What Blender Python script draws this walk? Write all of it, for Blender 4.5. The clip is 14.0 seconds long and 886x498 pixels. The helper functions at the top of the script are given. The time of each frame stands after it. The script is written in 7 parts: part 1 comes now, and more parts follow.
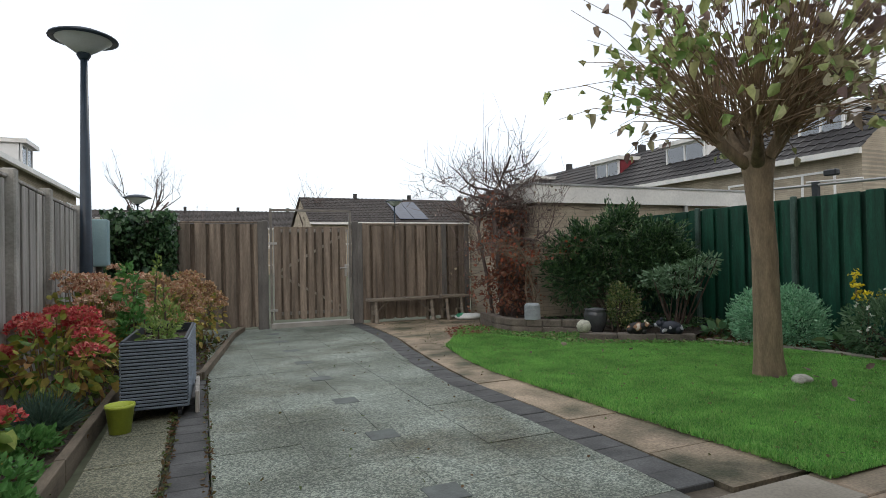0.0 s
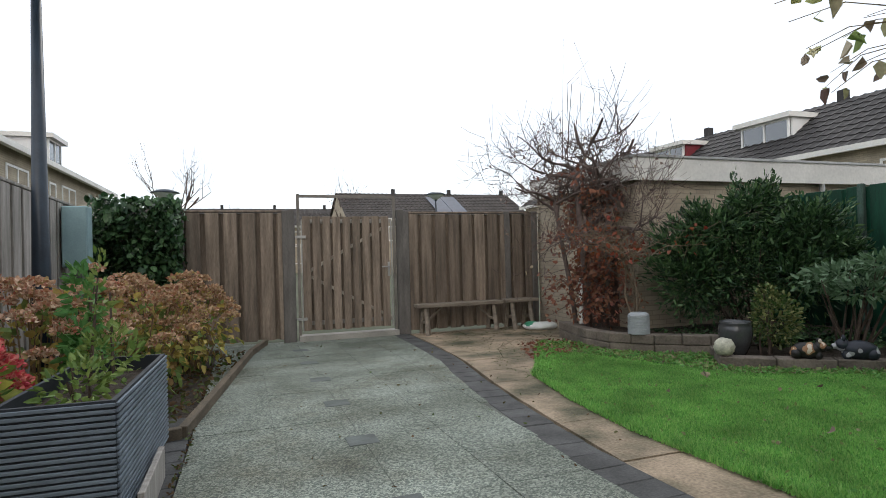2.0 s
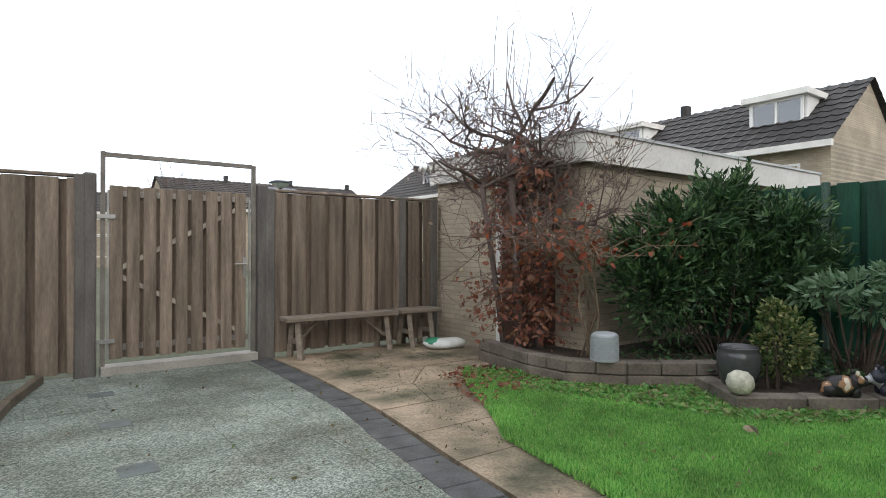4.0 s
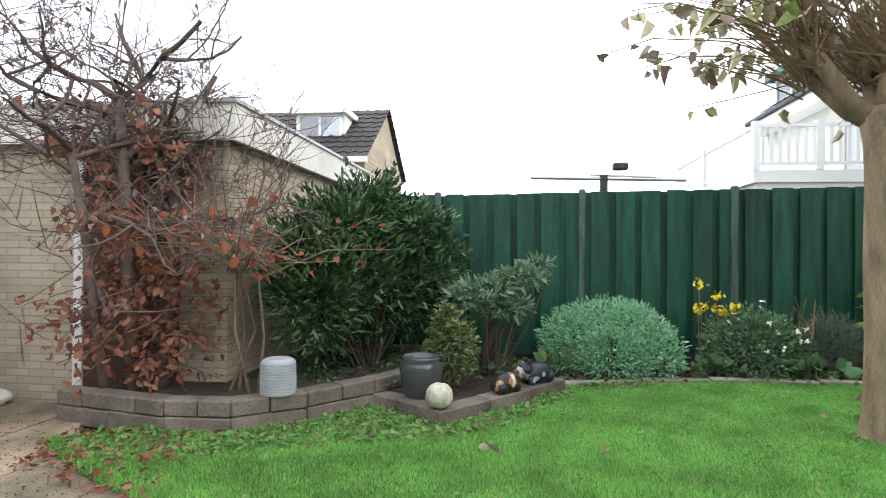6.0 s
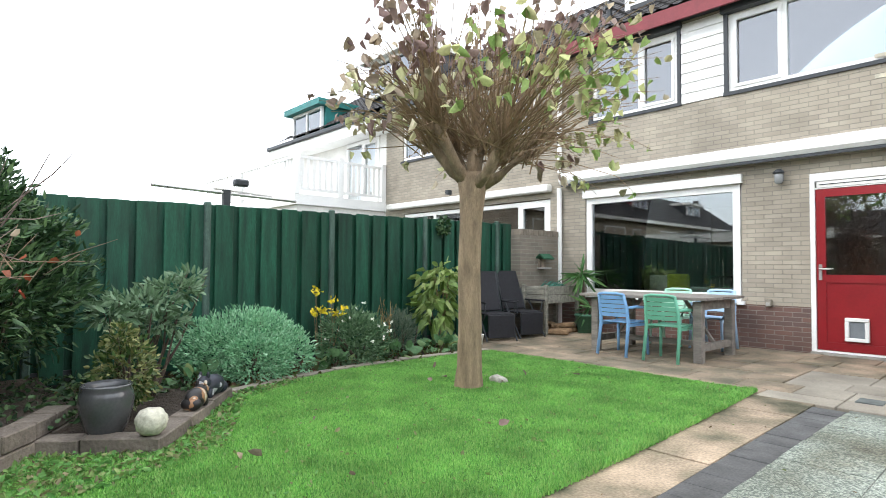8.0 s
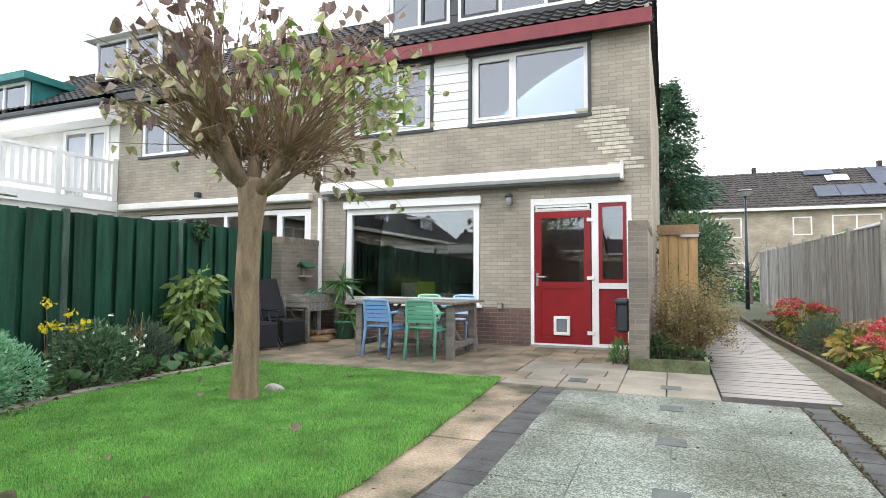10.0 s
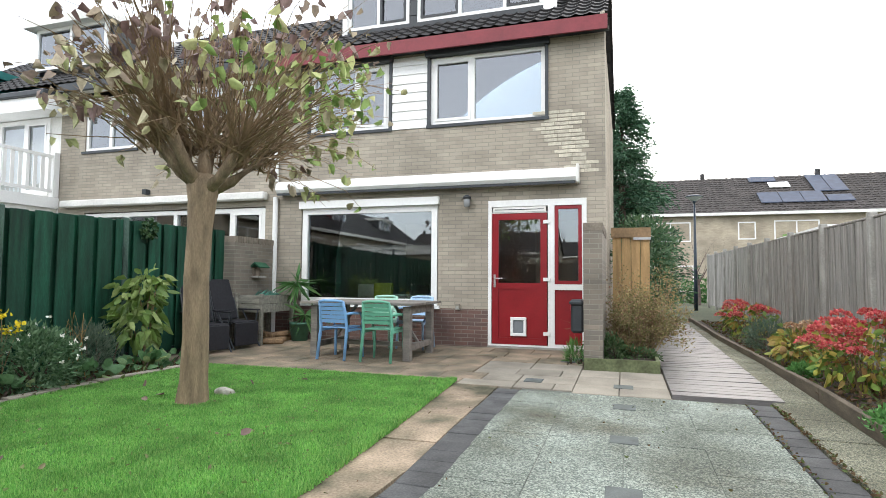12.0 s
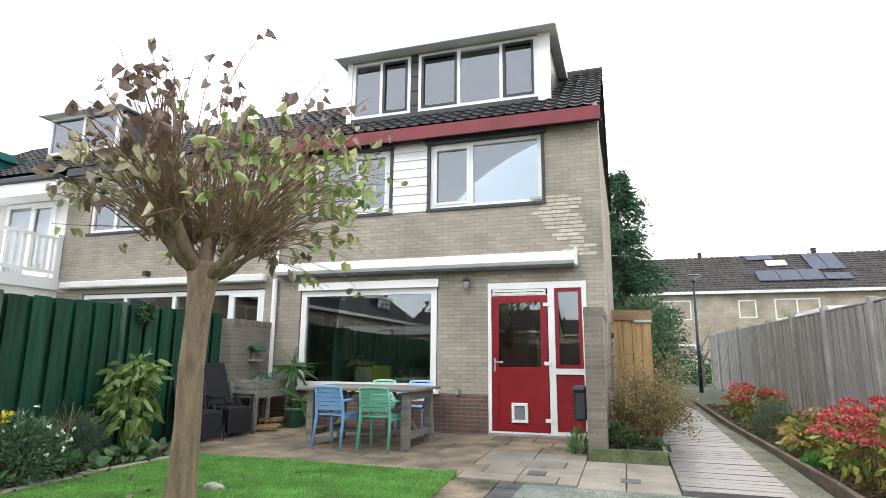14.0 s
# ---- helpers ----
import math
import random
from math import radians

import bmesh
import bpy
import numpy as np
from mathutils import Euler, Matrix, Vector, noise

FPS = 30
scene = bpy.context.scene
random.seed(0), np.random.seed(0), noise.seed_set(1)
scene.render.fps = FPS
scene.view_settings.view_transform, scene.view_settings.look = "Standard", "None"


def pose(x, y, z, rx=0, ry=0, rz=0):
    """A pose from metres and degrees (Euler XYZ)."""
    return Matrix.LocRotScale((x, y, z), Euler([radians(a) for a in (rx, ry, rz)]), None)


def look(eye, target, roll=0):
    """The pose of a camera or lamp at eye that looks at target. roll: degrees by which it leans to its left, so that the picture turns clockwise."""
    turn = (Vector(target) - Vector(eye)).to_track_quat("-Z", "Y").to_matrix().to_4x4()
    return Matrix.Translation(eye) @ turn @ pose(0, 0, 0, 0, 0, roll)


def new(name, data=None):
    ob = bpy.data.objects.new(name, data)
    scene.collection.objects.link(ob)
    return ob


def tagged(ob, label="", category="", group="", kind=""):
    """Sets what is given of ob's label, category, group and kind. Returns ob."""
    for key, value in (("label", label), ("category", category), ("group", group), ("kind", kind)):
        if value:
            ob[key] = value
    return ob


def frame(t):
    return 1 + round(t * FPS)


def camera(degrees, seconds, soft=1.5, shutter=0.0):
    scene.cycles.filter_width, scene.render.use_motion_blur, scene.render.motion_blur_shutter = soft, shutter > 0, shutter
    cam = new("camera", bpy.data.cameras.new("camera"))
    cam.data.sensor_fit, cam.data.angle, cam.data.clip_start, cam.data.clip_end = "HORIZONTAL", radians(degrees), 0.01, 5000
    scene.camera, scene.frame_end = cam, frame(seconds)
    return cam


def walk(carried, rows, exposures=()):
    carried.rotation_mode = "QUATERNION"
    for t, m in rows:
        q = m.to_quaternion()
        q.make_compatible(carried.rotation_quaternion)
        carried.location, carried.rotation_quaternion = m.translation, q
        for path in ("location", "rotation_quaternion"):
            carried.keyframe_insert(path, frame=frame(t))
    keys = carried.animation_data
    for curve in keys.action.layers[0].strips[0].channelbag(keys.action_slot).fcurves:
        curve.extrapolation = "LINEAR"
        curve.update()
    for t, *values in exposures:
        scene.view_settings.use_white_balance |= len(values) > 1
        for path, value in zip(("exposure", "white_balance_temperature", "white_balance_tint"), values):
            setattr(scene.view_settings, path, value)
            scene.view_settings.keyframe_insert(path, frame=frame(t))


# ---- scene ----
cam = camera(75.8, 14.0, soft=0.8, shutter=0.12)
PATH = [
    (0, (1.304, -1.094, 1.064), (2.083, 0.747, 1.088), -1.1),
    (0.5, (1.365, -0.753, 1.036), (2.128, 1.095, 1.054), -1.0),
    (1, (1.457, -0.264, 1.029), (2.195, 1.595, 1.043), -1.3),
    (1.5, (1.562, 0.366, 1.025), (2.253, 2.243, 1.042), -1.3),
    (2, (1.682, 0.943, 1.04), (2.343, 2.831, 1.058), -1.5),
    (2.2, (1.737, 1.189, 1.024), (2.394, 3.078, 1.038), -1.4),
    (4.3, (1.975, 3.389, 1.017), (3.28, 4.906, 1.031), 0.1),
    (4.5, (2.058, 3.537, 0.988), (3.453, 4.971, 1.007), 0.0),
    (5, (2.203, 3.905, 0.998), (3.833, 5.064, 1.019), 0.1),
    (5.5, (2.23, 4.26, 1.008), (4.078, 5.025, 1.025), 0.1),
    (6, (2.173, 4.673, 1.039), (4.155, 4.938, 1.058), 0.5),
    (6.5, (2.076, 5.133, 1.052), (4.062, 4.898, 1.077), 0.5),
    (7, (2.0, 5.517, 1.052), (3.894, 4.876, 1.077), 0.5),
    (7.5, (2.061, 5.885, 1.055), (3.767, 4.841, 1.097), 0.3),
    (8, (2.142, 6.257, 1.043), (3.624, 4.915, 1.112), 0.4),
    (8.5, (2.23, 6.502, 1.047), (3.464, 4.931, 1.132), 0.4),
    (9, (2.32, 6.627, 1.031), (3.326, 4.902, 1.136), 0.4),
    (9.2, (2.33, 6.653, 1.034), (3.265, 4.889, 1.139), 0.4),
    (11.3, (2.33, 6.641, 1.012), (2.983, 4.754, 1.121), 0.4),
    (11.5, (2.32, 6.623, 1.01), (2.967, 4.734, 1.12), 0.5),
    (12, (2.333, 6.616, 1.018), (2.942, 4.714, 1.131), 0.5),
    (12.5, (2.34, 6.626, 1.092), (2.939, 4.724, 1.242), 0.4),
    (13, (2.34, 6.626, 1.105), (2.94, 4.734, 1.348), 0.5),
    (13.5, (2.339, 6.638, 1.123), (2.938, 4.756, 1.437), 0.4),
    (14, (2.331, 6.626, 1.11), (2.93, 4.756, 1.49), 0.5),
]
walk(cam, [(t, look(eye, target, roll)) for t, eye, target, roll in PATH],
     [(0.0, -0.48), (2.0, -0.36), (4.5, 0.1), (5.5, 0.36), (6.5, 0.92), (7.5, 0.95), (9.0, 0.76), (12.0, 0.6), (14.0, 0.54)])

# ---- world, sun, exposure ----
SLOPE = 0.015


def G(y):
    """Height of the paving: the garden falls gently away from the house."""
    return -SLOPE * (min(max(y, -14.0), 14.0) + 2.2)


TILT = Matrix.Rotation(-math.atan(SLOPE), 4, "X")

world = bpy.data.worlds.new("overcast")
scene.world = world
world.use_nodes = True
wn, wl = world.node_tree.nodes, world.node_tree.links
sky = wn.new("ShaderNodeTexSky")
sky.sky_type, sky.sun_disc = "NISHITA", False
sky.sun_elevation, sky.sun_rotation = radians(34), radians(200)
sky.air_density, sky.dust_density = 1.0, 3.0
bg_sky = wn["Background"]
bg_sky.inputs["Strength"].default_value = 0.08
wl.new(sky.outputs[0], bg_sky.inputs["Color"])
cloud = wn.new("ShaderNodeBackground")
cloud.inputs["Strength"].default_value = 1.32
coord = wn.new("ShaderNodeTexCoord")
cn = wn.new("ShaderNodeTexNoise")
cn.inputs["Scale"].default_value, cn.inputs["Detail"].default_value = 2.2, 5
wl.new(coord.outputs["Generated"], cn.inputs["Vector"])
cr = wn.new("ShaderNodeValToRGB")
cr.color_ramp.elements[0].color = (0.86, 0.9, 0.97, 1)
cr.color_ramp.elements[1].color = (1.06, 1.07, 1.08, 1)
cr.color_ramp.elements[0].position, cr.color_ramp.elements[1].position = 0.25, 0.8
wl.new(cn.outputs["Fac"], cr.inputs["Fac"])
wl.new(cr.outputs["Color"], cloud.inputs["Color"])
add = wn.new("ShaderNodeAddShader")
wl.new(bg_sky.outputs[0], add.inputs[0])
wl.new(cloud.outputs[0], add.inputs[1])
wl.new(add.outputs[0], wn["World Output"].inputs["Surface"])

sun = new("sun", bpy.data.lights.new("sun", "SUN"))
sun.data.energy, sun.data.angle, sun.data.color = 0.7, radians(14), (1.0, 0.96, 0.9)
sun.matrix_world = look((0, 0, 20), (-5.5, -12.0, 8.0))


# ---- materials ----
def mat(name, color, rough=0.7, vary=0.25, scale=6.0, bump=0.3, fine=60.0, metal=0.0, rand=0.0, spec=0.4, stain=None, bump_dist=0.004,
        stretch=(1, 1, 1), leaf=False):
    """A surface with a broad mottling, a fine grain with relief, and a piece-to-piece change of tone."""
    m = bpy.data.materials.new(name)
    m.use_nodes = True
    n, l = m.node_tree.nodes, m.node_tree.links
    p = n["Principled BSDF"]
    p.inputs["Roughness"].default_value, p.inputs["Metallic"].default_value = rough, metal
    p.inputs["Specular IOR Level"].default_value = spec
    geo = n.new("ShaderNodeNewGeometry")
    mp = n.new("ShaderNodeMapping")
    mp.inputs["Scale"].default_value = stretch
    l.new(geo.outputs["Position"], mp.inputs["Vector"])
    big, small = n.new("ShaderNodeTexNoise"), n.new("ShaderNodeTexNoise")
    big.inputs["Scale"].default_value, big.inputs["Detail"].default_value = scale, 4
    small.inputs["Scale"].default_value, small.inputs["Detail"].default_value = fine, 3
    for t in (big, small):
        l.new(mp.outputs[0], t.inputs["Vector"])
    ramp = n.new("ShaderNodeValToRGB")
    lo, hi = 1 - vary, 1 + vary
    ramp.color_ramp.elements[0].position, ramp.color_ramp.elements[1].position = 0.3, 0.7
    ramp.color_ramp.elements[0].color = (*[c * lo for c in color], 1)
    ramp.color_ramp.elements[1].color = (*[min(c * hi, 1) for c in color], 1)
    if stain:
        ramp.color_ramp.elements[0].color = (*stain, 1)
    l.new(big.outputs["Fac"], ramp.inputs["Fac"])
    mul = n.new("ShaderNodeMix")
    mul.data_type, mul.blend_type = "RGBA", "MULTIPLY"
    mul.inputs["Factor"].default_value = 1.0
    grain = n.new("ShaderNodeMapRange")
    grain.inputs["From Min"].default_value, grain.inputs["From Max"].default_value = 0.25, 0.75
    grain.inputs["To Min"].default_value, grain.inputs["To Max"].default_value = 1 - vary * 0.8, 1 + vary * 0.5
    l.new(small.outputs["Fac"], grain.inputs["Value"])
    value = grain.outputs[0]
    if rand:
        info = n.new("ShaderNodeObjectInfo") if not leaf else geo
        rr = n.new("ShaderNodeMapRange")
        rr.inputs["To Min"].default_value, rr.inputs["To Max"].default_value = 1 - rand, 1 + rand
        l.new(info.outputs["Random Per Island" if leaf else "Random"], rr.inputs["Value"])
        mm = n.new("ShaderNodeMath")
        mm.operation = "MULTIPLY"
        l.new(value, mm.inputs[0]), l.new(rr.outputs[0], mm.inputs[1])
        value = mm.outputs[0]
    comb = n.new("ShaderNodeCombineColor")
    for c in ("Red", "Green", "Blue"):
        l.new(value, comb.inputs[c])
    l.new(ramp.outputs["Color"], mul.inputs["A"])
    l.new(comb.outputs[0], mul.inputs["B"])
    l.new(mul.outputs["Result"], p.inputs["Base Color"])
    if bump:
        b = n.new("ShaderNodeBump")
        b.inputs["Strength"].default_value, b.inputs["Distance"].default_value = bump, bump_dist
        l.new(small.outputs["Fac"], b.inputs["Height"])
        l.new(b.outputs[0], p.inputs["Normal"])
    return m


def two_tone(name, cols, rough=0.55, translucent=0.25, patch=45, swing=0.35):
    """Leaves: each leaf takes one of the given colours, and lets a little light through."""
    m = bpy.data.materials.new(name)
    m.use_nodes = True
    n, l = m.node_tree.nodes, m.node_tree.links
    p = n["Principled BSDF"]
    p.inputs["Roughness"].default_value, p.inputs["Specular IOR Level"].default_value = rough, 0.3
    geo = n.new("ShaderNodeNewGeometry")
    ramp = n.new("ShaderNodeValToRGB")
    while len(ramp.color_ramp.elements) < len(cols):
        ramp.color_ramp.elements.new(0.5)
    for i, c in enumerate(cols):
        e = ramp.color_ramp.elements[i]
        e.position, e.color = i / max(len(cols) - 1, 1), (*c, 1)
    l.new(geo.outputs["Random Per Island"], ramp.inputs["Fac"])
    noise_t = n.new("ShaderNodeTexNoise")
    noise_t.inputs["Scale"].default_value = patch
    l.new(geo.outputs["Position"], noise_t.inputs["Vector"])
    hsv = n.new("ShaderNodeHueSaturation")
    mr = n.new("ShaderNodeMapRange")
    mr.inputs["To Min"].default_value, mr.inputs["To Max"].default_value = 1 - swing, 1 + swing
    l.new(noise_t.outputs["Fac"], mr.inputs["Value"])
    l.new(mr.outputs[0], hsv.inputs["Value"])
    l.new(ramp.outputs["Color"], hsv.inputs["Color"])
    l.new(hsv.outputs["Color"], p.inputs["Base Color"])
    tr = n.new("ShaderNodeBsdfTranslucent")
    l.new(hsv.outputs["Color"], tr.inputs["Color"])
    mix = n.new("ShaderNodeMixShader")
    mix.inputs["Fac"].default_value = translucent
    l.new(p.outputs[0], mix.inputs[1]), l.new(tr.outputs[0], mix.inputs[2])
    l.new(mix.outputs[0], n["Material Output"].inputs["Surface"])
    return m


def brick_mat(name, axis, c1, c2, mortar, width=0.22, height=0.0625, gap=0.012):
    """Brickwork in running bond for walls that face along the given axis."""
    m = bpy.data.materials.new(name)
    m.use_nodes = True
    n, l = m.node_tree.nodes, m.node_tree.links
    p = n["Principled BSDF"]
    p.inputs["Roughness"].default_value = 0.9
    geo = n.new("ShaderNodeNewGeometry")
    sep, com = n.new("ShaderNodeSeparateXYZ"), n.new("ShaderNodeCombineXYZ")
    l.new(geo.outputs["Position"], sep.inputs[0])
    l.new(sep.outputs["X" if axis == "y" else "Y"], com.inputs["X"])
    l.new(sep.outputs["Z"], com.inputs["Y"])
    br = n.new("ShaderNodeTexBrick")
    br.inputs["Scale"].default_value = 1.0
    br.inputs["Color1"].default_value, br.inputs["Color2"].default_value = (*c1, 1), (*c2, 1)
    br.inputs["Mortar"].default_value = (*mortar, 1)
    br.inputs["Mortar Size"].default_value, br.inputs["Mortar Smooth"].default_value = gap / 2, 0.3
    br.inputs["Brick Width"].default_value, br.inputs["Row Height"].default_value = width, height
    l.new(com.outputs[0], br.inputs["Vector"])
    no = n.new("ShaderNodeTexNoise")
    no.inputs["Scale"].default_value, no.inputs["Detail"].default_value = 1.3, 6
    l.new(geo.outputs["Position"], no.inputs["Vector"])
    mr = n.new("ShaderNodeMapRange")
    mr.inputs["From Min"].default_value, mr.inputs["From Max"].default_value = 0.3, 0.7
    mr.inputs["To Min"].default_value, mr.inputs["To Max"].default_value = 0.78, 1.18
    l.new(no.outputs["Fac"], mr.inputs["Value"])
    com2 = n.new("ShaderNodeCombineColor")
    for c in ("Red", "Green", "Blue"):
        l.new(mr.outputs[0], com2.inputs[c])
    mul = n.new("ShaderNodeMix")
    mul.data_type, mul.blend_type = "RGBA", "MULTIPLY"
    mul.inputs["Factor"].default_value = 1
    l.new(br.outputs["Color"], mul.inputs["A"]), l.new(com2.outputs[0], mul.inputs["B"])
    l.new(mul.outputs["Result"], p.inputs["Base Color"])
    fi = n.new("ShaderNodeTexNoise")
    fi.inputs["Scale"].default_value = 90
    l.new(geo.outputs["Position"], fi.inputs["Vector"])
    mad = n.new("ShaderNodeMath")
    mad.operation = "MULTIPLY_ADD"
    mad.inputs[1].default_value = 0.25
    inv = n.new("ShaderNodeMath")
    inv.operation = "SUBTRACT"
    inv.inputs[0].default_value = 1.0
    l.new(br.outputs["Fac"], inv.inputs[1])
    l.new(fi.outputs["Fac"], mad.inputs[0]), l.new(inv.outputs[0], mad.inputs[2])
    b = n.new("ShaderNodeBump")
    b.inputs["Strength"].default_value, b.inputs["Distance"].default_value = 0.7, 0.01
    l.new(mad.outputs[0], b.inputs["Height"])
    l.new(b.outputs[0], p.inputs["Normal"])
    return m


def aggregate_mat(name, col=(0.195, 0.217, 0.2)):
    """Exposed-aggregate concrete: pale and dark pebbles in a grey-green matrix."""
    m = mat(name, col, 0.8, 0.26, 1.3, 0.0, rand=0.07, stain=(col[0] * 0.55, col[1] * 0.55, col[2] * 0.5))
    n, l = m.node_tree.nodes, m.node_tree.links
    p = n["Principled BSDF"]
    geo = n.new("ShaderNodeNewGeometry")
    vo = n.new("ShaderNodeTexVoronoi")
    vo.inputs["Scale"].default_value = 115
    l.new(geo.outputs["Position"], vo.inputs["Vector"])
    sep = n.new("ShaderNodeSeparateColor")
    l.new(vo.outputs["Color"], sep.inputs[0])
    ramp = n.new("ShaderNodeValToRGB")
    ramp.color_ramp.elements[0].color, ramp.color_ramp.elements[1].color = (0.55, 0.6, 0.57, 1), (1.8, 1.8, 1.68, 1)
    ramp.color_ramp.elements[0].position, ramp.color_ramp.elements[1].position = 0.25, 0.95
    l.new(sep.outputs["Red"], ramp.inputs["Fac"])
    mul = n.new("ShaderNodeMix")
    mul.data_type, mul.blend_type = "RGBA", "MULTIPLY"
    mul.inputs["Factor"].default_value = 1.0
    old = p.inputs["Base Color"].links[0].from_socket
    l.new(old, mul.inputs["A"]), l.new(ramp.outputs["Color"], mul.inputs["B"])
    dirt, dramp, mix2 = n.new("ShaderNodeTexNoise"), n.new("ShaderNodeValToRGB"), n.new("ShaderNodeMix")
    dirt.inputs["Scale"].default_value, dirt.inputs["Detail"].default_value, dirt.inputs["Roughness"].default_value = 0.75, 8, 0.7
    l.new(geo.outputs["Position"], dirt.inputs["Vector"])
    dramp.color_ramp.elements[0].position, dramp.color_ramp.elements[1].position = 0.5, 0.68
    dramp.color_ramp.elements[0].color, dramp.color_ramp.elements[1].color = (1, 1, 1, 1), (0.56, 0.5, 0.42, 1)
    l.new(dirt.outputs["Fac"], dramp.inputs["Fac"])
    mix2.data_type, mix2.blend_type = "RGBA", "MULTIPLY"
    mix2.inputs["Factor"].default_value = 1.0
    l.new(mul.outputs["Result"], mix2.inputs["A"]), l.new(dramp.outputs["Color"], mix2.inputs["B"])
    l.new(mix2.outputs["Result"], p.inputs["Base Color"])
    b = n.new("ShaderNodeBump")
    b.invert = True
    b.inputs["Strength"].default_value, b.inputs["Distance"].default_value = 0.8, 0.006
    l.new(vo.outputs["Distance"], b.inputs["Height"])
    l.new(b.outputs[0], p.inputs["Normal"])
    return m


def glass_mat(name, tint=(0.8, 0.85, 0.84), ior=2.1):
    m = bpy.data.materials.new(name)
    m.use_nodes = True
    n, l = m.node_tree.nodes, m.node_tree.links
    tr, gl, mix, fr = (n.new("ShaderNodeBsdfTransparent"), n.new("ShaderNodeBsdfGlossy"), n.new("ShaderNodeMixShader"), n.new("ShaderNodeFresnel"))
    tr.inputs["Color"].default_value = (*tint, 1)
    gl.inputs["Roughness"].default_value = 0.01
    gl.inputs["Color"].default_value = (0.95, 0.97, 1, 1)
    fr.inputs["IOR"].default_value = ior
    l.new(fr.outputs[0], mix.inputs[0]), l.new(tr.outputs[0], mix.inputs[1]), l.new(gl.outputs[0], mix.inputs[2])
    l.new(mix.outputs[0], n["Material Output"].inputs["Surface"])
    return m


M_SOIL = mat("soil", (0.055, 0.042, 0.031), 0.95, 0.4, 5, 0.9, 40, bump_dist=0.03)
M_GROUND = mat("rough_ground", (0.09, 0.1, 0.06), 0.95, 0.35, 0.4, 0.6, 12)
M_AGG = aggregate_mat("exposed_aggregate")
M_AGG_MOSS = aggregate_mat("mossy_aggregate", (0.15, 0.148, 0.112))
M_FLAG = mat("brown_flag", (0.25, 0.19, 0.135), 0.7, 0.4, 2.6, 0.4, 70, rand=0.16, stain=(0.105, 0.1, 0.066))
M_PATH = mat("mossy_path_slab", (0.27, 0.21, 0.15), 0.85, 0.5, 2.6, 0.6, 60, rand=0.14, stain=(0.062, 0.064, 0.036), bump_dist=0.008)
M_FLAG_GREY = mat("grey_flag", (0.26, 0.235, 0.19), 0.85, 0.25, 2.0, 0.35, 70, rand=0.1)
M_BAND = mat("dark_paver", (0.072, 0.074, 0.074), 0.85, 0.35, 5, 0.5, 80, rand=0.1)
M_TILE = mat("dark_tile", (0.1, 0.115, 0.11), 0.75, 0.25, 8, 0.3, 90, rand=0.1)
M_BRICK = brick_mat("sand_brick", "y", (0.375, 0.332, 0.265), (0.3, 0.266, 0.214), (0.25, 0.226, 0.188))
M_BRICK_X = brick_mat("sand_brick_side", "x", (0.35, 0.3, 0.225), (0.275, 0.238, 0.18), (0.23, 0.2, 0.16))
M_PLINTH = brick_mat("plinth_brick", "y", (0.16, 0.088, 0.07), (0.115, 0.075, 0.066), (0.21, 0.18, 0.155))
M_BRICK_GREY = brick_mat("grey_brick", "y", (0.25, 0.215, 0.17), (0.18, 0.16, 0.135), (0.26, 0.24, 0.2))
M_BRICK_GREY_X = brick_mat("grey_brick_side", "x", (0.24, 0.205, 0.16), (0.18, 0.158, 0.13), (0.25, 0.23, 0.19))
M_GARAGE = brick_mat("garage_brick", "y", (0.45, 0.385, 0.29), (0.37, 0.315, 0.24), (0.3, 0.262, 0.205))
M_GARAGE_X = brick_mat("garage_brick_side", "x", (0.45, 0.385, 0.29), (0.37, 0.315, 0.24), (0.3, 0.262, 0.205))
M_WHITE = mat("white_paint", (0.8, 0.8, 0.78), 0.45, 0.06, 2.0, 0.08, 30)
M_WHITE_OLD = mat("weathered_white", (0.72, 0.71, 0.67), 0.6, 0.12, 1.5, 0.15, 25)
M_RED = mat("dark_red_paint", (0.24, 0.011, 0.016), 0.32, 0.1, 3.0, 0.05, 40)
M_RED_FASCIA = mat("red_fascia", (0.2, 0.028, 0.036), 0.5, 0.15, 3.0, 0.1, 30)
M_ROOF = mat("dark_roof_tile", (0.038, 0.036, 0.036), 0.7, 0.3, 3.0, 0.3, 40)
M_ROOF_BROWN = mat("brown_roof_tile", (0.05, 0.043, 0.039), 0.85, 0.3, 1.5, 0.3, 20)
M_DARKGREY = mat("anthracite", (0.035, 0.04, 0.045), 0.45, 0.15, 5, 0.1, 50)
M_GREEN = mat("green_stain", (0.006, 0.062, 0.034), 0.6, 0.45, 2.2, 0.4, 30, rand=0.25, stretch=(6, 6, 0.7))
M_GREEN_POST = mat("worn_green_post", (0.06, 0.105, 0.085), 0.75, 0.5, 3, 0.4, 40, stretch=(4, 4, 0.8))
M_WOOD = mat("brown_fence_wood", (0.188, 0.15, 0.116), 0.8, 0.42, 2.5, 0.45, 25, rand=0.24, stretch=(7, 7, 0.5))
M_WOOD_GREY = mat("grey_fence_wood", (0.31, 0.295, 0.27), 0.85, 0.3, 2.5, 0.45, 25, rand=0.14, stretch=(7, 7, 0.5))
M_POST = mat("grey_post", (0.115, 0.108, 0.1), 0.8, 0.25, 3, 0.4, 30, rand=0.1, stretch=(3, 3, 0.7))
M_CONCRETE = mat("concrete", (0.33, 0.32, 0.29), 0.9, 0.25, 3, 0.4, 50, rand=0.08)
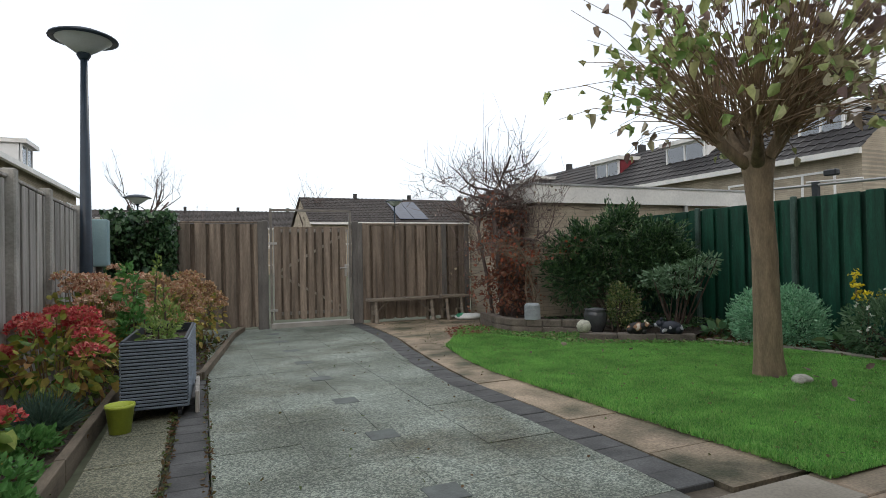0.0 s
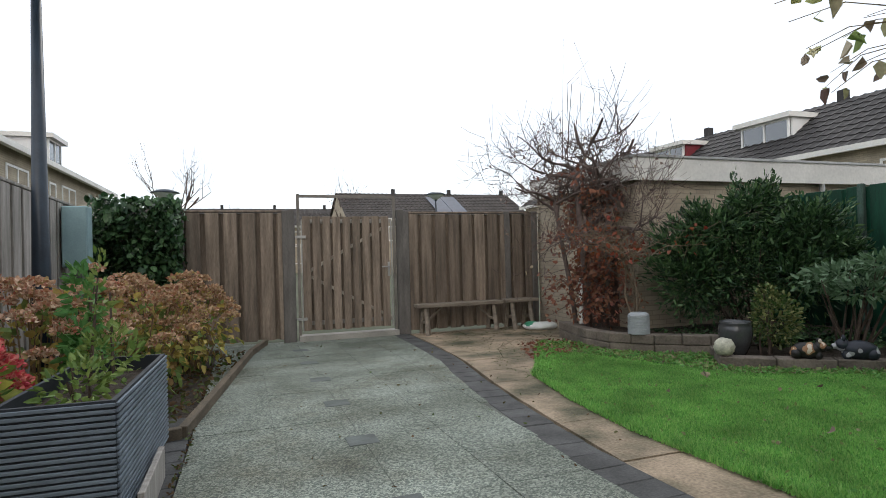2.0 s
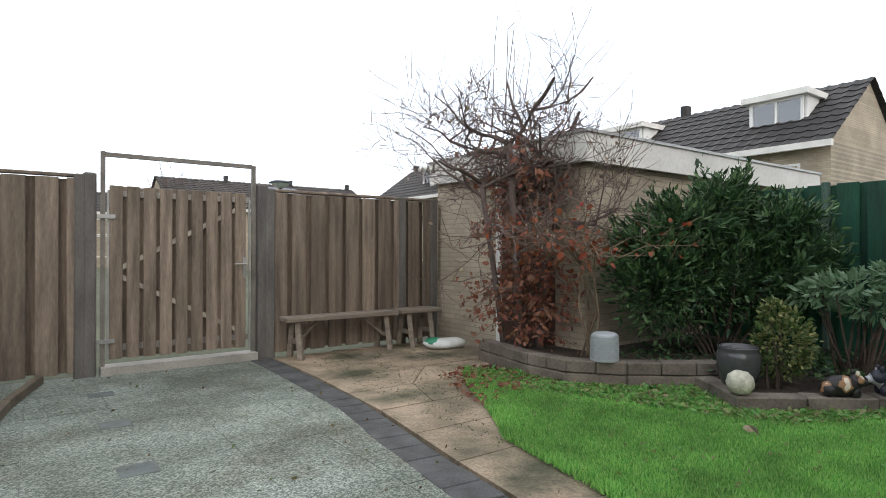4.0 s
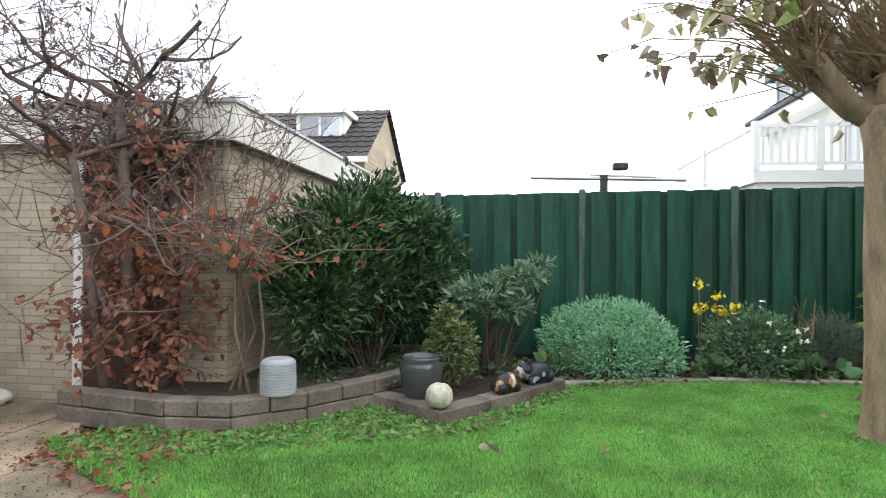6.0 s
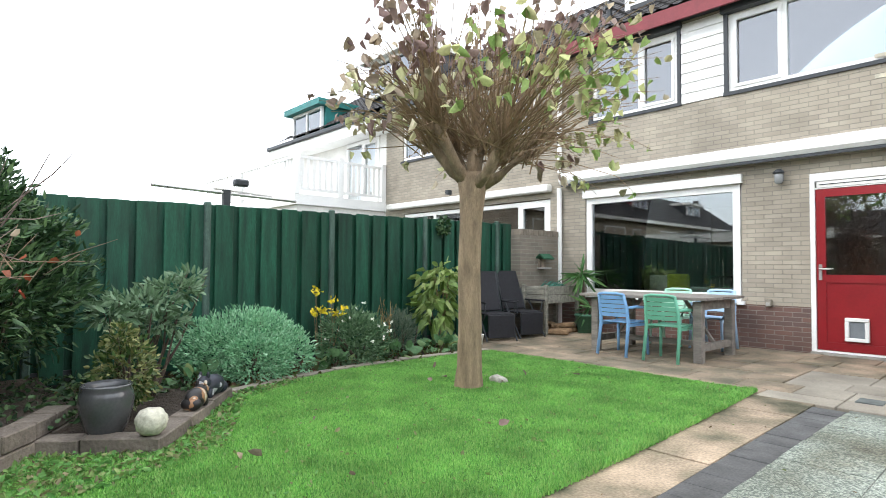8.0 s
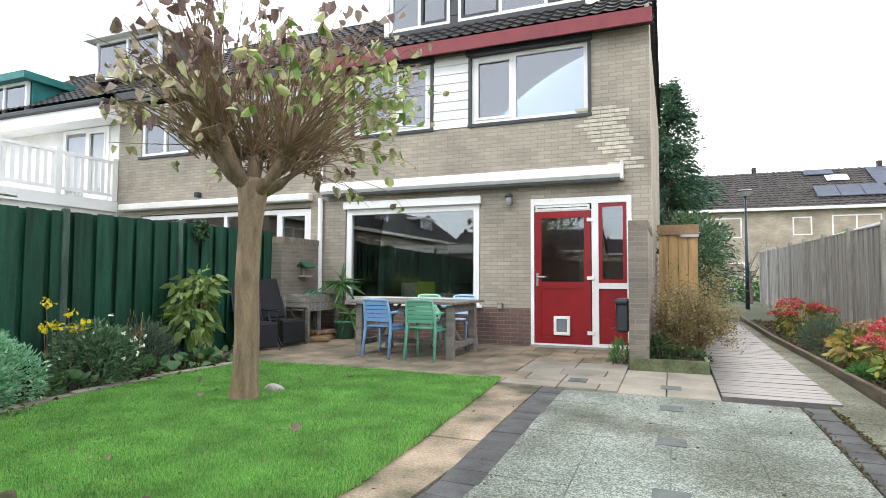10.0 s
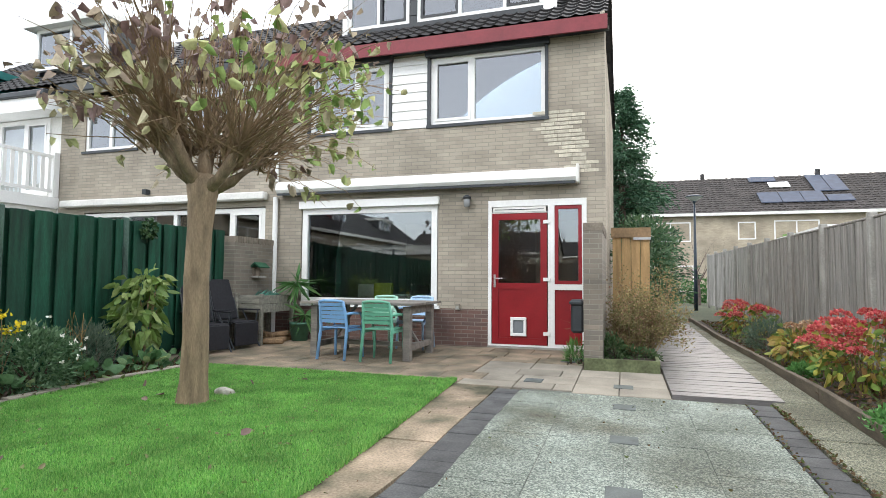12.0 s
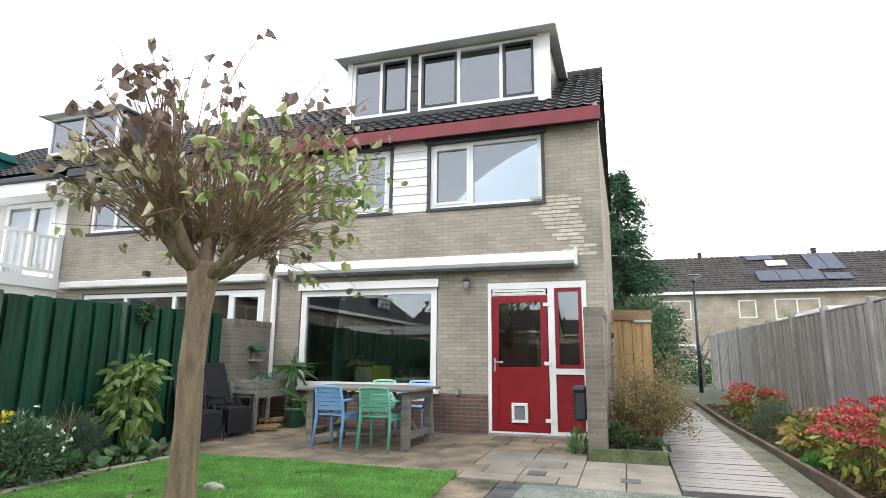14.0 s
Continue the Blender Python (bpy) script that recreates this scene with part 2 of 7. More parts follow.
M_BLOCK = mat("concrete_block", (0.165, 0.14, 0.115), 0.95, 0.35, 3.5, 0.8, 45, rand=0.15, bump_dist=0.008)
M_METAL = mat("galvanised", (0.42, 0.42, 0.41), 0.45, 0.15, 6, 0.1, 60, metal=0.8)
M_GLASS = glass_mat("window_glass")
M_GLASS_UP = glass_mat("upper_glass", (0.75, 0.82, 0.85), 2.6)
M_FARGLASS = mat("far_glass", (0.05, 0.058, 0.065), 0.3, 0.3, 0.8, 0.0, spec=0.25)
M_COPING = mat("coping_brick", (0.2, 0.17, 0.135), 0.9, 0.25, 8, 0.4, 60, rand=0.15)
M_ROOM = mat("room_plaster", (0.3, 0.29, 0.27), 0.9, 0.1, 2, 0.1)
M_ROOMDARK = mat("room_dark", (0.06, 0.055, 0.05), 0.7, 0.2, 3, 0.1)
M_BARK = mat("smooth_bark", (0.24, 0.178, 0.112), 0.85, 0.3, 6, 0.8, 40, stretch=(3, 3, 0.7), bump_dist=0.01)
M_BARK_DARK = mat("dark_bark", (0.085, 0.062, 0.047), 0.9, 0.35, 8, 0.8, 40, bump_dist=0.008)
M_SHOOT = mat("brown_shoot", (0.24, 0.165, 0.095), 0.8, 0.3, 8, 0.2, 40)
M_DECK = mat("wet_deck_plank", (0.145, 0.137, 0.134), 0.4, 0.3, 2.5, 0.3, 30, rand=0.07, stretch=(0.6, 6, 6))
M_EDGE = mat("timber_edging", (0.13, 0.105, 0.075), 0.85, 0.3, 4, 0.4, 30, stretch=(3, 0.7, 3))


# ---- building blocks ----
def mesh_of(bm, name, material, smooth=False):
    bmesh.ops.recalc_face_normals(bm, faces=bm.faces)
    me = bpy.data.meshes.new(name)
    bm.to_mesh(me)
    bm.free()
    me.materials.append(material)
    if smooth:
        for f in me.polygons:
            f.use_smooth = True
    return me


def part(name, bm, material, parent, label="", smooth=False):
    ob = new(name, mesh_of(bm, name, material, smooth))
    ob.parent = parent
    if label:
        tagged(ob, label)
    return ob


def thing(name, label, category, group="", kind="", m=None):
    ob = new(name)
    ob.empty_display_size = 0.1
    if m is not None:
        ob.matrix_world = m
    return tagged(ob, label, category, group, kind)


def solid(name, bm, material, label, category, group="", kind="", smooth=False):
    return tagged(new(name, mesh_of(bm, name, material, smooth)), label, category, group, kind)


def box(bm, x0, y0, z0, x1, y1, z1, m=None, bevel=0.0):
    vs = [bm.verts.new(p) for p in ((x0, y0, z0), (x1, y0, z0), (x1, y1, z0), (x0, y1, z0), (x0, y0, z1), (x1, y0, z1), (x1, y1, z1), (x0, y1, z1))]
    fs = [bm.faces.new([vs[i] for i in q]) for q in ((3, 2, 1, 0), (4, 5, 6, 7), (0, 1, 5, 4), (1, 2, 6, 5), (2, 3, 7, 6), (3, 0, 4, 7))]
    if bevel:
        es = list({e for f in fs for e in f.edges})
        r = bmesh.ops.bevel(bm, geom=es, offset=bevel, segments=1, affect="EDGES")
        vs = list({v for f in r["faces"] for v in f.verts} | {v for v in vs if v.is_valid})
    if m is not None:
        bmesh.ops.transform(bm, matrix=m, verts=[v for v in vs if v.is_valid])
    return bm


def bx(*a, m=None, bevel=0.0):
    return box(bmesh.new(), *a, m=m, bevel=bevel)


def tube(bm, pts, radii, seg=8, cap=True):
    """A round tube of changing thickness along a line of points."""
    pts = [Vector(p) for p in pts]
    rings = []
    for i, p in enumerate(pts):
        d = (pts[min(i + 1, len(pts) - 1)] - pts[max(i - 1, 0)]).normalized()
        a = d.orthogonal().normalized() if abs(d.z) < 0.95 else Vector((1, 0, 0)).cross(d).normalized().cross(d)
        a = (a - d * a.dot(d)).normalized()
        b = d.cross(a)
        rings.append([bm.verts.new(p + (a * math.cos(k * math.tau / seg) + b * math.sin(k * math.tau / seg)) * radii[i]) for k in range(seg)])
    for r0, r1 in zip(rings, rings[1:]):
        for k in range(seg):
            bm.faces.new((r0[k], r0[(k + 1) % seg], r1[(k + 1) % seg], r1[k]))
    if cap:
        bm.faces.new(rings[0][::-1]), bm.faces.new(rings[-1])
    return bm


def lathe(bm, profile, seg=24, m=None):
    """A turned shape from (radius, height) pairs."""
    rings = [[bm.verts.new((r * math.cos(k * math.tau / seg), r * math.sin(k * math.tau / seg), z)) for k in range(seg)] for r, z in profile]
    for r0, r1 in zip(rings, rings[1:]):
        for k in range(seg):
            bm.faces.new((r0[k], r0[(k + 1) % seg], r1[(k + 1) % seg], r1[k]))
    bm.faces.new(rings[0][::-1]), bm.faces.new(rings[-1])
    if m is not None:
        bmesh.ops.transform(bm, matrix=m, verts=bm.verts)
    return bm


def raw(name, verts, faces, material, parent=None, smooth=False):
    me = bpy.data.meshes.new(name)
    me.from_pydata([tuple(v) for v in verts], [], [tuple(f) for f in faces])
    me.materials.append(material)
    if smooth:
        for f in me.polygons:
            f.use_smooth = True
    ob = new(name, me)
    ob.parent = parent
    return ob


def piece(name, me, parent, m):
    """One of many alike pieces, sharing a mesh."""
    ob = new(name, me)
    ob.parent = parent
    ob.matrix_world = m
    return ob


def inside(x, y, poly):
    ok = False
    for (x0, y0), (x1, y1) in zip(poly, poly[1:] + poly[:1]):
        if (y0 > y) != (y1 > y) and x < (x1 - x0) * (y - y0) / (y1 - y0) + x0:
            ok = not ok
    return ok


def lerp_line(line, y):
    """x at y along a line of (x, y) points in rising y."""
    for (x0, y0), (x1, y1) in zip(line, line[1:]):
        if y <= y1:
            return x0 + (x1 - x0) * (y - y0) / (y1 - y0)
    return line[-1][0]


def slab_mesh(name, w, d, h, material, bevel=0.006):
    return mesh_of(bx(-w / 2, -d / 2, -h, w / 2, d / 2, 0, bevel=bevel), name, material)


def sheet(name, poly, dz, material, label, category, kind="structure", step=0.0):
    """A flat sheet on the falling ground, from an outline in plan."""
    bm = bmesh.new()
    bm.faces.new([bm.verts.new((x, y, G(y) + dz)) for x, y in poly])
    return solid(name, bm, material, label, category, kind=kind)


# ---- plan ----
FY = -2.2                       # the house front
HX0, HX1 = 2.6, 8.36           # the end house, from its free corner to the party line
FENCE_GREEN_X = 8.52
BACK_Y = 9.5
BAND_IN = [(3.34, 0.86), (3.35, 2.3), (3.33, 3.6), (3.42, 4.8), (3.55, 5.9), (3.73, 7.0), (3.79, 8.3), (3.82, 9.42)]
BAND_OUT = [(3.56, 0.86), (3.56, 2.3), (3.54, 3.6), (3.63, 4.6), (3.75, 5.6), (3.92, 6.7), (4.02, 8.1), (4.06, 9.42)]
LAWN_WEST = [(4.1, 0.7), (4.06, 1.3), (3.99, 2.8), (3.96, 3.9), (4.04, 4.7), (4.24, 5.7), (4.52, 6.15), (4.94, 6.95), (5.35, 7.55)]
LAWN = [*LAWN_WEST, (5.66, 7.2), (5.64, 6.5), (5.94, 6.12), (6.36, 5.8), (5.9, 5.16), (7.0, 4.3), (7.3, 3.6), (7.44, 3.0), (7.45, 2.1), (7.36, 1.2), (7.3, 0.72)]
LEFT_FENCE = [(-0.66, -17.0), (-0.66, -1.8), (-0.16, 4.5), (-0.17, 5.7), (-0.22, 9.3)]
EDGING = [(0.8, -9.0), (0.76, -4.5), (0.56, 0.3), (0.6, 4.8), (1.28, 5.0), (1.74, 8.45), (1.95, 9.4)]

# ---- ground ----
ground = bmesh.new()
ys = [-2500, -14, -2.2, 14, 2500]
rows_ = [[ground.verts.new((x, y, G(y) - 0.06)) for x in (-2500, 2500)] for y in ys]
for a, b in zip(rows_, rows_[1:]):
    ground.faces.new((a[0], a[1], b[1], b[0]))
solid("ground", ground, M_GROUND, "rough ground under and around the garden", "ground", kind="structure")
sheet("soil_bed", [(-0.7, -9), (0.8, -9), (0.76, -4.5), (0.56, 0.3), (0.6, 4.8), (1.28, 5.0), (1.74, 8.45), (1.95, 9.4), (-0.25, 9.4), (-0.22, 5.7), (-0.2, 4.5), (-0.7, -1.8)],
      -0.02, M_SOIL, "dark damp soil of the flower bed", "soil")
sheet("soil_border", [(7.3, 0.6), (8.5, 0.6), (8.5, 7.0), (6.3, 7.0), (6.4, 5.5), (7.12, 4.4), (7.44, 3.0)], -0.015, M_SOIL, "dark soil of the border along the fence", "soil")


# ---- far and near houses ----
def tiled_roof(name, x0, x1, ya, za, yb, zb, material, parent, pitch=0.3, wave=0.21, depth=0.022):
    """A pantiled slope from the eave (ya, za) to the ridge (yb, zb): waves along x, steps up the slope."""
    run = math.hypot(yb - ya, zb - za)
    nrow = max(2, round(run / pitch))
    per = 4
    nx = round((x1 - x0) / wave) * per
    nrm = Vector((0, -(zb - za), yb - ya)).normalized()
    nrm = nrm if nrm.z > 0 else -nrm
    verts, faces = [], []
    for r in range(nrow):
        for e in (0, 1):
            s = (r + e) / nrow
            for i in range(nx + 1):
                w = math.sin(i / per * math.tau)
                lift = depth * max(w, -0.35) + (0.03 if e == 0 else 0.0)
                verts.append((x0 + (x1 - x0) * i / nx, ya + (yb - ya) * s + nrm.y * lift, za + (zb - za) * s + nrm.z * lift))
    w_ = nx + 1
    for r in range(nrow * 2 - 1):
        for i in range(nx):
            faces.append((r * w_ + i, r * w_ + i + 1, (r + 1) * w_ + i + 1, (r + 1) * w_ + i))
    return raw(name, verts, faces, material, parent)


def window(parent, x0, x1, z0, z1, y, splits=(), frame=M_WHITE, w=0.07, glass=M_GLASS_UP, name="window", sill=None, depth=0.09, face=1, sash=None):
    """A framed window in a wall along x: frame bars, panes, and the sill. face: the way it looks along y."""
    win = new(name)
    win.parent = parent
    bm = bmesh.new()
    ya, yb = sorted((y, y - face * depth))
    box(bm, x0, ya, z0, x1, yb, z0 + w), box(bm, x0, ya, z1 - w, x1, yb, z1)
    edges = [x0, *splits, x1]
    box(bm, x0, ya, z0 + w, x0 + w, yb, z1 - w), box(bm, x1 - w, ya, z0 + w, x1, yb, z1 - w)
    for s in splits:
        box(bm, s - w / 2, ya, z0 + w, s + w / 2, yb, z1 - w)
    part("frame", bm, frame, win)
    for i, (a, b) in enumerate(zip(edges, edges[1:])):
        aa, bb = a + (w if i == 0 else w / 2), b - (w if i == len(edges) - 2 else w / 2)
        yg = (ya + yb) / 2
        pane = part("pane", bx(aa, yg - 0.006, z0 + w, bb, yg + 0.006, z1 - w), glass, win)
        pane.visible_shadow = False
        if sash and i in sash:
            s_ = 0.045
            bs = bmesh.new()
            for q in ((aa, z0 + w, bb, z0 + w + s_), (aa, z1 - w - s_, bb, z1 - w), (aa, z0 + w + s_, aa + s_, z1 - w - s_), (bb - s_, z0 + w + s_, bb, z1 - w - s_)):
                box(bs, q[0], yb - 0.03 if face > 0 else ya - 0.012, q[1], q[2], yb + 0.012 if face > 0 else ya + 0.03, q[3])
            part("sash", bs, sash[i], win)
    if sill:
        part("sill", bx(x0 - 0.06, min(y + face * 0.06, y - face * 0.02), z0 - 0.05, x1 + 0.06, max(y + face * 0.06, y - face * 0.02), z0), sill, win)
    return win


def far_row(label, x0, x1, y, eave, ridge, depth, face, units, wall=M_GARAGE, roof=M_ROOF_BROWN, turn=None, base=-0.3, ground_floor=True, dormers=()):
    """A terrace of houses seen from afar; its front lies along x at y and looks along face."""
    h = thing("row_house", label, "house", "surrounding terraces", m=turn)
    yb = y - face * depth
    lo, hi = sorted((y, yb))
    part("wall", bx(x0, lo, base, x1, hi, eave), wall, h)
    ym = (y + yb) / 2
    for xx in (x0 + 0.02, x1 - 0.02):
        bm = bmesh.new()
        bm.faces.new([bm.verts.new(p) for p in ((xx, lo, eave), (xx, hi, eave), (xx, ym, ridge))])
        part("gable", bm, wall, h)
    for e, f in ((y + face * 0.35, 1), (yb - face * 0.35, -1)):
        tiled_roof("roof", x0 - 0.15, x1 + 0.15, e, eave - 0.1, ym, ridge, roof, h, 0.36, 0.36, 0.03)
    part("gutter", bx(x0 - 0.15, min(y + face * 0.25, y + face * 0.4), eave - 0.22, x1 + 0.15, max(y + face * 0.25, y + face * 0.4), eave - 0.05), M_WHITE_OLD, h)
    w = (x1 - x0) / units
    for i in range(units):
        a = x0 + i * w
        yw = y + face * 0.03
        window(h, a + w * 0.12, a + w * 0.46, eave - 1.75, eave - 0.55, yw, (a + w * 0.29,), face=face, depth=0.1, glass=M_FARGLASS)
        window(h, a + w * 0.6, a + w * 0.74, eave - 1.65, eave - 0.6, yw, face=face, depth=0.1, glass=M_FARGLASS)
        if ground_floor:
            window(h, a + w * 0.1, a + w * 0.6, 0.5, 2.1, yw, (a + w * 0.35,), face=face, depth=0.1, glass=M_FARGLASS)
        part("chimney", bx(a + w * 0.95 - 0.2, ym - 0.2, ridge - 0.3, a + w * 0.95 + 0.05, ym + 0.1, ridge + 0.35), M_ROOF, h)
    for dx, dw, cheek in dormers:
        dormer(h, dx, dx + dw, y - face * 0.9, eave + 0.45, min(eave + 1.55, ridge - 0.1), ym, face, cheek)
    return h


def dormer(parent, x0, x1, y, z0, z1, yback, face, cheek=M_WHITE, top=None):
    d = new("dormer")
    d.parent = parent
    lo, hi = sorted((y - face * 0.1, yback))
    part("cheek", bx(x0, lo, z0 - 0.3, x0 + 0.08, hi, z1), cheek, d)
    part("cheek", bx(x1 - 0.08, lo, z0 - 0.3, x1, hi, z1), cheek, d)
    lo2, hi2 = sorted((y + face * 0.2, yback))
    part("flat_roof", bx(x0 - 0.12, lo2, z1, x1 + 0.12, hi2, z1 + 0.18), top or M_WHITE_OLD, d)
    part("backing", bx(x0 + 0.08, min(y - face * 0.6, y - face * 0.5), z0 - 0.3, x1 - 0.08, max(y - face * 0.6, y - face * 0.5), z1), M_ROOM, d)
    window(d, x0 + 0.08, x1 - 0.08, z0, z1, y, ((x0 + x1) / 2,), face=face, depth=0.08)
    return d


# beyond the gate
far_row("brown tiled terrace with solar panels beyond the gate", 8.5, 22.5, 40, 3.7, 5.9, 9, -1, 3)
far_row("long low terrace roof receding behind the garden gate", -9, 14, 52, 3.9, 5.7, 9, -1, 5)
# left of the garden, its front looking towards it
far_row("sand brick terrace with dark roof and white dormers", -33, -12, -4.6, 4.5, 6.5, 8, 1, 4, turn=pose(0.0, 0, 0, 0, 0, -90), dormers=((-20, 1.8, M_WHITE), (-29, 1.8, M_WHITE)))
# right of the garden, running away behind the garage
far_row("terrace of sand brick houses with dark roofs and dormers", 9.35, 34, 0, 4.0, 6.1, 5.4, 1, 4, turn=pose(19.0, 0, 0, 0, 0, 90) @ Matrix.Scale(1, 4, (1, 0, 0)), wall=M_GARAGE_X, roof=M_ROOF,
        dormers=((10.3, 1.65, M_WHITE), (15.7, 2.2, M_WHITE), (20.8, 1.9, M_RED_FASCIA), (28, 2.2, M_DARKGREY)))
# beyond the path at the side of the house
far_row("sand brick terrace with brown roof and solar panels", -16, 4.5, -31, 5.3, 8.12, 9, 1, 3)

# ---- the end house ----
house = thing("end_house", "sand brick end-of-terrace house with red door and fascia", "house", "the home terrace")
EAVE, RIDGE_Y, RIDGE_Z, EAVE_Y = 5.0, -5.3, 7.28, -1.95
WALL_TOP = 4.84
yo, yi = FY, FY - 0.3
Z0 = -0.3


def wall_f(x0, z0, x1, z1, bm=None):
    part("wall", bx(x0, yi, z0, x1, yo, z1), M_BRICK, house)


wall_f(HX0, 0.58, 2.88, WALL_TOP)
wall_f(4.4, 0.58, 5.24, 2.38), wall_f(7.8, 0.58, HX1, 2.38)
wall_f(2.88, 2.3, 4.4, 2.38)
wall_f(2.88, 2.38, HX1, 3.56)
wall_f(2.88, 3.56, 3.45, WALL_TOP)
wall_f(7.7, 3.56, HX1, WALL_TOP)
wall_f(3.45, 4.8, 7.7, WALL_TOP)
for a, b in ((HX0, 2.88), (4.4, HX1)):
    part("plinth", bx(a, yi, Z0, b, yo - 0.002, 0.58), M_PLINTH, house, "dark purple-brown brick plinth")
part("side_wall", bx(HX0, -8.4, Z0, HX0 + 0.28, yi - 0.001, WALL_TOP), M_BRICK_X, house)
gab = bmesh.new()
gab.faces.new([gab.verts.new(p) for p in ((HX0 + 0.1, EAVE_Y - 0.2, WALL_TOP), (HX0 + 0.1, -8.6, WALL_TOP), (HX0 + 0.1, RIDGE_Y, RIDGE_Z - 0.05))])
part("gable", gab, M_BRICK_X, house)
part("party_wall", bx(HX1 - 0.2, -8.4, Z0, HX1, yi, WALL_TOP), M_ROOM, house)
part("back_wall", bx(HX0 + 0.28, -8.4, Z0, HX1 - 0.2, -8.2, WALL_TOP), M_ROOM, house)
part("room_floor", bx(HX0 + 0.28, -8.2, -0.05, HX1 - 0.2, yi, 0.0), M_ROOMDARK, house)
part("room_ceiling", bx(HX0 + 0.28, -8.2, 2.6, HX1 - 0.2, yi, 2.75), M_ROOM, house)
part("attic_floor", bx(HX0 + 0.28, -8.2, 4.85, HX1 - 0.2, yi, 4.91), M_ROOM, house)
part("room_partition", bx(4.55, -8.2, 0.0, 4.65, yi - 0.3, 2.6), M_ROOM, house)
part("bedroom_partition", bx(5.6, -8.2, 2.75, 5.7, yi - 0.02, 4.85), M_ROOM, house)
part("bedroom_back", bx(HX0 + 0.28, -5.0, 2.75, HX1 - 0.2, -4.9, 4.85), M_ROOM, house)
tiled_roof("roof", HX0 - 0.05, HX1, EAVE_Y - 0.05, EAVE + 0.03, RIDGE_Y, RIDGE_Z, M_ROOF, house)
tiled_roof("roof", HX0 - 0.05, HX1, -8.75, EAVE, RIDGE_Y, RIDGE_Z, M_ROOF, house)
ridge = bmesh.new()
tube(ridge, [(HX0 - 0.06, RIDGE_Y, RIDGE_Z + 0.01), (HX1, RIDGE_Y, RIDGE_Z + 0.01)], [0.1, 0.1], 10)
part("ridge_tile", ridge, M_ROOF, house)
part("fascia", bx(HX0 - 0.05, EAVE_Y - 0.04, 4.79, HX1, EAVE_Y, 5.01), M_RED_FASCIA, house, "dark red painted fascia board")
part("soffit", bx(HX0 - 0.06, FY, 4.842, HX1, EAVE_Y - 0.041, 4.87), M_DARKGREY, house)

# upper windows, siding, blind boxes
window(house, 3.5, 5.4, 3.6, 4.74, FY - 0.03, (4.68,), w=0.065, name="upper_window", sill=M_DARKGREY, sash={1: M_WHITE})
window(house, 6.14, 7.66, 3.6, 4.74, FY - 0.03, (6.78,), w=0.065, name="upper_window", sill=M_DARKGREY, sash={0: M_WHITE})
for a in (3.45, 5.4, 6.09, 7.66):
    part("window_trim", bx(a, FY - 0.12, 3.57, a + 0.05, FY + 0.025, 4.742), M_DARKGREY, house, "anthracite window surround")
part("blind_box", bx(3.43, FY - 0.1, 4.744, 5.47, FY + 0.1, 4.838), M_DARKGREY, house)
part("blind_box", bx(6.07, FY - 0.1, 4.744, 7.73, FY + 0.1, 4.838), M_DARKGREY, house)
for i in range(8):
    z = 3.57 + i * 0.155
    sid = bmesh.new()
    vs = [sid.verts.new(p) for p in ((5.455, FY + 0.012, z), (6.085, FY + 0.012, z), (6.085, FY - 0.004, z + 0.153), (5.455, FY - 0.004, z + 0.153), (5.455, FY - 0.05, z), (6.085, FY - 0.05, z), (6.085, FY - 0.05, z + 0.153), (5.455, FY - 0.05, z + 0.153))]
    for q in ((0, 1, 2, 3), (7, 6, 5, 4), (0, 4, 5, 1), (3, 2, 6, 7), (0, 3, 7, 4), (1, 5, 6, 2)):
        sid.faces.new([vs[k] for k in q])
    part("siding_board", sid, M_WHITE, house)

# dormer
dor = new("dormer")
dor.parent = house
DY, DZ0, DZ1 = -2.95, 5.76, 6.99
window(dor, 3.63, 5.93, DZ0, DZ1 - 0.03, DY, (4.3, 5.12), w=0.065, glass=M_GLASS_UP, sash={0: M_DARKGREY, 2: M_DARKGREY})
window(dor, 6.09, 7.34, DZ0, DZ1 - 0.03, DY, (6.71,), w=0.065, glass=M_GLASS_UP, sash={0: M_DARKGREY})
for i in range(8):
    part("siding_board", bx(5.94, DY - 0.06, DZ0 + i * 0.15, 6.08, DY - 0.01 + 0.012 * (i % 2), DZ0 + i * 0.15 + 0.143), M_DARKGREY, dor)
part("cheek", bx(3.43, RIDGE_Y, 5.5, 3.47, DY - 0.02, DZ1), M_DARKGREY, dor)
part("cheek", bx(7.4, RIDGE_Y, 5.5, 7.44, DY - 0.02, DZ1), M_DARKGREY, dor)
part("corner_board", bx(3.4, DY - 0.06, 5.64, 3.625, DY + 0.02, DZ1), M_WHITE, dor)
part("corner_board", bx(7.345, DY - 0.06, 5.64, 7.45, DY + 0.02, DZ1), M_WHITE, dor)
part("apron", bx(3.626, DY - 0.05, 5.56, 7.344, DY + 0.015, DZ0 - 0.002), M_DARKGREY, dor)
part("dormer_fascia", bx(3.26, DY + 0.28, DZ1 - 0.03, 7.62, DY + 0.32, DZ1 + 0.17), M_WHITE, dor)
part("dormer_roof", bx(3.26, RIDGE_Y - 0.4, DZ1 + 0.0, 7.62, DY + 0.279, DZ1 + 0.15), M_WHITE_OLD, dor)
part("backing", bx(3.48, DY - 1.6, 5.5, 7.39, DY - 1.5, DZ1), M_ROOM, dor)
vent = bmesh.new()
lathe(vent, [(0.05, 0), (0.05, 0.22), (0.08, 0.23), (0.08, 0.3), (0.03, 0.32)], 12, pose(7.75, -2.9, 5.6))
part("vent_pipe", vent, M_DARKGREY, house)

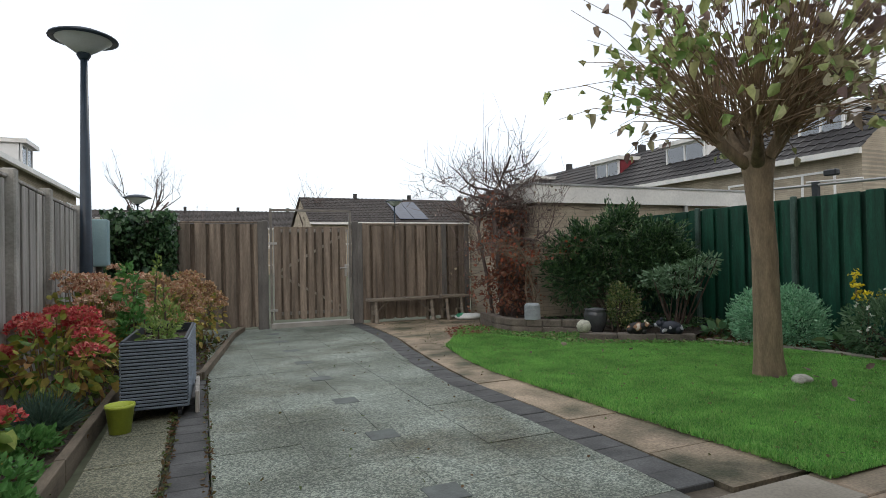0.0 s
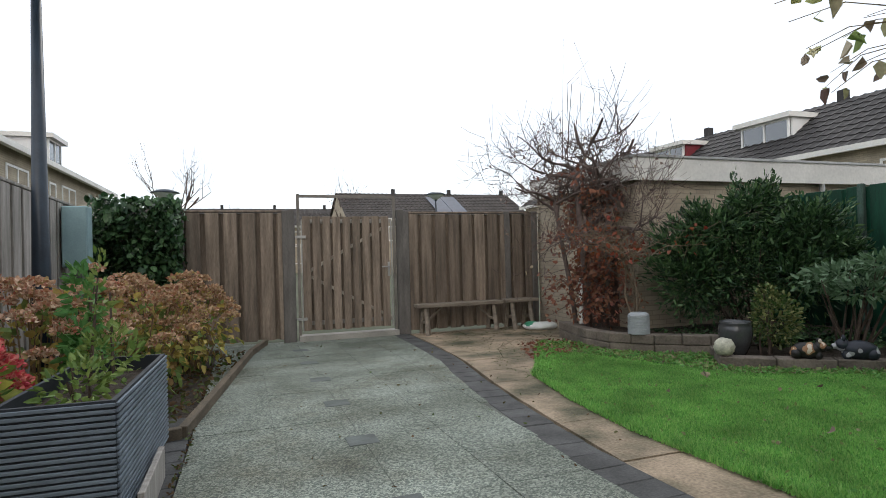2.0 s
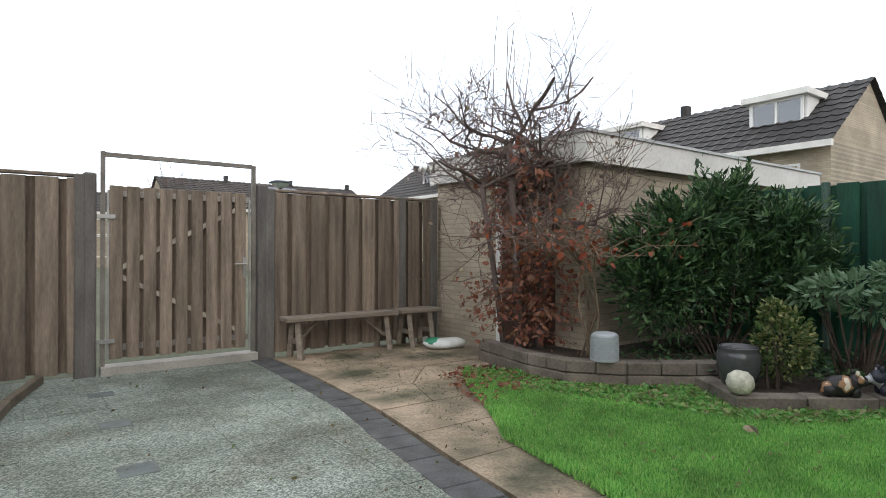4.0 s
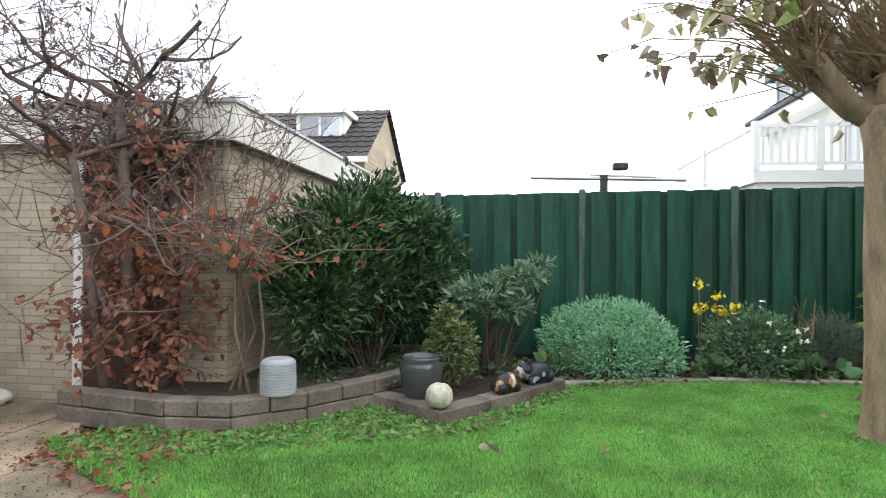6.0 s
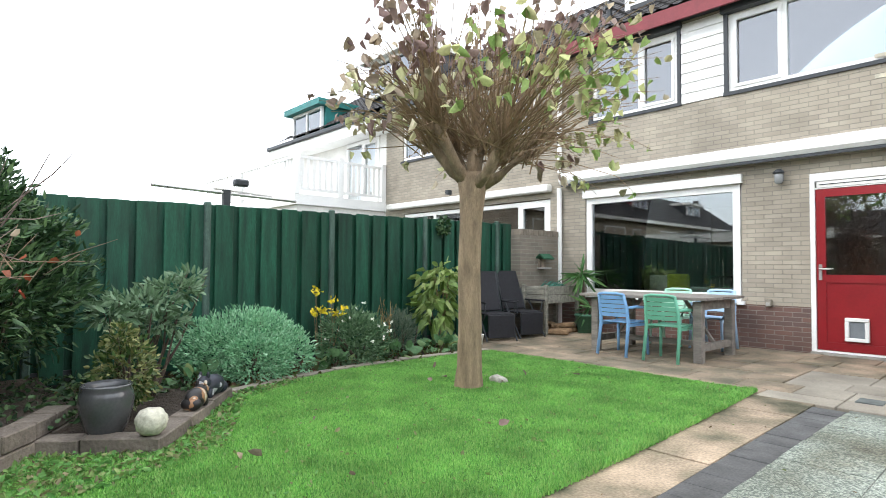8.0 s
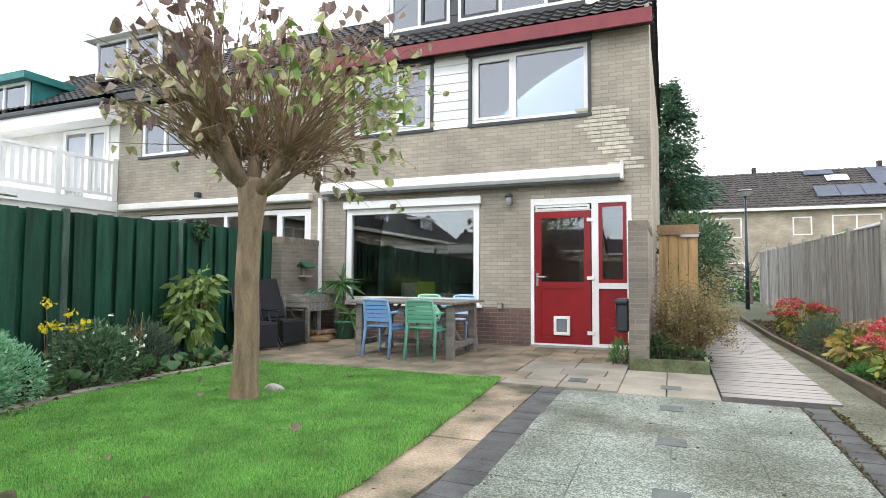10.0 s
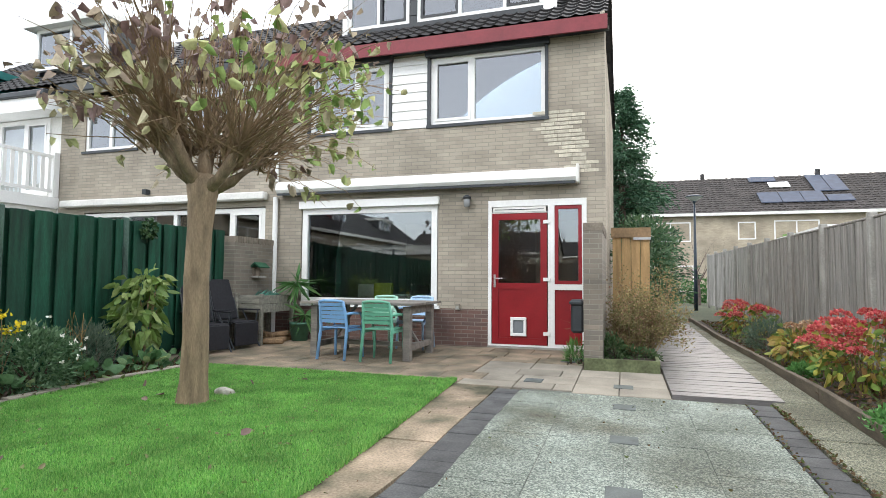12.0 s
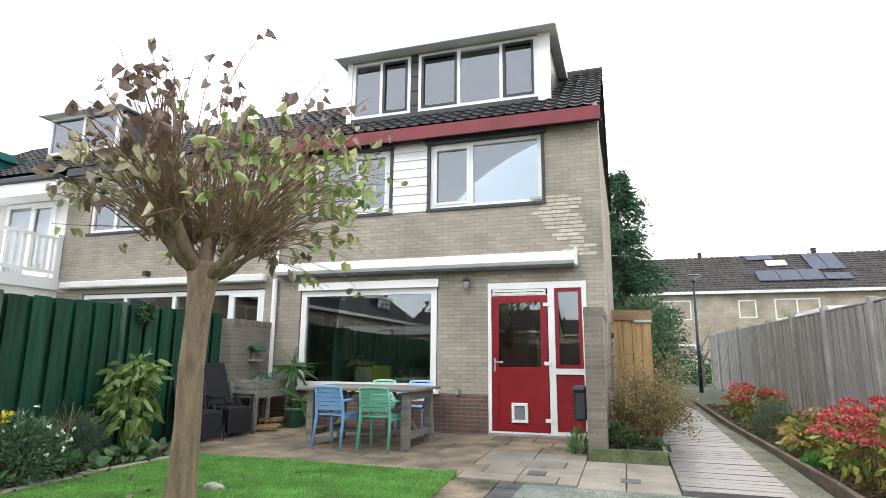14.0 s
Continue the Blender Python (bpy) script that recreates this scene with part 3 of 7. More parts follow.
# living-room window, awning box, roller shutter box
window(house, 5.26, 7.78, 0.62, 2.27, FY - 0.01, (), w=0.1, glass=M_GLASS, name="living_room_window", sill=M_WHITE)
part("window_header", bx(5.22, FY - 0.12, 2.272, 7.82, FY + 0.06, 2.4), M_WHITE, house, "white shutter box above the window")
aw = new("awning_box")
aw.parent = house
awb = bmesh.new()
prof = [(0.0, 2.53), (0.16, 2.55), (0.2, 2.6), (0.19, 2.7), (0.13, 2.75), (0.0, 2.76)]
ends = [[awb.verts.new((x, FY + 0.002 + a, z)) for a, z in prof] for x in (3.02, 8.22)]
for k in range(len(prof)):
    awb.faces.new((ends[0][k], ends[0][(k + 1) % 6], ends[1][(k + 1) % 6], ends[1][k]))
awb.faces.new(ends[0]), awb.faces.new(ends[1][::-1])
part("cassette", awb, M_WHITE, aw)
part("end_cap", bx(2.98, FY + 0.002, 2.52, 3.018, FY + 0.21, 2.79), M_WHITE_OLD, aw)
part("valance", bx(3.03, FY + 0.15, 2.505, 8.2, FY + 0.165, 2.545), M_DARKGREY, aw)

# front door with side light
drs = new("door_frame")
drs.parent = house
fb = bmesh.new()
for q in ((2.88, 0.02, 2.95, 2.3), (4.345, 0.02, 4.4, 2.3), (3.36, 0.02, 3.46, 2.3), (2.95, 2.2, 3.36, 2.3), (3.46, 2.2, 4.345, 2.3), (2.95, 0.02, 3.36, 0.07), (3.46, 0.02, 4.345, 0.045), (2.95, 0.9, 3.36, 0.985), (3.46, 2.095, 4.345, 2.11)):
    box(fb, q[0], FY - 0.12, q[1], q[2], FY + 0.012, q[3])
part("frame_bar", fb, M_WHITE, drs)
part("vent_grille", bx(3.49, FY - 0.05, 2.112, 4.32, FY + 0.02, 2.19), M_WHITE_OLD, drs)
part("vent_slot", bx(3.52, FY + 0.02, 2.145, 4.29, FY + 0.024, 2.155), M_DARKGREY, drs)
part("threshold", bx(2.88, FY - 0.1, -0.06, 4.4, FY + 0.07, 0.018), M_CONCRETE, drs)
part("side_panel", bx(2.95, FY - 0.07, 0.072, 3.36, FY - 0.015, 0.898), M_RED, drs, "dark red panel under the side light")
sl = bmesh.new()
for q in ((2.95, 0.987, 3.36, 1.04), (2.95, 2.145, 3.36, 2.198), (2.95, 1.04, 3.005, 2.145), (3.305, 1.04, 3.36, 2.145)):
    box(sl, q[0], FY - 0.07, q[1], q[2], FY - 0.005, q[3])
part("side_light_frame", sl, M_RED, drs, "dark red side light frame")
part("pane", bx(3.005, FY - 0.045, 1.04, 3.305, FY - 0.033, 2.145), M_GLASS, drs).visible_shadow = False
door = new("door_1")
door.parent = house
dl = bmesh.new()
DX0, DX1, DYF = 3.475, 4.335, FY + 0.005
for q in ((DX0, 0.05, DX1, 0.15), (DX0, 0.9, DX1, 1.0), (DX0, 1.99, DX1, 2.09), (DX0, 0.15, DX0 + 0.1, 0.9), (DX1 - 0.1, 0.15, DX1, 0.9), (DX0, 1.0, DX0 + 0.1, 1.99), (DX1 - 0.1, 1.0, DX1, 1.99)):
    box(dl, q[0], DYF - 0.055, q[1], q[2], DYF, q[3])
part("leaf_frame", dl, M_RED, door)
part("panel", bx(DX0 + 0.1, DYF - 0.045, 0.15, DX1 - 0.1, DYF - 0.012, 0.9), M_RED, door)
part("pane", bx(DX0 + 0.1, DYF - 0.036, 1.0, DX1 - 0.1, DYF - 0.024, 1.99), M_GLASS, door).visible_shadow = False
flap = bmesh.new()
for q in ((3.79, 0.18, 4.04, 0.225), (3.79, 0.425, 4.04, 0.47), (3.79, 0.225, 3.835, 0.425), (3.995, 0.225, 4.04, 0.425)):
    box(flap, q[0], DYF - 0.01, q[1], q[2], DYF + 0.028, q[3], bevel=0.006)
cat = part("cat_flap", flap, M_WHITE, door, "white plastic pet flap")
part("flap_panel", bx(3.835, DYF - 0.011, 0.225, 3.995, DYF + 0.004, 0.425), mat("grey_acrylic", (0.2, 0.22, 0.24), 0.15, 0.1), cat)
hb = bmesh.new()
box(hb, 4.275, DYF, 0.93, 4.31, DYF + 0.012, 1.13, bevel=0.003)
tube(hb, [(4.292, DYF + 0.01, 1.07), (4.292, DYF + 0.055, 1.07), (4.16, DYF + 0.06, 1.07)], [0.011, 0.011, 0.009], 8)
part("handle", hb, M_METAL, door, "brushed metal lever handle")
for z in (0.2, 1.03, 1.92):
    part("hinge", bx(3.42, FY + 0.012, z, 3.53, FY + 0.03, z + 0.055, bevel=0.003), M_WHITE, door)

# drainpipe, wall lamp, pale repair bricks
dp = bmesh.new()
tube(dp, [(8.3, FY + 0.06, -0.02), (8.3, FY + 0.06, 2.5)], [0.045, 0.045], 12)
tube(dp, [(8.3, FY + 0.06, 2.78), (8.3, FY + 0.06, 4.84)], [0.04, 0.04], 12)
part("drainpipe", dp, M_WHITE, house, "white plastic drainpipe")
rng = random.Random(4)
M_PALE = mat("pale_brick", (0.5, 0.46, 0.37), 0.9, 0.2, 12, 0.4, 80, rand=0.12)
pale = mesh_of(bx(-0.1, -0.002, -0.025, 0.1, 0.004, 0.025, bevel=0.002), "brick", M_PALE)
for i in range(16):
    z = 2.72 + i * 0.0625
    lo, hi = (2.7, 2.95) if i < 4 else ((2.84, 3.18) if i < 8 else (2.9, 3.4))
    x = lo + rng.choice((0.0, 0.11, 0.18)) * (1 if i % 2 else 0.4)
    while x < hi + (0.1 if i % 2 else 0.0):
        piece("brick", pale, house, pose(x + 0.1, FY + 0.001, z))
        x += 0.208
# added pale panels behind the upper panes, coloured like the sky reflected in them
M_SKY_PANEL = mat("pale_sky_panel", (0.62, 0.68, 0.74), 0.8, 0.08, 1.2, 0.0)
for a, b, z0, z1, y_ in ((3.52, 4.66, 3.62, 4.72, FY - 0.16), (6.8, 7.62, 3.62, 4.72, FY - 0.16), (4.33, 5.1, 5.8, 6.9, -3.1), (6.74, 7.3, 5.8, 6.9, -3.1)):
    part("sky_reflection_panel", bx(a, y_ - 0.01, z0, b, y_, z1), M_SKY_PANEL, house, "pale panel imitating sky reflected in the pane")

# neighbour's house
nb = thing("neighbour_house", "sand brick terraced house with white awning and drainpipe", "house", "the home terrace")
NX1 = 13.62
for q in ((HX1 + 0.002, 2.35, NX1, 3.62), (HX1 + 0.002, Z0, 8.55, 2.35), (12.9, Z0, NX1, 2.35), (8.55, Z0, 12.9, 0.5), (HX1 + 0.002, 3.62, 8.9, 4.84), (10.4, 3.62, 11.6, 4.84), (12.95, 3.62, NX1, 4.84)):
    part("wall", bx(q[0], yi, q[1], q[2], yo, q[3]), M_BRICK, nb)
part("body", bx(HX1 + 0.21, -8.4, Z0, NX1, -4.5, 4.84), M_ROOM, nb)
window(nb, 8.57, 12.88, 0.5, 2.33, FY - 0.03, (9.3, 10.6, 11.8), w=0.08, glass=M_GLASS, sill=M_WHITE, sash={0: M_WHITE})
# added pale panels that brighten the neighbour's panes like reflected sky
part("sky_reflection_panel", bx(11.7, FY - 0.25, 3.66, 12.9, FY - 0.24, 4.7), M_SKY_PANEL, nb)
part("sky_reflection_panel", bx(8.6, FY - 0.4, 0.6, 9.3, FY - 0.39, 2.3), M_SKY_PANEL, nb)
window(nb, 11.6, 12.95, 3.62, 4.74, FY - 0.03, (12.3,), w=0.07, sill=M_DARKGREY)
window(nb, 8.9, 10.4, 3.62, 4.74, FY - 0.03, (9.6,), w=0.07, sill=M_DARKGREY)
part("eave_soffit", bx(HX1, FY, 4.842, 19.2, EAVE_Y - 0.041, 4.87), M_WHITE_OLD, nb)
part("gutter", bx(HX1 + 0.002, EAVE_Y - 0.04, 4.82, 13.4, EAVE_Y + 0.05, 4.98), M_DARKGREY, nb)
tiled_roof("roof", HX1 + 0.01, 19.2, EAVE_Y - 0.05, EAVE + 0.03, RIDGE_Y, RIDGE_Z, M_ROOF, nb)
tiled_roof("roof", HX1 + 0.01, 19.2, -8.75, EAVE, RIDGE_Y, RIDGE_Z, M_ROOF, nb)
nab = bmesh.new()
box(nab, 8.5, FY + 0.003, 2.46, 13.4, FY + 0.16, 2.6, bevel=0.02)
part("awning_box", nab, M_WHITE_OLD, nb)
lampb = bmesh.new()
box(lampb, 11.2, FY + 0.005, 2.66, 11.3, FY + 0.12, 2.76, bevel=0.01)
part("wall_lamp", lampb, M_DARKGREY, nb)

# the house with the balcony
bh = thing("balcony_house", "white house with roof dormer and white balcony over an extension", "house", "the home terrace")
part("wall", bx(NX1 + 0.002, -8.4, Z0, 19.2, FY, 4.84), M_WHITE_OLD, bh)
part("extension", bx(NX1 + 0.04, FY + 0.002, Z0, 19.2, 0.21, 2.45), M_WHITE_OLD, bh)
part("balcony_floor", bx(NX1 - 0.02, FY + 0.004, 2.452, 19.2, 0.29, 2.68), M_WHITE, bh)
part("eave_board", bx(13.4, FY + 0.003, 4.42, 19.2, EAVE_Y + 0.26, 4.7), M_WHITE, bh)
part("gutter", bx(13.4, FY + 0.003, 4.704, 19.2, EAVE_Y + 0.34, 4.82, bevel=0.02), M_DARKGREY, bh)
window(bh, 13.9, 15.4, 2.75, 4.4, FY + 0.04, (14.6,), w=0.09, sash={0: M_WHITE})
dormer(bh, 13.05, 15.3, -2.75, 5.75, 6.7, RIDGE_Y, 1, M_DARKGREY)
M_TEAL = mat("teal_panel", (0.02, 0.17, 0.16), 0.5, 0.15)
dormer(bh, 16.6, 18.5, -2.1, 4.95, 5.75, RIDGE_Y, 1, M_TEAL, M_TEAL)
rail = new("balustrade")
rail.parent = bh
rb = bmesh.new()
box(rb, NX1, FY + 0.01, 3.5, NX1 + 0.06, 0.25, 3.56), box(rb, NX1, FY + 0.01, 2.78, NX1 + 0.06, 0.25, 2.84)
box(rb, NX1 + 0.06, 0.19, 3.5, 19.2, 0.25, 3.56), box(rb, NX1 + 0.06, 0.19, 2.78, 19.2, 0.25, 2.84)
for x, y in ((NX1, 0.17), (NX1, -0.95), (NX1, FY + 0.02), (16.6, 0.17)):
    box(rb, x - 0.02, y, 2.69, x + 0.1, y + 0.12, 3.62)
part("rail", rb, M_WHITE, rail)
slat_y = mesh_of(bx(0, -0.035, 2.84, 0.02, 0.035, 3.5), "slat", M_WHITE)
slat_x = mesh_of(bx(-0.035, 0, 2.84, 0.035, 0.02, 3.5), "slat", M_WHITE)
for k in range(15):
    piece("slat", slat_y, rail, pose(NX1 + 0.02, FY + 0.2 + k * 0.15, 0))
for k in range(34):
    piece("slat", slat_x, rail, pose(NX1 + 0.2 + k * 0.16, 0.21, 0))

# ---- wing walls of brick ----
ww = thing("wing_wall", "low grey brick garden wall beside the drainpipe", "wall", kind="structure")
part("brickwork", bx(8.3, FY + 0.002, -0.2, 8.52, -1.05, 1.62), M_BRICK_GREY_X, ww)
cop = mesh_of(bx(-0.12, -0.028, 0, 0.12, 0.028, 0.1, bevel=0.004), "coping_brick", M_PLINTH)
cop.materials[0] = M_COPING
for k in range(17):
    piece("coping_brick", cop, ww, pose(8.41, FY + 0.04 + k * 0.0665, 1.62))
pier = thing("brick_pier", "weathered grey brick pier at the corner of the house", "wall", kind="structure")
part("brickwork", bx(2.6, FY + 0.002, -0.2, 2.82, -0.62, 1.66), M_BRICK_GREY, pier)
part("brick_side", bx(2.821, FY + 0.002, -0.2, 2.826, -0.622, 1.66), M_BRICK_GREY_X, pier)
for k in range(14):
    piece("coping_brick", cop, pier, pose(2.71, -0.66 - k * 0.108, 1.66))

# ---- garage ----
gar = thing("garage", "flat-roofed sand brick garage with white fascia", "garage", kind="structure")
GX0, GX1, GY0, GY1, GZ = 6.4, 11.6, 6.95, 9.52, 1.95
part("wall_side", bx(GX0, GY0 + 0.1, -0.4, GX0 + 0.1, GY1, GZ), M_GARAGE_X, gar)
part("wall_front", bx(GX0, GY0, -0.4, GX1, GY0 + 0.099, GZ), M_GARAGE, gar)
part("wall_end", bx(GX1 - 0.1, GY0 + 0.1, -0.4, GX1, GY1, GZ), M_GARAGE_X, gar)
part("wall_back", bx(GX0 + 0.1, GY1 - 0.1, -0.4, GX1 - 0.1, GY1, GZ), M_GARAGE, gar)
part("flat_roof", bx(GX0 - 0.05, GY0 - 0.05, GZ, GX1 + 0.05, GY1 + 0.05, GZ + 0.2), M_DARKGREY, gar)
fz0, fz1 = GZ - 0.04, GZ + 0.25
fas = bmesh.new()
box(fas, GX0 - 0.1, GY0 - 0.1, fz0, GX1 + 0.1, GY0 - 0.052, fz1), box(fas, GX0 - 0.1, GY0 - 0.052, fz0, GX0 - 0.052, GY1 + 0.05, fz1)
part("fascia", fas, M_WHITE_OLD, gar, "white painted fascia board")
part("roof_edge", bx(GX0 - 0.12, GY0 - 0.12, fz1, GX1 + 0.12, GY0 - 0.04, fz1 + 0.03), M_METAL, gar)
part("roof_edge", bx(GX0 - 0.12, GY0 - 0.04, fz1, GX0 - 0.04, GY1 + 0.05, fz1 + 0.03), M_METAL, gar)
gd = new("door_2")
gd.parent = gar
part("door_leaf", bx(GX0 - 0.02, 7.35, -0.1, GX0 - 0.002, 8.18, 1.88), mat("brown_door", (0.08, 0.04, 0.028), 0.6, 0.3, 4, 0.3), gd, "brown wooden door")
part("door_post", bx(GX0 - 0.04, 8.18, -0.1, GX0 - 0.002, 8.26, 1.9), M_WHITE_OLD, gd)
gp = bmesh.new()
tube(gp, [(9.6, GY0 - 0.06, 0), (9.6, GY0 - 0.06, GZ + 0.1)], [0.04, 0.04], 10)
part("downpipe", gp, M_METAL, gar)


# ---- fences ----
def fence(name, label, p0, p1, h, board, board_w, step, posts, post_mat, post_w, face, group, cap=None, rails=(0.25, 0.95, 1.6), overlap=0.03, rail_mat=None, post_extra=0.03, rng=random.Random(1), post_round=False, wave=0.0):
    """Upright boards, alternately proud and set back, between posts, from p0 to p1 in plan. face: +1 or -1, the side that is looked at."""
    f = thing(name, label, "fence", group, "structure")
    (x0, y0), (x1, y1) = p0, p1
    length = math.hypot(x1 - x0, y1 - y0)
    ang = math.degrees(math.atan2(y1 - y0, x1 - x0))
    n = max(1, round(length / step))
    front_w = step * 1.5 if overlap > 0.025 else board_w
    back_w = 2 * step - front_w + 0.12 if overlap > 0.025 else board_w
    me = mesh_of(bx(-back_w / 2, -0.009, 0, back_w / 2, 0.009, h - 0.06, bevel=0.003), "board", board)
    me_front = mesh_of(bx(-front_w / 2, -0.009, 0, front_w / 2, 0.009, h - 0.06, bevel=0.004), "board", board) if overlap > 0.025 else me
    for i in range(n):
        s = (i + 0.5) / n
        x, y = x0 + (x1 - x0) * s, y0 + (y1 - y0) * s
        off = face * (overlap / 2 if i % 2 else -overlap / 2)
        ob = piece("board", me_front if i % 2 else me, f, pose(x, y, G(y) + 0.05, 0, 0, ang) @ pose(0, off, rng.uniform(-0.006, 0.006), 0, rng.uniform(-0.25, 0.25), 0))
    for z in rails:
        r = bmesh.new()
        v = Vector((x1 - x0, y1 - y0, G(y1) - G(y0)))
        box(r, 0, -0.012 - face * 0.0, z, length, 0.012, z + 0.07, m=pose(x0, y0, G(y0), 0, 0, ang) @ Matrix.Rotation(-math.atan2(v.z, length), 4, "Y") @ pose(0, -face * (overlap + 0.012), 0))
        part("rail", r, rail_mat or board, f)
    if cap:
        c = bmesh.new()
        box(c, 0, -0.04, h, length, 0.04, h + 0.03, m=pose(x0, y0, G(y0), 0, 0, ang) @ Matrix.Rotation(-math.atan2(G(y1) - G(y0), length), 4, "Y"), bevel=0.006)
        part("cap", c, cap, f)
    pm = mesh_of(bx(-post_w / 2, -post_w / 2, -0.3, post_w / 2, post_w / 2, h + post_extra, bevel=0.012), "post", post_mat)
    for s in posts:
        x, y = x0 + (x1 - x0) * s / length, y0 + (y1 - y0) * s / length
        piece("post", pm, f, pose(x, y, G(y), 0, 0, ang) @ pose(0, face * 0.035, 0))
    return f


fence("garden_fence", "green stained wooden panel fence with worn posts", (FENCE_GREEN_X, 6.9), (FENCE_GREEN_X, -1.0), 1.83, M_GREEN, 0.155, 0.132,
      [1.32, 2.9, 4.46, 6.02, 7.58], M_GREEN_POST, 0.07, -1, "garden fences", rails=(0.3, 0.95, 1.6), overlap=0.05, post_extra=0.02)
fence("garden_fence", "brown weathered board fence beside the gate", (0.85, BACK_Y), (2.3, BACK_Y), 1.88, M_WOOD, 0.14, 0.118,
      [0.02, 1.4], M_POST, 0.09, -1, "garden fences", cap=M_WOOD, overlap=0.1)
fence("garden_fence", "brown weathered board fence behind the bench", (4.0, BACK_Y), (6.36, BACK_Y), 1.86, M_WOOD, 0.135, 0.115,
      [0.05, 1.78, 2.28], M_POST, 0.1, -1, "garden fences", cap=M_WOOD, overlap=0.1)
fence("garden_fence", "grey board fence between concrete posts", LEFT_FENCE[0], LEFT_FENCE[1], 1.86, M_WOOD_GREY, 0.135, 0.13,
      [15.2 - 1.85 * k for k in range(9)], M_CONCRETE, 0.1, -1, "garden fences", cap=M_WOOD_GREY, overlap=0.055, post_extra=0.08)
fence("garden_fence", "grey board fence between concrete posts", LEFT_FENCE[1], LEFT_FENCE[2], 1.86, M_WOOD_GREY, 0.135, 0.13,
      [1.85 * k for k in range(1, 4)], M_CONCRETE, 0.1, -1, "garden fences", cap=M_WOOD_GREY, overlap=0.055, post_extra=0.08)
fence("garden_fence", "grey board fence between concrete posts", LEFT_FENCE[2], LEFT_FENCE[4], 1.86, M_WOOD_GREY, 0.135, 0.13,
      [0.0, 1.25, 2.9, 4.7], M_CONCRETE, 0.1, -1, "garden fences", cap=M_WOOD_GREY, overlap=0.055, post_extra=0.08)
fence("garden_fence", "brown weathered board fence under ivy", (-0.2, BACK_Y), (0.83, BACK_Y), 1.8, M_WOOD, 0.14, 0.118, [], M_POST, 0.09, -1, "garden fences", overlap=0.034)

part("gravel_board", bx(FENCE_GREEN_X + 0.0, -0.95, -0.15, FENCE_GREEN_X + 0.03, 6.9, 0.06), M_DARKGREY, bpy.data.objects["garden_fence"])

# ---- gate ----
M_PALEWOOD = mat("pale_batten", (0.42, 0.38, 0.32), 0.8, 0.2, 4, 0.3)
gate = thing("garden_gate", "brown board gate in a tall steel frame", "gate")
GA, GB = 2.42, 3.9
gz = G(BACK_Y)
fr = bmesh.new()
for q in ((GA, gz, GA + 0.04, gz + 2.15), (GB - 0.04, gz, GB, gz + 2.13), (GA + 0.04, gz + 2.1, GB - 0.04, gz + 2.14)):
    box(fr, q[0], BACK_Y - 0.02, q[1], q[2], BACK_Y + 0.02, q[3])
part("steel_frame", fr, mat("dull_steel", (0.2, 0.185, 0.165), 0.5, 0.25, 5, 0.2, metal=0.4), gate)
gm = mesh_of(bx(-0.056, -0.01, 0, 0.056, 0.01, 1.68, bevel=0.003), "board", M_WOOD)
rng = random.Random(6)
for i in range(9):
    piece("board", gm, gate, pose(GA + 0.13 + i * 0.148, BACK_Y - 0.02, gz + 0.14 + rng.uniform(-0.005, 0.005)))
for i in range(8):
    piece("board", gm, gate, pose(GA + 0.204 + i * 0.148, BACK_Y + 0.045, gz + 0.14 + rng.uniform(-0.005, 0.005)))
for z in (0.22, 1.72):
    part("rail", bx(GA + 0.06, BACK_Y, gz + z, GB - 0.06, BACK_Y + 0.03, gz + z + 0.06), M_WOOD_GREY, gate)
for za, zb in ((0.98, 1.7), (0.98, 0.28)):
    br = bmesh.new()
    tube(br, [(GA + 0.1, BACK_Y + 0.012, gz + za), (GB - 0.1, BACK_Y + 0.012, gz + zb)], [0.03, 0.03], 4)
    part("brace", br, M_PALEWOOD, gate)
hg = bmesh.new()
tube(hg, [(GB - 0.12, BACK_Y - 0.03, gz + 1.05), (GB - 0.12, BACK_Y - 0.08, gz + 1.05), (GB - 0.24, BACK_Y - 0.08, gz + 1.05)], [0.01] * 3, 6)
box(hg, GB - 0.14, BACK_Y - 0.036, gz + 0.9, GB - 0.1, BACK_Y - 0.03, gz + 1.12)
part("handle", hg, M_METAL, gate, "metal lever handle")
for x in (GA + 0.055, GB - 0.075):
    part("stile", bx(x, BACK_Y - 0.012, gz + 0.14, x + 0.018, BACK_Y + 0.012, gz + 1.75), M_METAL, gate)
for z in (0.3, 1.5):
    part("hinge", bx(GA - 0.03, BACK_Y - 0.05, gz + z, GA + 0.12, BACK_Y - 0.032, gz + z + 0.04), M_METAL, gate)
for x in (2.33, 3.97):
    gpst = bmesh.new()
    box(gpst, x - 0.055, BACK_Y - 0.075, gz - 0.3, x + 0.055, BACK_Y + 0.04, gz + 1.93, bevel=0.015)
    part("gate_post", gpst, M_POST, gate)
part("doorstep", bx(GA, BACK_Y - 0.12, gz - 0.1, GB, BACK_Y + 0.1, gz + 0.08), M_CONCRETE, gate)

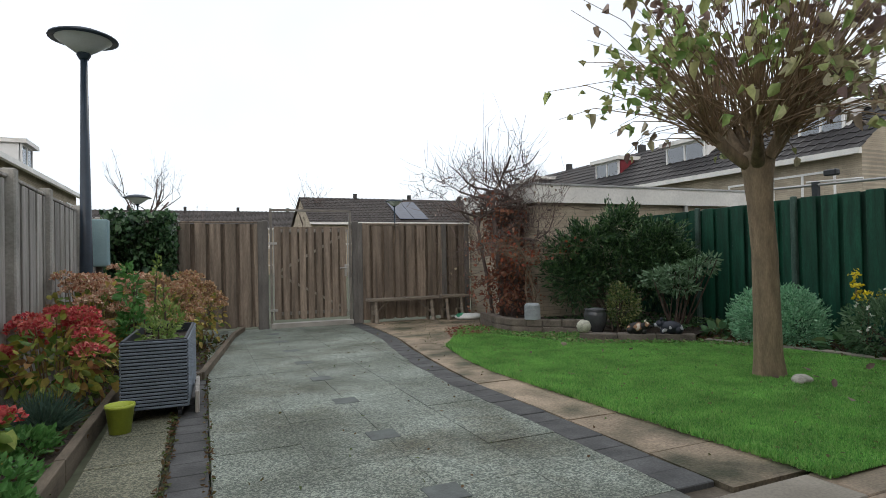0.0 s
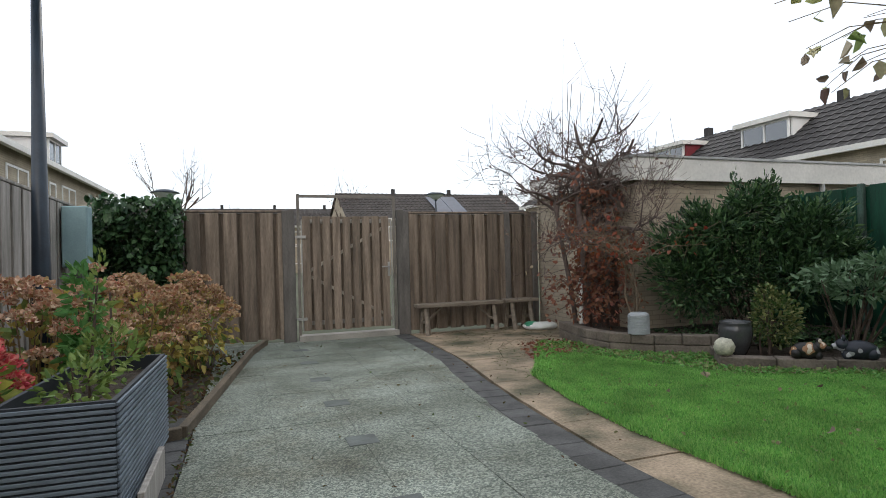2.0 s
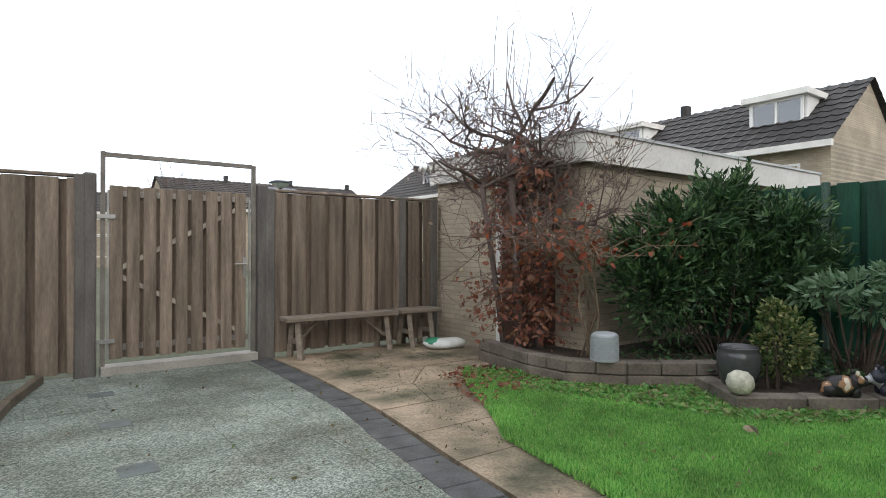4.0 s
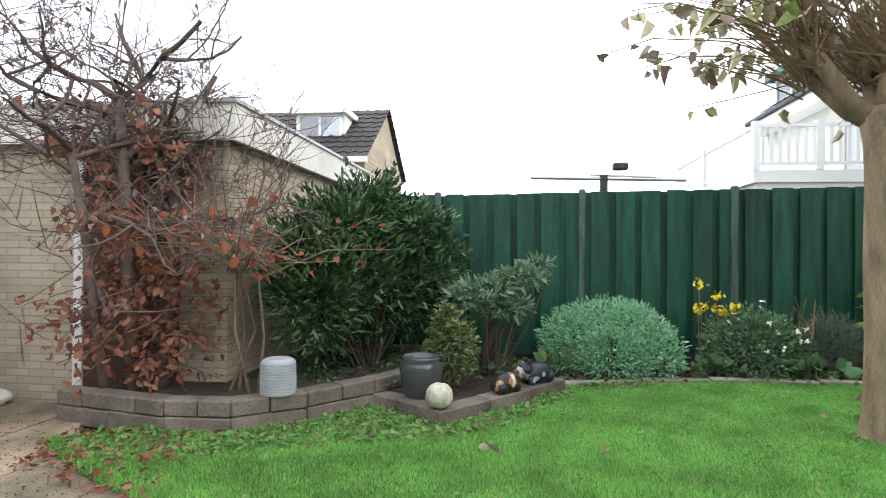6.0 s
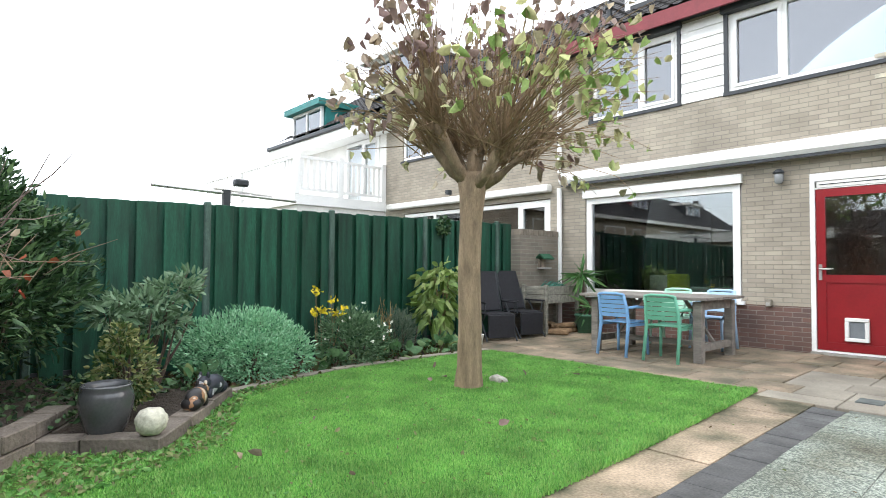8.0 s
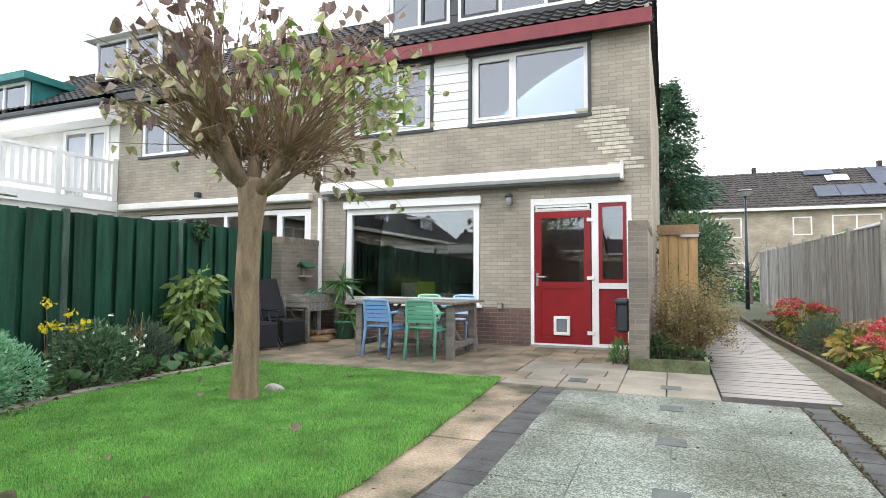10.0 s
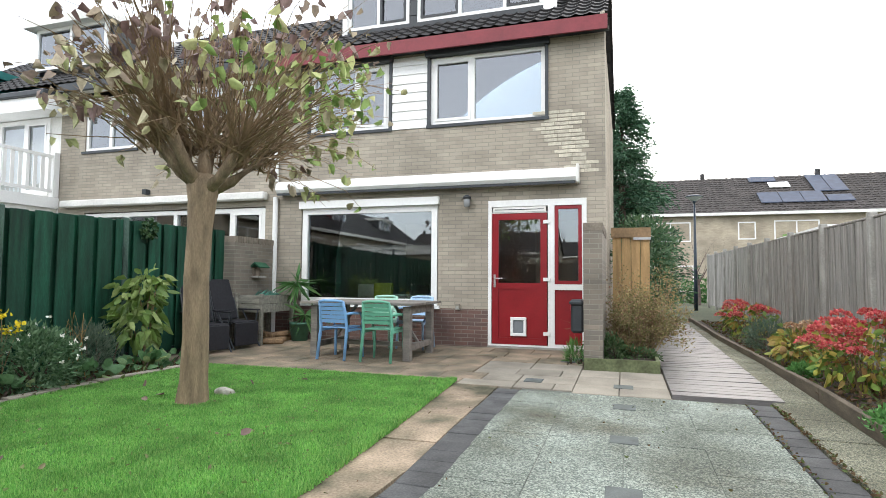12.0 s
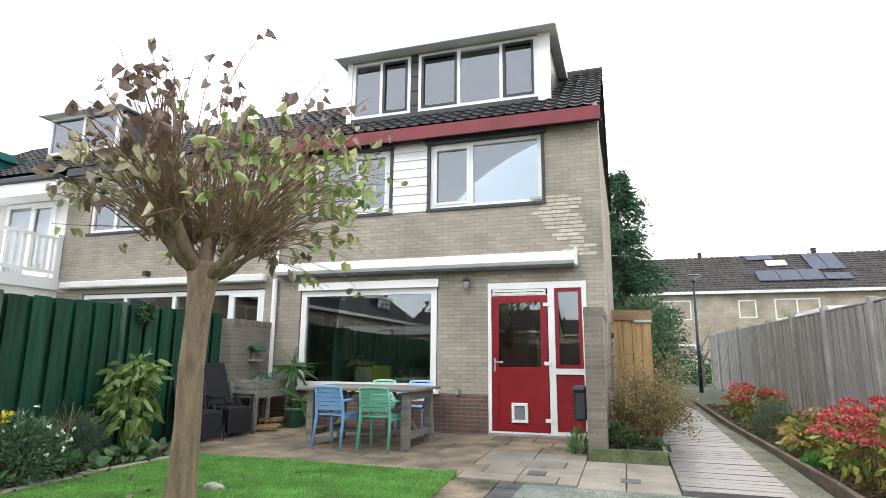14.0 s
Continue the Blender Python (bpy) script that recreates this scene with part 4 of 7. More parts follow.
# ---- paving: slabs, bands, flags, planks ----
drive = thing("driveway", "exposed aggregate concrete slabs with small dark inset tiles", "paving", kind="structure")
rng = random.Random(3)
sx, sy = 0.51, 0.505
agg = slab_mesh("slab", sx - 0.0025, sy - 0.003, 0.05, M_AGG, 0.0018)
strips = {}
for j in range(-1, 17):
    y = 0.95 + sy * (j + 0.5)
    if y > 9.4 or y < 0.9:
        continue
    for i in range(5):
        x = 1.335 + sx * (i + 0.5)
        lim = lerp_line(BAND_IN, y)
        left, right = x - sx / 2, x + sx / 2
        if left > lim - 0.05:
            continue
        m = pose(x, y, G(y) + rng.uniform(-0.002, 0.002)) @ TILT @ pose(0, 0, 0, rng.uniform(-0.12, 0.12), rng.uniform(-0.12, 0.12), 0)
        if right <= lim + 0.02:
            piece("slab", agg, drive, m)
        else:
            xa, xb = lerp_line(BAND_IN, y - sy / 2) - x, lerp_line(BAND_IN, y + sy / 2) - x
            cb = bmesh.new()
            q = [(-sx / 2 + 0.004, -sy / 2 + 0.004), (xa - 0.004, -sy / 2 + 0.004), (xb - 0.004, sy / 2 - 0.004), (-sx / 2 + 0.004, sy / 2 - 0.004)]
            top = [cb.verts.new((*p, 0)) for p in q]
            bot = [cb.verts.new((*p, -0.05)) for p in q]
            cb.faces.new(top), cb.faces.new(bot[::-1])
            for k in range(4):
                cb.faces.new((top[k], bot[k], bot[(k + 1) % 4], top[(k + 1) % 4]))
            piece("slab", mesh_of(cb, "slab", M_AGG), drive, m)
sheet("joint_fill", [(1.33, 0.95), *[(x - 0.01, y_) for x, y_ in BAND_IN], (1.34, 9.42)], -0.004, mat("joint_grit", (0.13, 0.138, 0.122), 0.95, 0.3, 6, 0.5), "grit in the joints of the driveway", "sand")
tl = slab_mesh("inset_tile", 0.19, 0.19, 0.03, M_TILE, 0.003)
for k in range(9):
    y = 0.38 + 1.02 * k
    if y > 1.0:
        piece("inset_tile", tl, drive, pose(2.35, y, G(y) + 0.004) @ TILT)
# narrow strip beside the flower bed
strip = slab_mesh("slab", 0.4, 0.6, 0.05, M_AGG_MOSS, 0.005)
for k in range(7):
    y = 0.75 + 0.607 * (k + 0.5)
    piece("slab", strip, drive, pose(0.885, y, G(y) - 0.004 + rng.uniform(-0.003, 0.003)) @ TILT)
strip2 = slab_mesh("slab", 0.3, 0.6, 0.05, M_AGG_MOSS, 0.005)
for k in range(15):
    y = 0.74 - 0.607 * (k + 0.5)
    piece("slab", strip2, drive, pose(0.815, y, G(y) - 0.004) @ TILT)

border = thing("paver_band", "dark grey concrete paver border of the driveway", "paving", kind="structure")
pav = slab_mesh("paver", 0.205, 0.205, 0.06, M_BAND, 0.005)
for k in range(22):
    y = 0.95 + 0.21 * (k + 0.5)
    piece("paver", pav, border, pose(1.222 + rng.uniform(-0.006, 0.006), y, G(y) + rng.uniform(-0.003, 0.003)) @ TILT @ pose(0, 0, 0, 0, 0, rng.uniform(-1.5, 1.5)))
pav2 = slab_mesh("paver", 0.235, 0.205, 0.06, M_BAND, 0.005)
y = 0.95
while y < 9.38:
    xm = (lerp_line(BAND_IN, y) + lerp_line(BAND_OUT, y)) / 2
    dx = lerp_line(BAND_IN, y + 0.1) - lerp_line(BAND_IN, y - 0.1)
    piece("paver", pav2, border, pose(xm, y + 0.1, G(y + 0.1) + rng.uniform(-0.003, 0.003)) @ TILT @ pose(0, 0, 0, 0, 0, -math.degrees(math.atan2(dx, 0.2))))
    y += 0.209

terrace = thing("terrace", "brown weathered concrete flagstones, stained and uneven", "paving", kind="structure")
sheet("sand_joint", [(1.9, -2.19), (8.5, -2.19), (8.5, 0.8), (4.1, 0.82), (3.6, 0.95), (1.9, 0.95)], -0.028, mat("joint_sand", (0.12, 0.1, 0.075), 0.95, 0.3, 8, 0.5), "dark sand in the joints of the paving", "sand")
W, D = 0.6, 0.4
meshes = {}


def flag(w, d, material):
    key = (round(w, 2), round(d, 2), material.name)
    if key not in meshes:
        meshes[key] = slab_mesh("flagstone", w - 0.009, d - 0.009, 0.045, material, 0.006)
    return meshes[key]


row = 0
y = -2.12
while y < 0.78:
    d = 0.41 if row % 3 else 0.5
    if y + d > 0.84:
        d = 0.82 - y
    x = 2.84 + (0.0 if row % 2 else -0.3)
    while x < 8.28:
        w = rng.choice((0.4, 0.6, 0.6, 0.5))
        w = min(w, 8.3 - x)
        x0 = max(x, 2.84)
        yc = y + d / 2
        if w > 0.1 and x + w - x0 > 0.1:
            m_ = M_FLAG_GREY if x < 3.75 and yc > -1.0 else M_FLAG
            piece("flagstone", flag(x + w - x0, d, m_), terrace, pose((x0 + x + w) / 2, yc, G(yc) + rng.uniform(-0.004, 0.004)) @ TILT @ pose(0, 0, 0, rng.uniform(-0.3, 0.3), rng.uniform(-0.3, 0.3), 0))
        x += w
    y += d
    row += 1
for x0, x1 in ((1.93, 2.4), (2.4, 2.84)):
    for y0, y1 in ((-0.46, 0.0), (0.0, 0.48), (0.48, 0.94)):
        yc = (y0 + y1) / 2
        piece("flagstone", flag(x1 - x0, y1 - y0, M_FLAG_GREY), terrace, pose((x0 + x1) / 2, yc, G(yc) + rng.uniform(-0.003, 0.003)) @ TILT)
for x, y in ((3.28, 0.42), (2.36, 0.5), (3.05, -1.05), (2.95, -1.3)):
    piece("inset_tile", tl, terrace, pose(x, y, G(y) + 0.007) @ TILT)

path = thing("garden_path", "brown concrete path slabs between lawn and driveway", "paving", kind="structure")
y = 0.84
while y < 9.3:
    d = rng.choice((0.55, 0.6, 0.75))
    y1 = min(y + d, 9.42)
    xa0, xa1 = lerp_line(BAND_OUT, max(y, 0.95)) + 0.01, lerp_line(BAND_OUT, y1) + 0.01
    lw = [*LAWN_WEST, (6.2, 7.9), (6.2, 9.42)]
    xb0, xb1 = lerp_line(lw, y) + 0.02, lerp_line(lw, y1) + 0.02
    nseg = 1 if xb0 - xa0 < 0.8 else (2 if xb0 - xa0 < 1.4 else 3)
    for k in range(nseg):
        q = [(xa0 + (xb0 - xa0) * k / nseg + 0.005, y + 0.005), (xa0 + (xb0 - xa0) * (k + 1) / nseg - 0.005, y + 0.005),
             (xa1 + (xb1 - xa1) * (k + 1) / nseg - 0.005, y1 - 0.005), (xa1 + (xb1 - xa1) * k / nseg + 0.005, y1 - 0.005)]
        cb = bmesh.new()
        top = [cb.verts.new((a, b, G(b) + 0.002)) for a, b in q]
        bot = [cb.verts.new((a, b, G(b) - 0.05)) for a, b in q]
        cb.faces.new(top), cb.faces.new(bot[::-1])
        for e in range(4):
            cb.faces.new((top[e], bot[e], bot[(e + 1) % 4], top[(e + 1) % 4]))
        piece("path_slab", mesh_of(cb, "path_slab", M_PATH), path, pose(0, 0, rng.uniform(-0.004, 0.004)))
    y = y1

deck = thing("boardwalk", "wet grey-brown plank walkway beside the house", "decking", kind="structure")
plank = mesh_of(bx(-0.47, -0.0702, -0.03, 0.47, 0.0702, 0, bevel=0.0015), "plank", M_DECK)
for k in range(60):
    y = 0.66 - k * 0.142
    piece("plank", plank, deck, pose(1.45, y, G(y) + 0.012 + rng.uniform(-0.002, 0.002), 0, rng.uniform(-0.2, 0.2), 0))
part("bearer", bx(0.985, 0.735, G(0.7) - 0.05, 1.92, 0.775, G(0.7) + 0.012), M_DECK, deck)

edge = thing("bed_edging", "weathered timber edging of the flower bed", "edging", kind="structure")
for (x0, y0), (x1, y1) in zip(EDGING, EDGING[1:]):
    n = max(1, round(math.hypot(x1 - x0, y1 - y0) / 1.9))
    for i in range(n):
        a, b = i / n, (i + 1) / n
        pa, pb = Vector((x0 + (x1 - x0) * a, y0 + (y1 - y0) * a, 0)), Vector((x0 + (x1 - x0) * b, y0 + (y1 - y0) * b, 0))
        L = (pb - pa).length
        ang = math.degrees(math.atan2(pb.y - pa.y, pb.x - pa.x))
        part("edging_board", bx(0.004, -0.03, -0.1, L - 0.004, 0.03, 0.075, m=pose(pa.x, pa.y, G(pa.y), 0, 0, ang) @ Matrix.Rotation(-math.atan2(G(pb.y) - G(pa.y), L), 4, "Y"), bevel=0.006), M_EDGE, edge)

# ---- lawn ----
M_LAWN = mat("lawn_base", (0.06, 0.15, 0.028), 0.9, 0.45, 3, 0.8, 60, bump_dist=0.02)
sheet("lawn", LAWN, 0.012, M_LAWN, "green mown lawn", "lawn")
M_BLADE = two_tone("grass_blade", [(0.105, 0.28, 0.062), (0.16, 0.4, 0.088), (0.23, 0.5, 0.115), (0.34, 0.52, 0.17)], 0.55, translucent=0.45, patch=3.2, swing=0.6)
rs = np.random.RandomState(5)


def grass(name, poly, n, h, label, material, wide=0.006, lean=0.5, dz=0.01):
    xs, ys_ = zip(*poly)
    pts = []
    while len(pts) < n:
        c = rs.uniform((min(xs), min(ys_)), (max(xs), max(ys_)), (4000, 2))
        pts += [p for p in c if inside(p[0], p[1], poly)]
    p = np.array(pts[:n])
    patch = 0.75 + 0.5 * np.sin(p[:, 0] * 2.1 + 1.3 * np.sin(p[:, 1] * 1.7)) * np.sin(p[:, 1] * 2.6)
    hh = h * (0.5 + 0.6 * rs.rand(n)) * (0.8 + 0.25 * patch)
    a = rs.uniform(0, math.tau, n)
    z = np.array([G(v) for v in p[:, 1]]) + dz
    side = np.stack([np.cos(a), np.sin(a)], 1) * wide
    off = np.stack([-np.sin(a), np.cos(a)], 1) * (hh * lean * rs.uniform(-1, 1, n))[:, None]
    v = np.zeros((n, 3, 3))
    v[:, 0, :2], v[:, 1, :2], v[:, 2, :2] = p - side, p + side, p + off
    v[:, 0, 2] = v[:, 1, 2] = z
    v[:, 2, 2] = z + hh
    me = bpy.data.meshes.new(name)
    me.vertices.add(n * 3), me.loops.add(n * 3), me.polygons.add(n)
    me.vertices.foreach_set("co", v.reshape(-1))
    me.loops.foreach_set("vertex_index", np.arange(n * 3))
    me.polygons.foreach_set("loop_start", np.arange(0, n * 3, 3))
    me.update()
    me.validate()
    me.materials.append(material)
    return tagged(new(name, me), label, "grass", kind="stuff")


grass("grass", LAWN, 330000, 0.028, "short green grass blades of the lawn", M_BLADE, wide=0.0045, lean=0.9)
edge_line = [(x - 0.05, y) for x, y in LAWN_WEST]
grass("grass_edge", [*edge_line, *[(x + 0.06, y) for x, y in LAWN_WEST[::-1]]], 9000, 0.045, "ragged grass along the lawn edge", M_BLADE, lean=1.0)
weed = two_tone("lawn_weed", [(0.09, 0.24, 0.06), (0.14, 0.32, 0.08), (0.2, 0.27, 0.09), (0.24, 0.2, 0.12)], 0.6)


# ---- plants ----
def leaves(name, centers, size, material, parent=None, aspect=0.55, droop=0.3, up=0.0, seed=1, out=None, fold=0.25):
    """Many separate folded leaves. out: a direction for each leaf, or none for all ways."""
    r = np.random.RandomState(seed)
    c = np.asarray(centers, float)
    n = len(c)
    d = r.normal(size=(n, 3)) if out is None else np.asarray(out, float) + r.normal(size=(n, 3)) * 0.45
    d[:, 2] += up - droop
    d /= np.linalg.norm(d, axis=1)[:, None] + 1e-9
    s = np.cross(d, r.normal(size=(n, 3)))
    s /= np.linalg.norm(s, axis=1)[:, None] + 1e-9
    nrm = np.cross(d, s)
    L = (size * r.uniform(0.6, 1.25, n))[:, None]
    w = L * aspect * 0.5
    base, tip = c, c + d * L - np.array([0, 0, 1]) * L * droop * 0.3
    mid = c + d * L * 0.5 - np.array([0, 0, 1]) * L * droop * 0.08
    lift = nrm * w * fold * 2
    a1, a2 = c + d * L * 0.22, c + d * L * 0.66 - np.array([0, 0, 1]) * L * droop * 0.15
    jag = r.uniform(0.75, 1.15, (n, 4, 1))
    v = np.stack([base, a1 - s * w * jag[:, 0] + lift, a2 - s * w * 0.86 * jag[:, 1] + lift * 0.7, tip, a2 + s * w * 0.86 * jag[:, 2] + lift * 0.7, a1 + s * w * jag[:, 3] + lift, mid], 1).reshape(-1, 3)
    k = np.arange(n)[:, None] * 7
    f = np.concatenate([k + [6, a, (a + 1) % 6] for a in range(6)], 1).reshape(-1, 3)
    me = bpy.data.meshes.new(name)
    nf = len(f)
    me.vertices.add(len(v)), me.loops.add(nf * 3), me.polygons.add(nf)
    me.vertices.foreach_set("co", v.reshape(-1))
    me.loops.foreach_set("vertex_index", f.reshape(-1))
    me.polygons.foreach_set("loop_start", np.arange(0, nf * 3, 3))
    me.update()
    me.validate()
    me.materials.append(material)
    ob = new(name, me)
    ob.parent = parent
    return ob


def cloud_pts(n, lumps, r, shell=0.55):
    """Points in a heap of ellipsoids (x, y, z, rx, ry, rz), thicker towards the skin, with the way out at each."""
    w = np.array([l[3] * l[4] * l[5] for l in lumps]) ** 0.66
    idx = r.choice(len(lumps), n, p=w / w.sum())
    d = r.normal(size=(n, 3))
    d /= np.linalg.norm(d, axis=1)[:, None]
    rad = shell + (1 - shell) * r.rand(n) ** 0.7
    lum = np.array(lumps)[idx]
    return lum[:, :3] + d * lum[:, 3:] * (rad * r.uniform(0.85, 1.12, n))[:, None], d


def branchy(bm, p, d, length, rad, depth, r, tips, spread=0.6, up=0.15, seg=5, shrink=0.68, kids=(2, 4), bend=0.12):
    """A limb that wanders and forks into thinner ones; gathers the twig points."""
    pts, radii = [Vector(p)], [rad]
    d = Vector(d).normalized()
    steps = 4 if depth > 0 else 3
    for i in range(steps):
        d = (d + Vector(r.normal(size=3)) * bend + Vector((0, 0, up * 0.3))).normalized()
        pts.append(pts[-1] + d * length / steps)
        radii.append(rad * (1 - 0.5 * (i + 1) / steps))
    tube(bm, pts, radii, seg if depth > 0 else 3, cap=False)
    if depth <= 1:
        tips.extend((q, d) for q in pts[1:])
    if depth == 0:
        return
    for _ in range(r.randint(*kids)):
        i = r.randint(1, steps + 1)
        nd = (d + Vector(r.normal(size=3)) * spread + Vector((0, 0, up))).normalized()
        branchy(bm, pts[i], nd, length * shrink * r.uniform(0.75, 1.2), radii[i] * 0.72, depth - 1, r, tips, spread, up, max(seg - 1, 3), shrink, kids, bend)


# the pollarded lawn tree
tree = thing("pollarded_tree", "pollarded tree with brown shoots and wilting yellow-green leaves", "tree")
r = np.random.RandomState(11)
TX, TY = 5.94, 2.47
tz = G(TY)
trunk = bmesh.new()
tube(trunk, [(TX + 0.02, TY - 0.01, tz - 0.1), (TX + 0.015, TY, tz + 0.03), (TX + 0.005, TY, tz + 0.2), (TX, TY, tz + 0.6), (TX + 0.005, TY + 0.01, tz + 1.1), (TX - 0.025, TY + 0.02, tz + 1.55), (TX - 0.04, TY + 0.02, tz + 1.78), (TX - 0.045, TY + 0.02, tz + 1.95), (TX - 0.05, TY + 0.02, tz + 2.02)],
     [0.165, 0.138, 0.118, 0.11, 0.106, 0.105, 0.12, 0.145, 0.1], 20)
part("trunk", trunk, M_BARK, tree, smooth=True)
heads = []
for k in range(7):
    a = k * math.tau / 7 + r.uniform(-0.3, 0.3)
    q0 = Vector((TX - 0.045, TY + 0.02, tz + 1.85))
    L = r.uniform(0.28, 0.5)
    q2 = q0 + Vector((math.cos(a) * L, math.sin(a) * L, r.uniform(0.28, 0.5)))
    lb = bmesh.new()
    tube(lb, [q0, q0.lerp(q2, 0.5) + Vector((0, 0, -0.04)), q2, q2 + Vector((math.cos(a), math.sin(a), 1)) * 0.06], [0.07, 0.048, 0.05, 0.02], 10)
    part("limb", lb, M_BARK, tree, smooth=True)
    heads.append((q2, a))
heads.append((Vector((TX - 0.05, TY + 0.02, tz + 2.25)), None))
lb = bmesh.new()
tube(lb, [(TX - 0.045, TY + 0.02, tz + 1.9), heads[-1][0]], [0.08, 0.04], 10)
part("limb", lb, M_BARK, tree, smooth=True)
shoots = bmesh.new()
tips, tipdirs, mids = [], [], []
for k in range(560):
    q, a = heads[r.randint(len(heads))]
    az = r.uniform(0, math.tau) if a is None else a + r.normal() * 0.75
    el = np.clip(r.normal(0.86, 0.42), -0.15, 1.5)
    L = r.uniform(0.7, 1.5) * (1.0 if el < 0.5 else 1.05) * (0.98 - 0.36 * max(0.0, math.cos(az) * math.cos(el)) + 0.14 * max(0.0, -math.cos(az)) - 0.06 * max(0.0, math.sin(az)))
    d = Vector((math.cos(az) * math.cos(el), math.sin(az) * math.cos(el), math.sin(el)))
    p0 = q + Vector(r.normal(size=3)) * 0.05
    p1 = p0 + d * L * 0.4 + Vector((0, 0, 0.06 * L))
    p2 = p1 + d * L * 0.35 + Vector(r.normal(size=3)) * 0.03
    p3 = p2 + d * L * 0.25 + Vector((0, 0, -0.1 * L)) + Vector(r.normal(size=3)) * 0.04
    tube(shoots, [p0, p1, p2, p3], [0.0075, 0.0055, 0.004, 0.0025], 3, cap=False)
    tips.append(p3), tipdirs.append(d), mids.append(p2)
tagged(part("shoot", shoots, M_SHOOT, tree, "dense thin brown pollard shoots"), kind="stuff")
M_TLEAF = two_tone("wilting_leaf", [(0.2, 0.15, 0.12), (0.34, 0.27, 0.2), (0.46, 0.4, 0.28), (0.56, 0.53, 0.33), (0.4, 0.42, 0.2), (0.3, 0.34, 0.15)], 0.6, translucent=0.15)
M_TGREEN = two_tone("green_tree_leaf", [(0.17, 0.29, 0.075), (0.26, 0.36, 0.11), (0.44, 0.45, 0.19), (0.3, 0.26, 0.17)], 0.6, translucent=0.18)
M_TBROWN = two_tone("dry_purple_leaf", [(0.145, 0.097, 0.087), (0.22, 0.145, 0.126), (0.3, 0.23, 0.19), (0.36, 0.3, 0.18)], 0.65, translucent=0.15)
lc, lg, lbn = [], [], []
for p3, d, p2 in zip(tips, tipdirs, mids):
    side = (p3.x - TX)
    for _ in range(r.randint(3, 5)):
        q = p3.lerp(p2, r.uniform(-0.05, 0.9)) + Vector((0, 0, -0.03))
        x = r.rand()
        if side < -0.5 and q.z < tz + 3.1 and x < 0.75:
            lg.append(q)
        elif q.z > tz + 2.9 and x < 0.7:
            lbn.append(q)
        elif x < 0.5:
            lc.append(q)
        elif x < 0.62 and q.z < tz + 2.6:
            lbn.append(q)
for nm, pts, mt, sd in (("crown", lc, M_TLEAF, 2), ("crown", lg, M_TGREEN, 3), ("crown", lbn, M_TBROWN, 4)):
    leaves(nm, pts, 0.098, mt, tree, 0.72, 0.8, seed=sd, fold=0.6)

# the bare small tree with brown leaves
M_TWIG = mat("dark_twig", (0.125, 0.094, 0.083), 0.9, 0.3, 10, 0.3)
M_BEECH = two_tone("rust_leaf", [(0.15, 0.055, 0.042), (0.23, 0.085, 0.055), (0.3, 0.14, 0.085), (0.2, 0.11, 0.07)], 0.6, translucent=0.25)
bare = thing("bare_tree", "small bare tree with rust-brown leaves clinging to lower branches", "tree")
r = np.random.RandomState(21)
BX, BY = 6.0, 7.46
bz = G(BY) + 0.12
bt = bmesh.new()
tip = []
for (dx, dy, lx, ly, L, rad) in ((0, 0, -0.12, 0.05, 2.25, 0.05), (0.16, -0.1, 0.12, -0.05, 2.1, 0.055), (-0.1, 0.12, -0.25, 0.1, 1.85, 0.035)):
    p = Vector((BX + dx, BY + dy, bz - 0.1))
    e = p + Vector((lx, ly, L))
    tube(bt, [p, p.lerp(e, 0.35) + Vector((0.03, 0.02, 0)), p.lerp(e, 0.7) - Vector((0.02, 0.03, 0)), e], [rad, rad * 0.85, rad * 0.8, rad * 0.7], 9)
    for k in range(6):
        a = k * math.tau / 6 + r.uniform(-0.4, 0.4)
        branchy(bt, p.lerp(e, r.uniform(0.68, 1)), (math.cos(a) + 0.3, math.sin(a), r.uniform(-0.1, 1.35)), r.uniform(0.55, 0.9), rad * 0.62, 3, r, tip, spread=0.9, up=0.04, shrink=0.72, kids=(2, 5), bend=0.22)
part("trunk", bt, M_TWIG, bare, smooth=True)
fine = bmesh.new()
for q, d in tip:
    dd = (d + Vector(r.normal(size=3)) * 0.8 + Vector((0, 0, 0.25))).normalized()
    L = r.uniform(0.12, 0.4)
    tube(fine, [q, q + dd * L * 0.6, q + dd * L + Vector((0, 0, 0.03))], [0.0035, 0.0028, 0.0015], 3, cap=False)
for k in range(5):
    a = r.uniform(0, math.tau)
    q = Vector((BX + math.cos(a) * 0.3, BY + math.sin(a) * 0.3, bz + 2.3))
    tube(fine, [q, q + Vector((r.normal() * 0.1, r.normal() * 0.1, 0.9)), q + Vector((r.normal() * 0.25, r.normal() * 0.25, r.uniform(1.0, 1.75)))], [0.006, 0.004, 0.002], 3, cap=False)
lowt = []
for k in range(92):
    a = r.uniform(0, math.tau)
    z = r.uniform(0.1, 2.0)
    q = Vector((BX + 0.02, BY, bz + z))
    dd = Vector((math.cos(a), math.sin(a), r.uniform(-0.3, 0.5)))
    L = r.uniform(0.3, 0.75)
    pts = [q, q + dd * L * 0.5 + Vector((0, 0, 0.04)), q + dd * L - Vector((0, 0, 0.1))]
    tube(fine, pts, [0.006, 0.005, 0.002], 3, cap=False)
    lowt += [pts[1].lerp(pts[2], s) for s in np.linspace(-0.8, 1, 22)]
tagged(part("twig", fine, M_TWIG, bare), kind="stuff")
lowt = [Vector(q) + Vector(r.normal(size=3)) * 0.05 for q in lowt]
hip = [q + Vector(r.normal(size=3)) * 0.03 for q, d in tip if r.rand() < 0.16]
leaves("dry_foliage", lowt, 0.065, M_BEECH, bare, 0.62, 0.5, seed=5)
